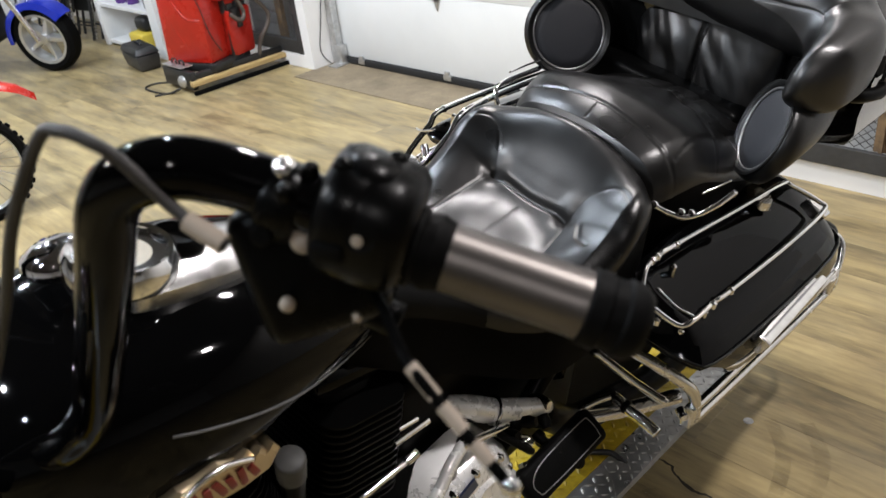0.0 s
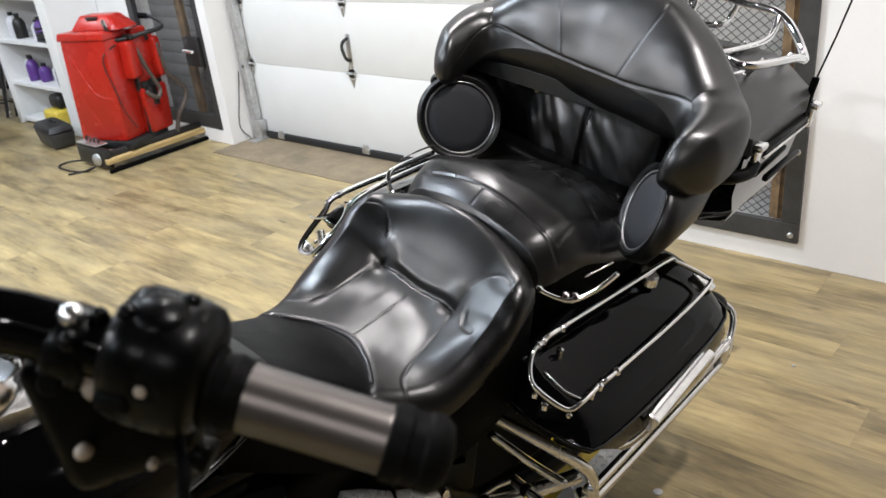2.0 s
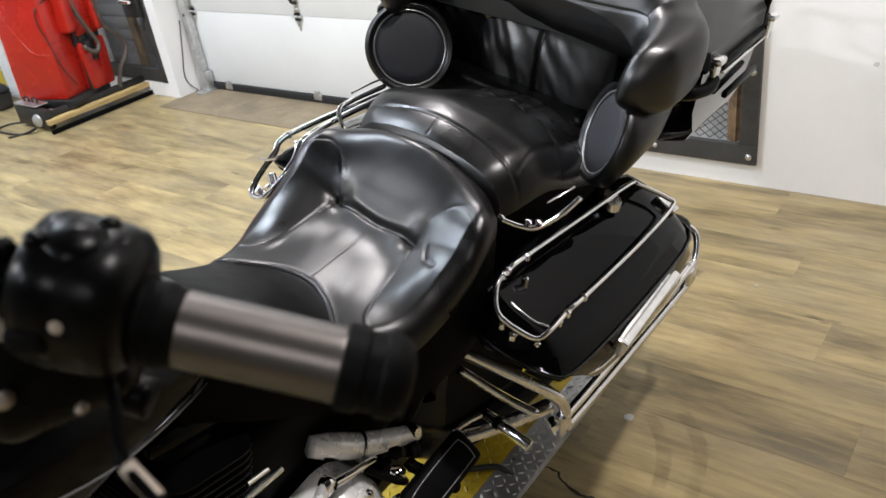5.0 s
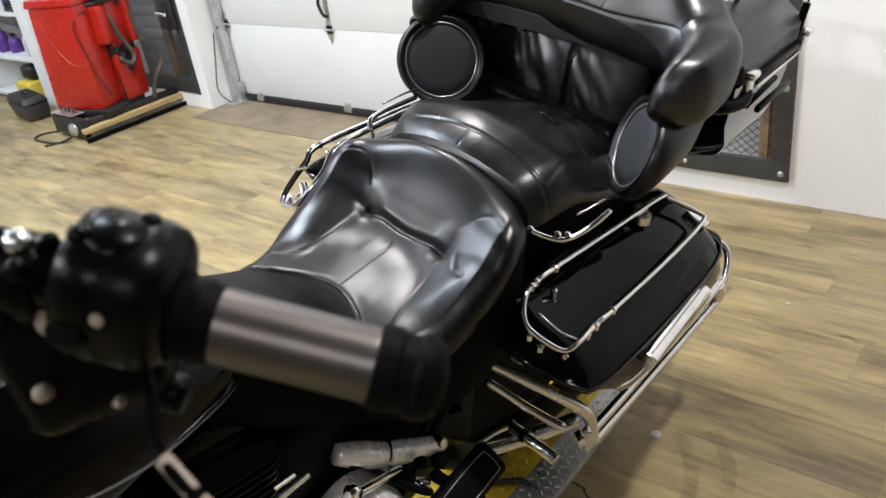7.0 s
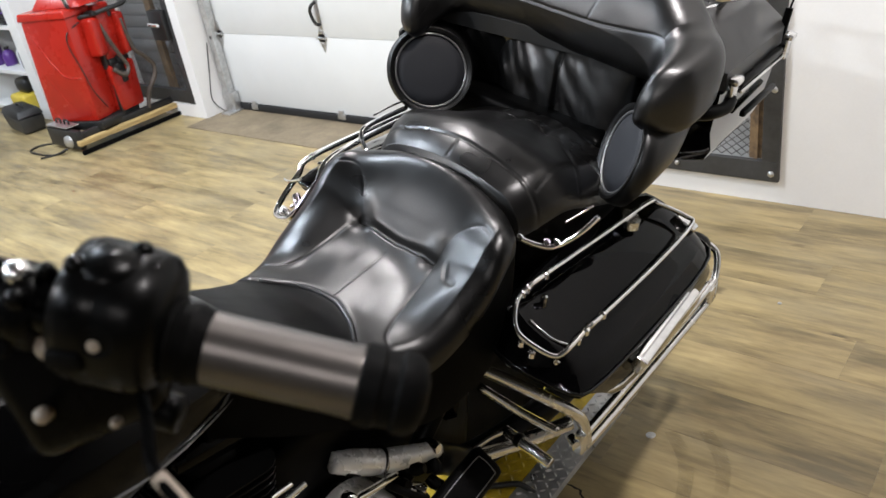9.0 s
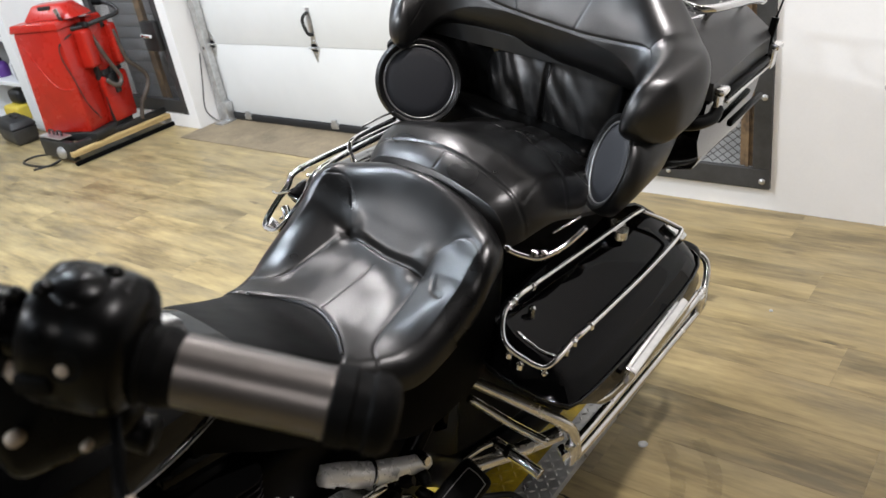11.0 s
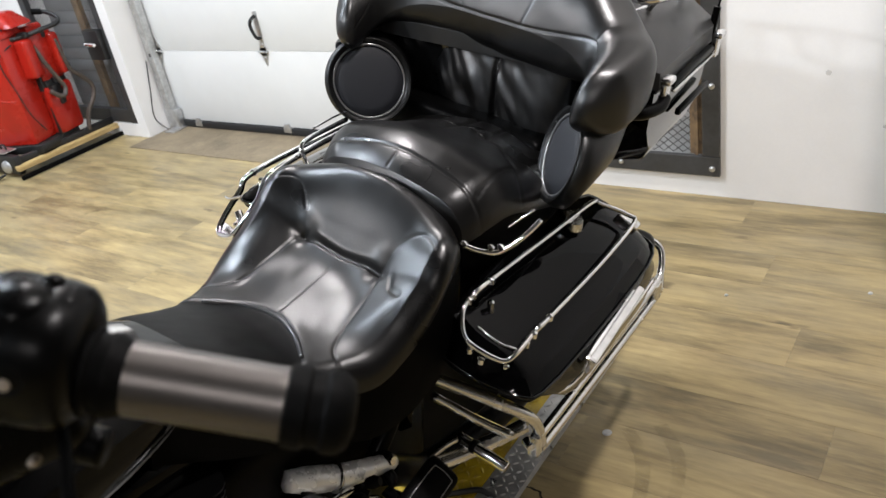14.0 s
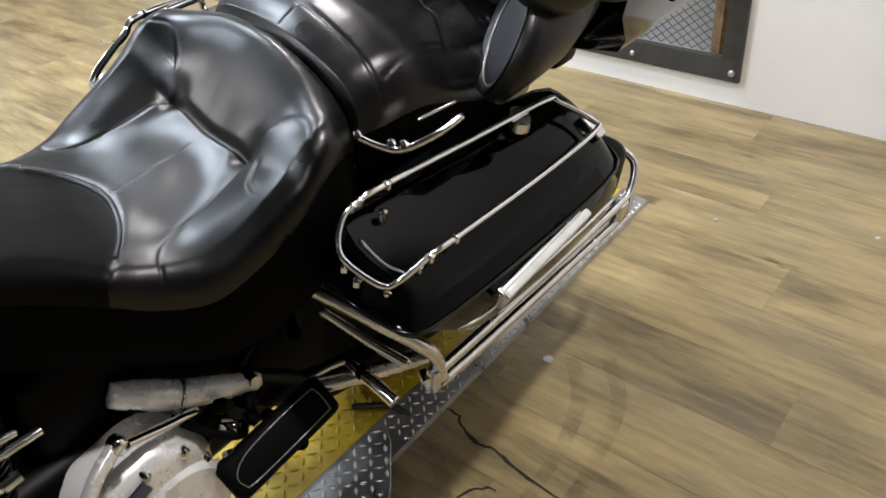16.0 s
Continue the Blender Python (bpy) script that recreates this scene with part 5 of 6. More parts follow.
for v, w in ((1.06, 0.466), (1.11, 0.476), (1.17, 0.465), (1.20, 0.42), (1.03, 0.39)):
    part("cover_bolt", xf(lathe([(0.008, -0.004), (0.008, 0.006), (0.004, 0.010)], 10), toward((0.180, v, w), (1, 0, 0.2))), CHROME, primary, smooth=40)
part("front_cover", tube([(0.165, 0.86, 0.40), (0.175, 0.93, 0.425), (0.178, 1.0, 0.43)], 0.028, 14, 5), CHROME_DULL, bike, "dull metal front cover", 180)
part("pale_arm", tube([(0.185, 0.88, 0.435), (0.185, 0.95, 0.475), (0.180, 1.02, 0.495), (0.172, 1.06, 0.53), (0.168, 1.095, 0.553)], 0.010, 10), PALEALLOY, bike, "worn pale metal arm", 180)
part("arm_joint", xf(lathe([(0.011, -0.010), (0.013, 0.0), (0.011, 0.010)], 14), toward((0.168, 1.095, 0.550), (1, 0, 0.2))), CHROME, bike, smooth=180)
part("chrome_stay", tube([(0.165, 1.095, 0.540), (0.162, 1.16, 0.512), (0.158, 1.215, 0.490)], 0.007, 10), CHROME, bike, "chrome stay above the primary cover", 180)
part("shift_rod", tube([(0.17, 0.72, 0.598), (0.17, 0.86, 0.608), (0.17, 0.975, 0.615)], 0.0045, 8, 3), CHROME, bike, "chrome shift rod", 180)
part("shift_joint", tube([(0.17, 0.965, 0.614), (0.17, 0.985, 0.616)], 0.007, 10, 1), CHROME, bike, smooth=60)
part("pushrod_tube", tube([(0.15, 0.96, 0.636), (0.15, 1.027, 0.634)], 0.005, 8, 1), CHROME, bike, smooth=60)
part("pushrod_tube", tube([(0.15, 0.967, 0.660), (0.15, 1.003, 0.655)], 0.004, 8, 1), CHROME, bike, smooth=60)
part("horn_cap", xf(lathe([(0.018, -0.03), (0.019, 0.0), (0.0185, 0.006), (0.016, 0.008), (0.0, 0.008)], 28), toward((0.158, 0.784, 0.752), (0.12, -0.1, 1.0))), CAPGREY, bike, "dull chrome round cap", 50)
part("horn_body", xf(lathe([(0.014, -0.08), (0.0165, -0.028)], 20), toward((0.158, 0.784, 0.752), (0.12, -0.1, 1.0))), SATIN, bike, smooth=50)
# exhaust heat shield on the left side
exh = part("exhaust_shield", tube([(0.095, 1.135, 0.545), (0.112, 1.17, 0.527), (0.130, 1.21, 0.507), (0.152, 1.26, 0.492), (0.172, 1.315, 0.476)], 0.021, 18, 6, False, [0.017, 0.019, 0.021, 0.022, 0.022, 0.022, 0.021, 0.0205, 0.020, 0.019, 0.018, 0.0165, 0.0145, 0.012]), PALEALLOY, bike, "polished exhaust heat shield", 180)
part("shield_clamp", xf(lathe([(0.0255, -0.002), (0.0262, 0.0), (0.0255, 0.002)], 24), toward((0.130, 1.21, 0.507), (0.42, 0.83, -0.42))), CHROME, exh, smooth=180)
part("shield_slot", xf(gbox(0, 0, 0, 0.012, 0.03, 0.01, 0.004), Matrix.Translation((0.121, 1.155, 0.522)) @ pose(0, 0, 0, -28, 0, -22)), SATIN, exh)
part("exhaust_pipe", tube([(0.160, 1.295, 0.468), (0.15, 1.36, 0.40), (0.16, 1.46, 0.33), (0.18, 1.75, 0.28), (0.18, 2.1, 0.27)], 0.030, 16), SATIN, bike, "black exhaust pipe", 180)
# passenger footboards
for s in (-1, 1):
    fm = Matrix.Translation((s * 0.222, 1.304, 0.392)) @ pose(0, 0, 0, 7, 0, 0) @ pose(0, 0, 0, 0, s * 34, 0)
    board = part("footboard", xf(gbox(-0.003, 0, 0, 0.068, 0.205, 0.035, 0.014, 3), fm), RUBBER, bike, "black rubber passenger footboard", 40)
    part("footboard_trim", xf(tube([(-0.008, -0.084, 0.0178), (0.012, -0.086, 0.0178), (0.019, -0.066, 0.0178), (0.019, 0.066, 0.0178), (0.014, 0.082, 0.0178), (-0.016, 0.082, 0.0178), (-0.024, 0.066, 0.0178), (-0.022, -0.045, 0.0178)], 0.0009, 6, 4, True), fm), TRIMGREY, board, "thin pale outline", 180)
    part("board_bracket", tube([(s * 0.15, 1.34, 0.35), (s * 0.22, 1.33, 0.37), (s * 0.25, 1.32, 0.39)], 0.012, 10), SATIN, board, smooth=180)
    part("rider_footboard", gbox(s * 0.245, 0.80, 0.24, 0.11, 0.30, 0.025, 0.01), RUBBER, bike, "black rubber rider footboard")
part("side_stand", tube([(0.14, 0.95, 0.22), (0.23, 0.93, 0.13), (0.305, 0.92, 0.085)], 0.012, 10), SATIN, bike, "black side stand", 180)
# odd small fittings behind the primary cover
for k, (u, v, w) in enumerate(((0.17, 1.22, 0.47), (0.18, 1.25, 0.44), (0.19, 1.28, 0.475), (0.17, 1.30, 0.49), (0.185, 1.24, 0.50), (0.2, 1.23, 0.40), (0.18, 1.29, 0.42))):
    part("small_fitting", xf(lathe([(0.010, -0.012), (0.012, 0.0), (0.008, 0.012)], 10), toward((u, v, w), (1, 0.5 * math.sin(k * 2.1), 0.6 * math.cos(k * 1.7)))), CHROME if k % 2 else SATIN, bike, smooth=40)
part("hose_loop", tube([(0.15, 1.18, 0.50), (0.19, 1.22, 0.46), (0.18, 1.27, 0.40), (0.14, 1.30, 0.36)], 0.007, 8), RUBBER, bike, smooth=180)


# wheels, fork
def bike_wheel(v, r, wide, low):
    m = Matrix.Translation((0, v, r + low)) @ pose(0, 0, 0, 0, 90, 0)
    wh = part("wheel", xf(lathe([(r - 0.09, -wide * 0.4), (r - 0.05, -wide * 0.5), (r - 0.015, -wide * 0.38), (r, 0), (r - 0.015, wide * 0.38), (r - 0.05, wide * 0.5), (r - 0.09, wide * 0.4)], 48), m), RUBBER, bike, "black tyre on a cast rim", 40)
    part("rim", xf(lathe([(r - 0.09, -wide * 0.38), (r - 0.10, -wide * 0.2), (r - 0.10, wide * 0.2), (r - 0.09, wide * 0.38)], 48), m), ALLOY, wh, smooth=50)
    for k in range(9):
        part("spoke", xf(gbox((r - 0.05) / 2, 0, 0, r - 0.14, 0.022, 0.03, 0.006), m @ pose(0, 0, 0, 0, 0, 40 * k)), ALLOY, wh)
    part("hub", xf(lathe([(0.045, -0.07), (0.05, 0), (0.045, 0.07)], 24), m), ALLOY, wh, smooth=50)


bike_wheel(1.78, 0.31, 0.13, 0.022)
bike_wheel(0.14, 0.31, 0.11, -0.036)
for s in (-1, 1):
    part("fork_leg", tube([(s * 0.085, 0.16, 0.33), (s * 0.085, 0.30, 0.60), (s * 0.085, 0.44, 0.88)], 0.026, 14, 2), CHROME_DULL, bike, "chrome fork leg", 60)
part("fork_yoke", gbox(0, 0.45, 0.885, 0.24, 0.09, 0.04, 0.012), SATIN, bike)
part("headlight", xf(lathe([(0.04, -0.09), (0.085, -0.04), (0.09, 0.02), (0.085, 0.03), (0.0, 0.04)], 28), toward((0, 0.30, 0.80), (0, -1, 0))), CHROME, bike, "round chrome headlight", 50)
ff = []
for i in range(13):
    a = radians(20 + 130 * i / 12)
    v, w = 0.14 + 0.335 * math.cos(a), 0.28 + 0.335 * math.sin(a)
    ff.append([(-0.075, v - 0.05 * math.cos(a), w - 0.05 * math.sin(a)), (-0.06, v, w), (0, v + 0.012 * math.cos(a), w + 0.012 * math.sin(a)), (0.06, v, w), (0.075, v - 0.05 * math.cos(a), w - 0.05 * math.sin(a)), (0, v - 0.004, w - 0.006)])
part("front_fender", loft(ff), GLOSS, bike, "black gloss front fender", 60)

# ---- the low lift deck under the motorcycle ----
lift = thing("lift_deck", "low steel lift deck, worn yellow paint with bare diamond-plate edges", "lift deck")
part("deck_plate", gbox(-0.40, 1.15, 0.012, 0.276, 2.9, 0.018, 0.003), YELLOWPAINT, lift, "worn yellow deck top", 0)
for s in (-1, 1):
    x0, x1 = -0.40 + s * 0.138, -0.40 + s * 0.218
    part("deck_edge", loft([[(x0, y, 0.0), (x0, y, 0.0225), (x1 - s * 0.004, y, 0.010), (x1, y, 0.0)] for y in (-0.30, 2.60)]), PLATE, lift, "bare diamond-plate edge strip", 0)
flap_out = [(-0.252, 0.95), (-0.09, 0.95), (-0.04, 1.08), (-0.03, 1.22), (-0.042, 1.32), (-0.077, 1.41), (-0.14, 1.495), (-0.205, 1.568), (-0.252, 1.60)]
flap = part("deck_flap", prism([(x, y) for x, y in flap_out], 0.0015, 0.026, 0.002), PLATE, lift, "diamond-plate flap with rounded edge", 0)


def treads(x0, x1, y0, y1, pitch, inside, z, slope=0.0):
    """Raised diamonds in two crossing directions."""
    V, F = [], []
    ni, nj = int((x1 - x0) / pitch) + 1, int((y1 - y0) / pitch) + 1
    for i in range(ni):
        for j in range(nj):
            x, y = x0 + i * pitch, y0 + j * pitch
            if not inside(x, y):
                continue
            a = radians(45 if (i + j) % 2 else -45)
            c, d = math.cos(a), math.sin(a)
            l, w, h = pitch * 0.52, pitch * 0.17, 0.0028
            zz = z + slope * (x - x0)
            k = len(V)
            for p, q, r in ((-l, 0, 0), (-l * 0.3, w, 0), (l * 0.3, w, 0), (l, 0, 0), (l * 0.3, -w, 0), (-l * 0.3, -w, 0), (-l * 0.35, 0, h), (l * 0.35, 0, h)):
                V.append((x + p * c - q * d, y + p * d + q * c, zz + r))
            F += [[k, k + 6, k + 1], [k + 1, k + 6, k + 7, k + 2], [k + 2, k + 7, k + 3], [k + 3, k + 7, k + 4], [k + 4, k + 7, k + 6, k + 5], [k + 5, k + 6, k]]
    return V, F


def in_flap(x, y):
    n, hit = len(flap_out), False
    for i in range(n):
        (a, b), (c, d) = flap_out[i - 1], flap_out[i]
        if (b > y) != (d > y) and x < (c - a) * (y - b) / (d - b) + a:
            hit = not hit
    return hit


tagged(part("raised_tread", treads(-0.243, -0.03, 0.96, 1.6, 0.021, lambda x, y: in_flap(x + 0.008, y) and in_flap(x - 0.008, y) and in_flap(x, y + 0.01), 0.0262), PLATE, flap, smooth=0), kind="stuff")
tagged(part("raised_tread", treads(-0.250, -0.19, 1.60, 2.58, 0.019, lambda x, y: True, 0.0206, -0.1645), PLATE, lift, smooth=0), kind="stuff")
tagged(part("raised_tread", treads(-0.53, -0.272, -0.27, 2.57, 0.024, lambda x, y: not in_flap(x, y), 0.0212), YELLOWPAINT, lift, smooth=0), kind="stuff")
part("deck_hook", tube([(-0.325, 1.585, 0.032), (-0.29, 1.61, 0.034), (-0.26, 1.635, 0.030), (-0.235, 1.642, 0.018), (-0.222, 1.645, 0.008)], 0.007, 8), BLACKPLASTIC, lift, "black bent hook on the deck edge", 180)


def crack_strip(pts, wide, seed):
    """A ragged crack: a flat dark strip that wanders and widens along its way."""
    line = spline([(x, y, 0) for x, y in pts], 7)
    rows, n = [], len(line)
    for i, p in enumerate(line):
        d = (line[min(i + 1, n - 1)] - line[max(i - 1, 0)]).normalized()
        side = Vector((-d.y, d.x, 0))
        mid = p + side * 0.0045 * noise.noise((i * 0.55, seed, 0.3)) + Vector((0, 0, 0.0012))
        half = wide * (0.35 + 0.9 * abs(noise.noise((i * 0.31, seed, 4.1)))) * min(1, (n - i) / 6, (i + 2) / 6)
        rows.append([tuple(mid + side * half), tuple(mid - side * half)])
    return loft(rows, caps=False, closed=False)


tagged(part("floor_crack", join(crack_strip([(-0.185, 1.712), (-0.15, 1.71), (-0.122, 1.688), (-0.075, 1.676), (-0.045, 1.68), (0.02, 1.668), (0.14, 1.655)], 0.0058, 1.7),
                                crack_strip([(0.02, 1.605), (0.0, 1.60), (-0.03, 1.555), (-0.01, 1.50), (-0.02, 1.44)], 0.0046, 5.2)), CRACK, smooth=0), "dark crack in the floor beside the lift", "crack", kind="structure")
for x, y, r in ((-0.086, 1.947, 0.012), (0.36, 2.75, 0.007), (0.0, 2.62, 0.006)):
    tagged(part("floor_nail", xf(lathe([(r, 0), (r * 0.8, 0.002), (0, 0.003)], 12), Matrix.Translation((x, y, 0.001))), GALV), "small grey metal plug in the floor", "plug", kind="structure")

for k, pts in enumerate(([(-0.05, 1.98), (0.02, 1.90), (0.06, 1.78), (0.075, 1.62), (0.07, 1.45), (0.05, 1.25)], [(0.02, 2.02), (0.10, 1.92), (0.135, 1.75), (0.14, 1.55), (0.13, 1.3)], [(-0.15, 1.62), (-0.06, 1.55), (-0.02, 1.45), (0.0, 1.3)])):
    line = spline([(x, y, 0) for x, y in pts], 8)
    rim = []
    for i, p in enumerate(line):
        d = (line[min(i + 1, len(line) - 1)] - line[max(i - 1, 0)]).normalized()
        side = Vector((-d.y, d.x, 0)) * (0.015 + 0.002 * math.sin(i * 0.2 + k))
        rim.append([tuple(p + side + Vector((0, 0, 0.0012))), tuple(p - side + Vector((0, 0, 0.0012)))])
    tagged(part("tyre_mark", loft(rim, caps=False, closed=False), MARK, smooth=0), "faint curved tyre scuff on the plank floor", "scuff mark", kind="structure")

# ---- red floor machine on its dolly ----
mach = thing("floor_scrubber", "red plastic floor scrubber with black hoses, parked on a low dolly", "floor scrubber", pose(-3.97, 2.83, 0, 0, 0, 0))


def wedge(pts_low, pts_high, z0, z1, bev=0.012):
    m0 = [(x, y, z0) for x, y in pts_low]
    m1 = [(x, y, z1) for x, y in pts_high]
    bm = bmesh.new()
    vs = [bm.verts.new(p) for p in m0 + m1]
    n = len(m0)
    bm.faces.new(vs[:n][::-1])
    bm.faces.new(vs[n:])
    for i in range(n):
        j = (i + 1) % n
        bm.faces.new((vs[i], vs[j], vs[n + j], vs[n + i]))
    bmesh.ops.bevel(bm, geom=list(bm.edges), offset=bev, segments=2, profile=0.5, affect="EDGES")
    bm.verts.index_update()
    g = [tuple(v.co) for v in bm.verts], [[v.index for v in f.verts] for f in bm.faces]
    bm.free()
    return g


tank_r = part("recovery_tank", wedge([(-0.218, -0.22), (0.16, -0.22), (0.16, 0.06), (-0.218, 0.06)], [(-0.170, -0.22), (0.178, -0.22), (0.178, 0.06), (-0.170, 0.06)], 0.14, 0.745, 0.014), RED, mach, "red plastic front tank", 40)
part("tank_lid", wedge([(-0.185, -0.235), (0.19, -0.235), (0.19, 0.075), (-0.185, 0.075)], [(-0.175, -0.225), (0.18, -0.225), (0.18, 0.065), (-0.175, 0.065)], 0.742, 0.785, 0.008), RED, mach, "red tank lid", 40)
part("lid_hump", wedge([(-0.13, -0.12), (0.25, -0.12), (0.25, 0.16), (-0.13, 0.16)], [(-0.08, -0.04), (0.15, -0.04), (0.15, 0.12), (-0.08, 0.12)], 0.785, 0.865, 0.014), RED, mach, "red raised lid hump", 40)
part("hump_slot", gbox(0.03, -0.055, 0.848, 0.09, 0.04, 0.02, 0.006), BLACKPLASTIC, mach)
part("tank_rib", join(tube([(-0.13, -0.216, 0.66), (-0.05, -0.217, 0.50), (0.03, -0.217, 0.41), (0.14, -0.216, 0.40)], 0.008, 8), tube([(-0.17, -0.216, 0.50), (-0.06, -0.217, 0.30), (0.03, -0.217, 0.16)], 0.005, 8)), RED, mach, "moulded rib on the tank", 180)
part("rear_tank_low", wedge([(0.02, 0.04), (0.20, 0.04), (0.22, 0.34), (0.0, 0.34)], [(-0.02, 0.04), (0.22, 0.04), (0.245, 0.33), (-0.02, 0.33)], 0.13, 0.42, 0.02), RED, mach, "red lower rear tank", 40)
part("rear_tank_top", wedge([(-0.10, 0.06), (0.21, 0.06), (0.23, 0.32), (-0.10, 0.32)], [(-0.10, 0.06), (0.23, 0.06), (0.25, 0.31), (-0.10, 0.31)], 0.44, 0.72, 0.02), RED, mach, "red upper rear tank", 40)
part("rear_boss", join(gbox(0.20, 0.00, 0.60, 0.10, 0.12, 0.22, 0.02, 3), gbox(0.245, 0.28, 0.58, 0.07, 0.09, 0.24, 0.02, 3), gbox(0.13, 0.20, 0.74, 0.16, 0.2, 0.05, 0.02, 3)), RED, mach, smooth=40)
part("spine", join(gbox(0.17, 0.065, 0.42, 0.06, 0.05, 0.6, 0.008), gbox(0.12, 0.19, 0.43, 0.2, 0.26, 0.05, 0.01), gbox(0.215, 0.17, 0.38, 0.05, 0.06, 0.16, 0.01)), BLACKPLASTIC, mach)
part("handlebar", tube([(0.156, -0.13, 0.840), (0.170, -0.13, 0.787), (0.155, -0.09, 0.730), (0.214, 0.0, 0.722), (0.284, 0.15, 0.735), (0.318, 0.28, 0.742), (0.322, 0.33, 0.760), (0.29, 0.335, 0.790), (0.225, 0.33, 0.813), (0.167, 0.30, 0.820)], 0.013, 10), BLACKPLASTIC, mach, "black curved handlebar", 180)
part("grip", tube([(0.225, 0.33, 0.813), (0.167, 0.30, 0.820)], 0.017, 10, 1), RUBBER, mach, smooth=60)
part("grip", tube([(0.156, -0.13, 0.845), (0.166, -0.13, 0.80)], 0.016, 10, 1), CHROME_DULL, mach, "worn pale grip end", 60)
part("motor_block", gbox(0.22, 0.12, 0.40, 0.06, 0.10, 0.05, 0.01), BLACKPLASTIC, mach)
part("hose_clip", gbox(0.22, 0.22, 0.70, 0.05, 0.05, 0.04, 0.01), BLACKPLASTIC, mach)
part("hose_clip", gbox(0.22, 0.02, 0.73, 0.07, 0.05, 0.03, 0.01), BLACKPLASTIC, mach)
part("hose", tube([(0.235, 0.06, 0.66), (0.26, 0.08, 0.56), (0.275, 0.13, 0.46), (0.285, 0.16, 0.40), (0.285, 0.13, 0.36), (0.275, 0.08, 0.36), (0.25, 0.03, 0.40)], 0.015, 12), HOSE, mach, "brown-black ribbed hose", 180)
part("hose", tube([(0.275, 0.27, 0.66), (0.285, 0.28, 0.55), (0.29, 0.30, 0.47), (0.31, 0.36, 0.42), (0.33, 0.42, 0.35), (0.32, 0.40, 0.28), (0.28, 0.33, 0.20), (0.26, 0.29, 0.10)], 0.015, 12), HOSE, mach, "brown-black ribbed hose", 180)
part("power_cord", tube([(0.19, -0.10, 0.70), (0.16, -0.225, 0.66), (0.145, -0.235, 0.58), (0.175, -0.228, 0.46), (0.19, -0.20, 0.32), (0.19, -0.1, 0.2)], 0.0045, 6), BLACKPLASTIC, mach, smooth=180)
part("squeegee_base", join(gbox(0.0, 0.02, 0.115, 0.40, 0.52, 0.05, 0.012), gbox(0.08, 0.16, 0.14, 0.2, 0.2, 0.04, 0.01)), BLACKPLASTIC, mach)
for x, y in ((-0.2, -0.2), (-0.2, 0.2), (0.13, 0.28)):
    part("caster", xf(lathe([(0.035, -0.015), (0.038, 0), (0.035, 0.015)], 18), toward((x, y, 0.06), (1, 0, 0))), BLACKPLASTIC, mach, smooth=40)
part("motor_plate", gbox(0.06, -0.265, 0.142, 0.24, 0.08, 0.006, 0.002), GALV, mach, "bare steel plate", 0)
for x in (0.02, 0.11):
    part("plate_clip", tube([(x - 0.025, -0.26, 0.146), (x - 0.02, -0.26, 0.17), (x + 0.02, -0.26, 0.17), (x + 0.025, -0.26, 0.146)], 0.006, 6, 3), BLACKPLASTIC, mach, smooth=60)
part("dolly_skirt", join(gbox(0.10, -0.285, 0.075, 0.34, 0.04, 0.11, 0.01), gbox(0.235, 0.05, 0.085, 0.035, 0.68, 0.05, 0.006)), BLACKPLASTIC, mach, "black dolly frame")
part("wheel_cap", xf(lathe([(0.036, 0.0), (0.036, 0.012), (0.026, 0.02), (0.0, 0.022)], 20), toward((0.17, -0.305, 0.065), (0.25, -1, 0.1))), GALV, mach, "grey wheel cap", 50)
part("timber_rail", gbox(0.275, 0.12, 0.062, 0.04, 0.86, 0.03, 0.004), WOOD, mach, "worn yellow timber rail", 0)
part("rubber_blade", gbox(0.305, 0.07, 0.014, 0.02, 0.78, 0.024, 0.004), RUBBER, mach, "black rubber blade", 0)
turned = Matrix.Translation((-0.05, 0.008, 0)) @ pose(0, 0, 0, 0, 0, 18) @ Matrix.Diagonal((0.93, 0.62, 0.97, 1))
for ob in mach.children:
    if ob.name.split(".")[0] in ("dolly_skirt", "wheel_cap", "timber_rail", "rubber_blade", "motor_plate", "plate_clip"):
        ob.data.transform(Matrix.Translation((-0.125, 0.065, 0)))
    else:
        ob.data.transform(turned)
tagged(part("floor_cable", tube([(-4.05, 2.70, 0.03), (-4.15, 2.66, 0.006), (-4.27, 2.58, 0.006), (-4.25, 2.49, 0.006), (-4.1, 2.48, 0.006), (-3.99, 2.51, 0.006), (-3.93, 2.56, 0.03), (-3.98, 2.53, 0.006), (-4.03, 2.44, 0.006)], 0.006, 8), BLACKPLASTIC), "black power cable coiled on the floor", "cable")
pedal = thing("foot_pedal", "small black plastic pedal box beside the scrubber", "pedal box")
part("pedal_body", join(gbox(-4.22, 2.72, 0.05, 0.14, 0.12, 0.09, 0.02, 3), gbox(-4.21, 2.70, 0.10, 0.10, 0.09, 0.025, 0.01)), BLACKPLASTIC, pedal)

# ---- white shelf with bottles ----
SX0, SX1, SY0, SY1 = -5.68, -4.80, 2.90, BACK - 0.003
shelf = thing("white_shelf", "open white laminate shelf with bottles and boxes", "shelf")
part("upright", gbox(SX0, (SY0 + SY1) / 2, 0.9, 0.05, SY1 - SY0, 1.8, 0.003), SHELFWHITE, shelf, smooth=0)
part("upright", gbox(SX1, (SY0 + SY1) / 2, 0.9, 0.12, SY1 - SY0, 1.8, 0.003), SHELFWHITE, shelf, smooth=0)
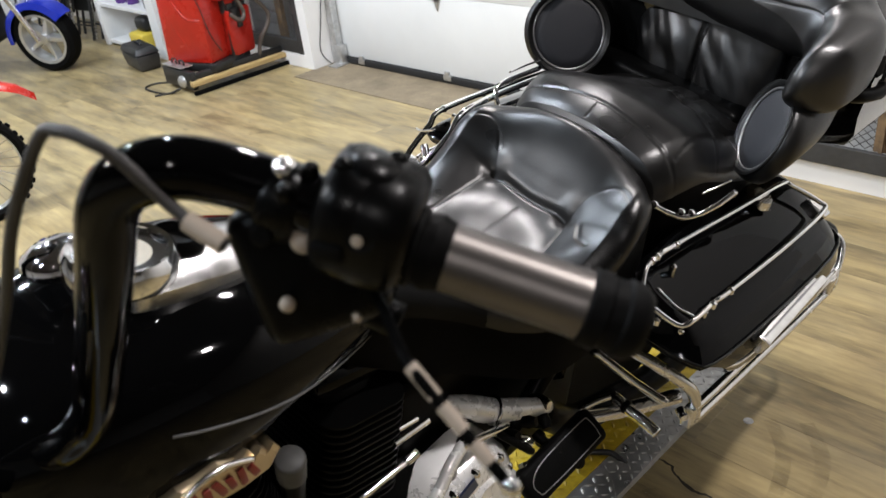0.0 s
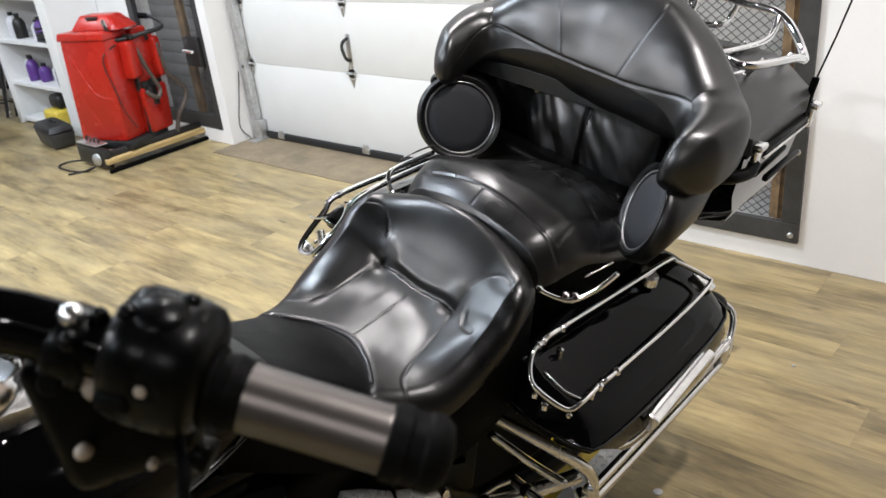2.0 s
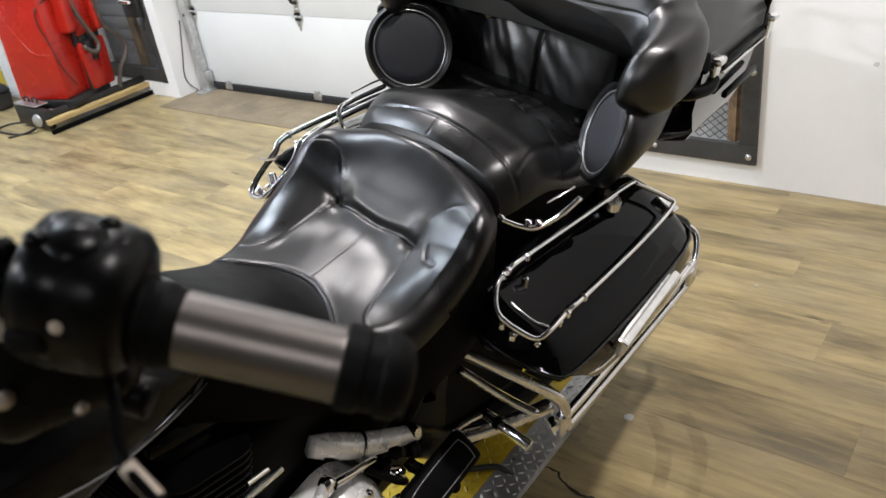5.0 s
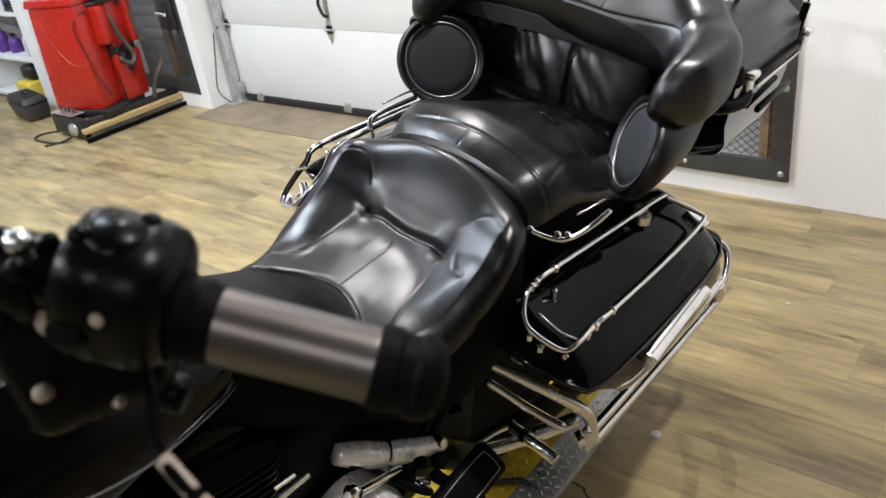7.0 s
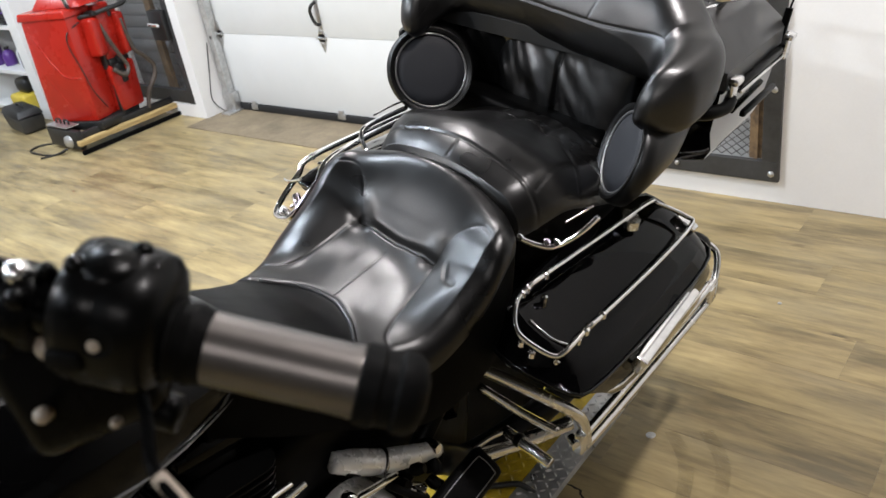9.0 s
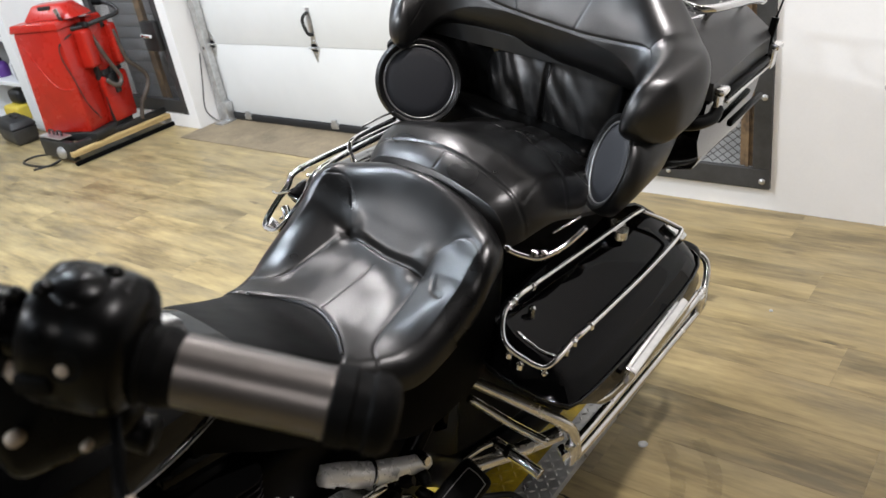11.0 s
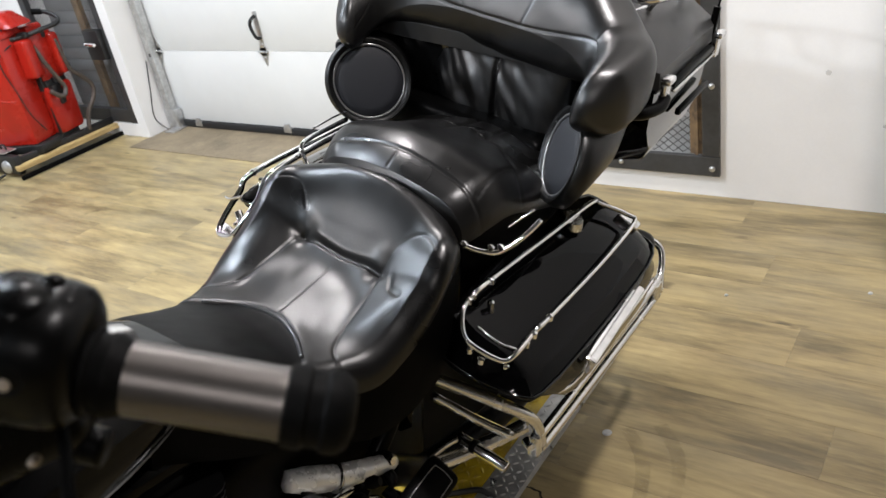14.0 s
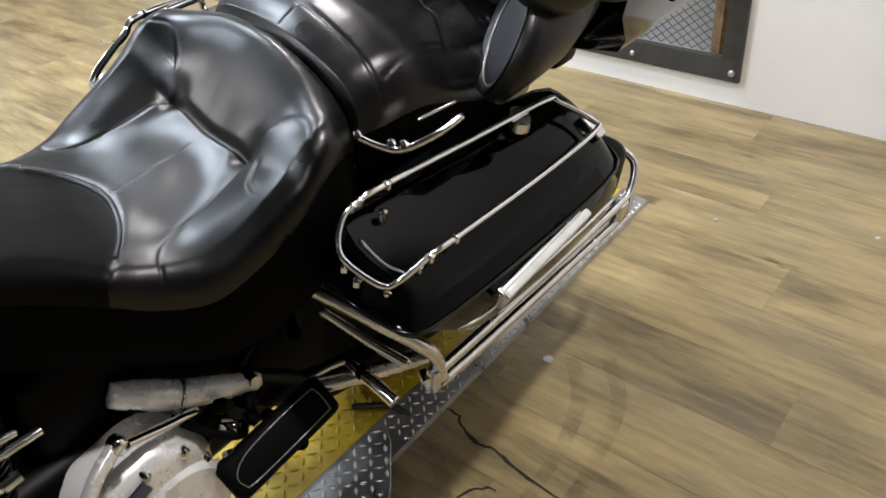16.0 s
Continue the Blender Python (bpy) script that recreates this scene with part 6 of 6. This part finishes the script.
for z in (0.03, 0.30, 0.60, 0.90, 1.20, 1.50):
    part("shelf_board", gbox((SX0 + SX1) / 2 - 0.0175, (SY0 + SY1) / 2 + 0.006, z, SX1 - SX0 - 0.087, SY1 - SY0 - 0.02, 0.025, 0.002), SHELFWHITE, shelf, smooth=0)
part("back_board", gbox((SX0 + SX1) / 2 - 0.0175, SY1 - 0.004, 0.9, SX1 - SX0 - 0.088, 0.006, 1.78), SHELFWHITE, shelf, smooth=0)


def bottle(x, y, z, r, h, mat, label, cap=None):
    b = thing("bottle", label, "bottle", pose(x, y, z))
    part("bottle_body", lathe([(r * 0.9, 0), (r, h * 0.05), (r, h * 0.62), (r * 0.7, h * 0.78), (r * 0.35, h * 0.84), (r * 0.35, h * 0.9)], 18), mat, b, smooth=50)
    part("bottle_cap", lathe([(r * 0.42, h * 0.88), (r * 0.42, h), (r * 0.3, h * 1.01)], 14), cap or BLACKPLASTIC, b, smooth=50)


for z in (0.3125, 0.6125, 0.9125):
    for k in range(5):
        mt = (PURPLE, PALEBOTTLE, BLACKPLASTIC, PALEBOTTLE, PURPLE)[(k + int(z * 10)) % 5]
        bottle(-5.58 + k * 0.15 + 0.01 * math.sin(9 * z + k), 3.02 + 0.03 * math.sin(k * 2.3 + z * 5), z, 0.042, 0.15 + 0.03 * math.sin(k * 1.9 + z), mt,
               {PURPLE: "purple plastic bottle on the white shelf", PALEBOTTLE: "pale plastic bottle on the white shelf", BLACKPLASTIC: "black bottle on the white shelf"}[mt])
junk = thing("cable_bundle", "tangled dark bundle of cables and purple ties on the shelf", "cable bundle", pose(-5.02, 2.98, 0.6125))
for k in range(7):
    part("coil", tube([(0.07 * math.cos(t + k) * (1 - 0.08 * k), 0.05 * math.sin(t + k), 0.012 + 0.012 * k + 0.006 * math.sin(3 * t)) for t in (2 * math.pi * i / 8 for i in range(8))], 0.008, 6, 3, True), PURPLE if k == 5 else BLACKPLASTIC, junk, smooth=180)
yb = thing("yellow_power_tool", "yellow and black power tool case on the bottom shelf", "tool", pose(-5.10, 2.95, 0.0425))
part("tool_case", gbox(0, 0, 0.055, 0.20, 0.15, 0.11, 0.02, 3), YELLOWPLASTIC, yb, "yellow plastic case")
part("tool_top", gbox(0.01, 0.03, 0.16, 0.15, 0.12, 0.10, 0.03, 3), BLACKPLASTIC, yb)
part("tool_slot", gbox(0.0, -0.073, 0.05, 0.10, 0.008, 0.018, 0.003), BLACKPLASTIC, yb)
tb = thing("tool_case", "dark grey plastic carrying case on the floor beside the shelf", "tool case", pose(-4.76, 2.74, 0, 0, 0, -8) @ Matrix.Diagonal((0.85, 0.85, 0.72, 1)))
part("case_body", wedge([(-0.17, -0.08), (0.17, -0.08), (0.17, 0.08), (-0.17, 0.08)], [(-0.20, -0.10), (0.20, -0.10), (0.20, 0.09), (-0.20, 0.09)], 0.0, 0.15, 0.02), STEEL, tb, "grey case body", 40)
part("case_lid", wedge([(-0.205, -0.105), (0.205, -0.105), (0.205, 0.095), (-0.205, 0.095)], [(-0.17, -0.08), (0.17, -0.08), (0.17, 0.07), (-0.17, 0.07)], 0.152, 0.215, 0.015), BLACKPLASTIC, tb, "dark case lid", 40)
part("case_handle", tube([(-0.06, 0, 0.21), (-0.05, 0, 0.235), (0.05, 0, 0.235), (0.06, 0, 0.21)], 0.010, 8), BLACKPLASTIC, tb, smooth=180)


# ---- blue motorcycle at the back ----
blue = thing("parked_motorcycle", "parked cruiser motorcycle with blue fender and cast alloy wheel", "motorcycle", pose(-5.35, 2.40, 0, 0, 6, -58))
RB = 0.235


def hoop(profile, n):
    """A closed profile swept round the z axis."""
    k = len(profile)
    V = [(r * math.cos(2 * math.pi * i / n), r * math.sin(2 * math.pi * i / n), z) for i in range(n) for r, z in profile]
    F = [[i * k + j, ((i + 1) % n) * k + j, ((i + 1) % n) * k + (j + 1) % k, i * k + (j + 1) % k] for i in range(n) for j in range(k)]
    return V, F


def cast_wheel(parent, y, r, wide, five=True):
    m = Matrix.Translation((0, y, r)) @ pose(0, 0, 0, 0, 90, 0)
    wh = part("wheel", xf(hoop([(r * 0.72, -wide * 0.42), (r * 0.86, -wide * 0.5), (r * 0.965, -wide * 0.36), (r, 0), (r * 0.965, wide * 0.36), (r * 0.86, wide * 0.5), (r * 0.72, wide * 0.42)], 48), m), RUBBER, parent, "black tyre", 40)
    part("rim", xf(hoop([(r * 0.735, -wide * 0.44), (r * 0.66, -wide * 0.40), (r * 0.64, wide * 0.0), (r * 0.66, wide * 0.40), (r * 0.735, wide * 0.44)], 48), m), ALLOY, wh, "bright alloy rim", 50)
    for k in range(5):
        part("spoke", xf(wedge([(0.02, -0.028), (r * 0.68, -0.016), (r * 0.68, 0.016), (0.02, 0.028)], [(0.02, -0.02), (r * 0.68, -0.010), (r * 0.68, 0.010), (0.02, 0.02)], -0.03, 0.03, 0.005), m @ pose(0, 0, 0, 0, 0, 72 * k + 10)), ALLOY, wh, smooth=40)
    part("hub", xf(lathe([(0.035, -0.05), (0.04, 0), (0.035, 0.05)], 20), m), ALLOY, wh, smooth=50)


cast_wheel(blue, 0.0, RB, 0.12)
cast_wheel(blue, -1.25, RB, 0.14)
def mudguard(y, r, a0, a1, hw):
    out = []
    for i in range(13):
        a = radians(a0 + (a1 - a0) * i / 12)
        c, d = math.cos(a), math.sin(a)
        out.append([(-hw, y + (r - 0.045) * c, RB + (r - 0.045) * d), (-hw * 0.85, y + r * c, RB + r * d), (0, y + (r + 0.012) * c, RB + (r + 0.012) * d), (hw * 0.85, y + r * c, RB + r * d), (hw, y + (r - 0.045) * c, RB + (r - 0.045) * d), (0, y + (r + 0.004) * c, RB + (r + 0.004) * d)])
    return loft(out)
part("front_fender", mudguard(0.0, RB + 0.025, 35, 185, 0.075), BLUE, blue, "blue painted front fender", 60)
part("rear_fender", mudguard(-1.25, RB + 0.03, -10, 160, 0.09), BLUE, blue, "blue painted rear fender", 60)
for s in (-1, 1):
    part("fork_leg", tube([(s * 0.085, 0.0, RB), (s * 0.085, -0.10, 0.50), (s * 0.085, -0.20, 0.78)], 0.02, 12, 2), CHROME_DULL, blue, "chrome fork leg", 60)
part("fuel_tank", gbox(0, -0.48, 0.62, 0.24, 0.42, 0.18, 0.07, 4), BLUE, blue, "blue fuel tank", 40)
part("engine", join(gbox(0, -0.52, 0.36, 0.26, 0.36, 0.28, 0.05, 3), gbox(0, -0.40, 0.48, 0.2, 0.12, 0.2, 0.02), gbox(0, -0.64, 0.48, 0.2, 0.12, 0.2, 0.02)), BLACKPLASTIC, blue, smooth=40)
for k in range(6):
    part("engine_fin", gbox(0, -0.52, 0.40 + 0.022 * k, 0.28, 0.30, 0.007, 0.002, 1), CHROME_DULL, blue)
part("engine_cover", xf(lathe([(0.09, 0), (0.092, 0.012), (0.07, 0.03), (0.0, 0.034)], 24), toward((0.13, -0.48, 0.32), (1, 0, 0))), CHROME, blue, smooth=50)
part("engine_cover", xf(lathe([(0.07, 0), (0.072, 0.012), (0.05, 0.03), (0.0, 0.034)], 24), toward((0.13, -0.68, 0.32), (1, 0, 0))), CHROME, blue, smooth=50)
part("exhaust", tube([(0.13, -0.36, 0.45), (0.17, -0.30, 0.30), (0.18, -0.45, 0.17), (0.18, -0.9, 0.16), (0.18, -1.35, 0.18)], 0.03, 12), CHROME, blue, smooth=180)
part("saddle", gbox(0, -0.88, 0.58, 0.24, 0.45, 0.10, 0.04, 3), LEATHER, blue, smooth=40)
part("handlebar", tube([(-0.36, -0.42, 0.86), (-0.2, -0.28, 0.90), (0, -0.22, 0.84), (0.2, -0.28, 0.90), (0.36, -0.42, 0.86)], 0.014, 10), CHROME, blue, smooth=180)
part("headlight", xf(lathe([(0.03, -0.08), (0.075, -0.03), (0.08, 0.02), (0.0, 0.03)], 24), toward((0, -0.12, 0.72), (0, 1, 0))), CHROME, blue, smooth=50)

# ---- dirt bike, mostly out of view ----
dirt = thing("dirt_bike", "dirt bike with red front fender and knobbly tyre", "motorcycle", pose(-3.09, 1.19, 0, 0, -4, -16))
RD = 0.235
dm = Matrix.Translation((0, 0, RD)) @ pose(0, 0, 0, 0, 90, 0)
dw = part("wheel", xf(hoop([(RD * 0.83, -0.028), (RD * 0.90, -0.038), (RD * 0.97, -0.03), (RD * 0.985, 0), (RD * 0.97, 0.03), (RD * 0.90, 0.038), (RD * 0.83, 0.028)], 56), dm), RUBBER, dirt, "black knobbly tyre", 40)
for k in range(40):
    part("tyre_knob", xf(gbox(RD * 0.985, 0, (0.018 if k % 2 else -0.018), 0.016, 0.022, 0.022, 0.003, 1), dm @ pose(0, 0, 0, 0, 0, 9 * k)), RUBBER, dw)
part("rim", xf(hoop([(RD * 0.84, -0.022), (RD * 0.80, -0.01), (RD * 0.80, 0.01), (RD * 0.84, 0.022)], 56), dm), GALV, dw, smooth=50)
for k in range(28):
    a = 2 * math.pi * k / 28
    part("spoke", xf(tube([(0.03 * math.cos(a + 0.6), 0.03 * math.sin(a + 0.6), 0.02 * (-1) ** k), (RD * 0.81 * math.cos(a), RD * 0.81 * math.sin(a), 0)], 0.0022, 5, 1), dm), CHROME_DULL, dw, smooth=60)
part("hub", xf(lathe([(0.03, -0.04), (0.022, 0), (0.03, 0.04)], 18), dm), GALV, dw, smooth=50)
fr = []
for i in range(13):
    y = 0.33 - 0.67 * i / 12
    hw = 0.055 + 0.02 * math.sin(i / 12 * math.pi) - (0.045 if i == 0 else 0.0)
    w = 0.53 + 0.05 * math.sin((i - 1) / 12 * math.pi) - 0.05 * (i == 0) - 0.012 * (i == 1)
    fr.append([(-hw, y, w - 0.02), (-hw * 0.6, y, w + 0.006), (0, y, w + 0.012), (hw * 0.6, y, w + 0.006), (hw, y, w - 0.02), (0, y, w - 0.004)])
part("front_fender", loft(fr), RED, dirt, "bright red plastic front fender", 60)
for s in (-1, 1):
    part("fork_leg", tube([(s * 0.09, 0, RD), (s * 0.09, -0.12, 0.68), (s * 0.09, -0.22, 1.0)], 0.022, 12, 2), BLACKPLASTIC, dirt, "black fork leg", 60)
part("frame", join(tube([(0, -0.22, 0.95), (0.05, -0.35, 0.6), (0.06, -0.5, 0.3), (0.06, -0.9, 0.3), (0.05, -1.1, 0.6), (0, -1.3, 0.85)], 0.02, 10), tube([(0, -0.22, 0.95), (0, -0.7, 0.85), (0, -1.3, 0.85)], 0.02, 10)), BLACKPLASTIC, dirt, smooth=180)
part("engine", gbox(0, -0.68, 0.42, 0.22, 0.34, 0.30, 0.05, 3), GALV, dirt, smooth=40)
part("tank_and_seat", join(gbox(0, -0.52, 0.88, 0.2, 0.36, 0.16, 0.06, 3), gbox(0, -0.98, 0.90, 0.16, 0.6, 0.07, 0.03, 3)), RED, dirt, smooth=40)
part("handlebar", tube([(-0.38, -0.32, 1.10), (-0.2, -0.24, 1.12), (0, -0.22, 1.06), (0.2, -0.24, 1.12), (0.38, -0.32, 1.10)], 0.012, 10), BLACKPLASTIC, dirt, smooth=180)
rm = Matrix.Translation((0, -1.42, RD)) @ pose(0, 0, 0, 0, 90, 0)
rw = part("wheel", xf(hoop([(RD * 0.80, -0.04), (RD * 0.88, -0.055), (RD * 0.97, -0.04), (RD * 0.985, 0), (RD * 0.97, 0.04), (RD * 0.88, 0.055), (RD * 0.80, 0.04)], 48), rm), RUBBER, dirt, "black rear tyre", 40)
part("rim", xf(hoop([(RD * 0.81, -0.03), (RD * 0.77, 0), (RD * 0.81, 0.03)], 48), rm), GALV, rw, smooth=50)
part("hub", xf(lathe([(0.05, -0.05), (0.05, 0.05)], 18), rm), GALV, rw, smooth=50)
for k in range(14):
    a = 2 * math.pi * k / 14
    part("spoke", xf(tube([(0.04 * math.cos(a + 0.5), 0.04 * math.sin(a + 0.5), 0.02 * (-1) ** k), (RD * 0.78 * math.cos(a), RD * 0.78 * math.sin(a), 0)], 0.0025, 5, 1), rm), CHROME_DULL, rw, smooth=60)

# ---- folded chairs stacked by the shelf ----
chair = thing("folding_chair", "black folding chair leaning folded against the wall", "chair", pose(-6.05, 2.93, 0, -12, 0, 4), "folded chairs")
for s in (-1, 1):
    part("chair_leg", tube([(s * 0.19, 0.0, 0.012), (s * 0.19, 0.0, 0.80)], 0.011, 8, 1), BLACKPLASTIC, chair, smooth=60)
    part("chair_leg", tube([(s * 0.165, 0.035, 0.02), (s * 0.165, 0.03, 0.62)], 0.011, 8, 1), CHROME_DULL if s > 0 else BLACKPLASTIC, chair, smooth=60)
part("chair_seat", gbox(0, 0.05, 0.40, 0.34, 0.025, 0.36, 0.01), BLACKPLASTIC, chair)
part("chair_back", gbox(0, 0.0, 0.70, 0.36, 0.02, 0.16, 0.008), BLACKPLASTIC, chair)
part("chair_rung", tube([(-0.19, 0, 0.12), (0.19, 0, 0.12)], 0.008, 8, 1), BLACKPLASTIC, chair, smooth=60)
for k in range(1, 5):
    copy_thing(chair, pose(-6.05 + 0.07 * (k % 2) - 0.10 * k, 2.93 - 0.07 * k, 0, -12 + 1.5 * k, 0, 4 + 5 * math.sin(k * 2.1)))
bag = thing("green_bag", "small green plastic bag on the stacked chairs", "bag", pose(-5.95, 2.70, 0))
part("bag_body", xf(gbox(0, 0, 0.62, 0.18, 0.10, 0.16, 0.05, 3), pose(0, 0, 0)), GREEN, bag, smooth=60)
part("bag_stand", tube([(0, 0, 0.0), (0, 0, 0.56)], 0.012, 8, 1), BLACKPLASTIC, bag, smooth=60)

# ---- floor planks, last ----
PW, PL = 0.18, 1.22


def plank_geo(x0, x1, y0, y1):
    c, t = 0.0004, 0.0003
    V = [(x0, y0, -0.004), (x1, y0, -0.004), (x1, y1, -0.004), (x0, y1, -0.004), (x0, y0, -t), (x1, y0, -t), (x1, y1, -t), (x0, y1, -t),
         (x0 + c, y0 + c, 0), (x1 - c, y0 + c, 0), (x1 - c, y1 - c, 0), (x0 + c, y1 - c, 0)]
    F = [[0, 1, 5, 4], [1, 2, 6, 5], [2, 3, 7, 6], [3, 0, 4, 7], [4, 5, 9, 8], [5, 6, 10, 9], [6, 7, 11, 10], [7, 4, 8, 11], [8, 9, 10, 11]]
    return V, F


full = bpy.data.meshes.new("plank")
g = plank_geo(-PL / 2 + 0.0001, PL / 2 - 0.0001, -PW / 2 + 0.0001, PW / 2 - 0.0001)
full.from_pydata(g[0], [], g[1])
full.materials.append(PLANK)
rest = []
rows = int(math.ceil((BACK - Y_F) / PW))
for i in range(rows):
    y1 = BACK - 0.0001 - i * PW
    y0 = max(Y_F, y1 - PW)
    x = X_L - ((i * 0.437) % 1.0) * PL
    while x < X_R:
        a, b = max(X_L, x), min(X_R, x + PL)
        whole = b - a > PL - 0.01 and y1 - y0 > PW - 0.001
        if b - a > 0.02:
            if whole and -5.4 < x < 1.9 and y0 > -0.9:
                share("plank", full, floor, Matrix.Translation(((a + b) / 2, (y0 + y1) / 2, 0)))
            else:
                rest.append(plank_geo(a + 0.0001, b - 0.0001, y0 + 0.0001, y1 - 0.0001))
        x += PL
tagged(part("plank_rest", join(*rest), PLANK_REST, floor, smooth=0), kind="stuff")
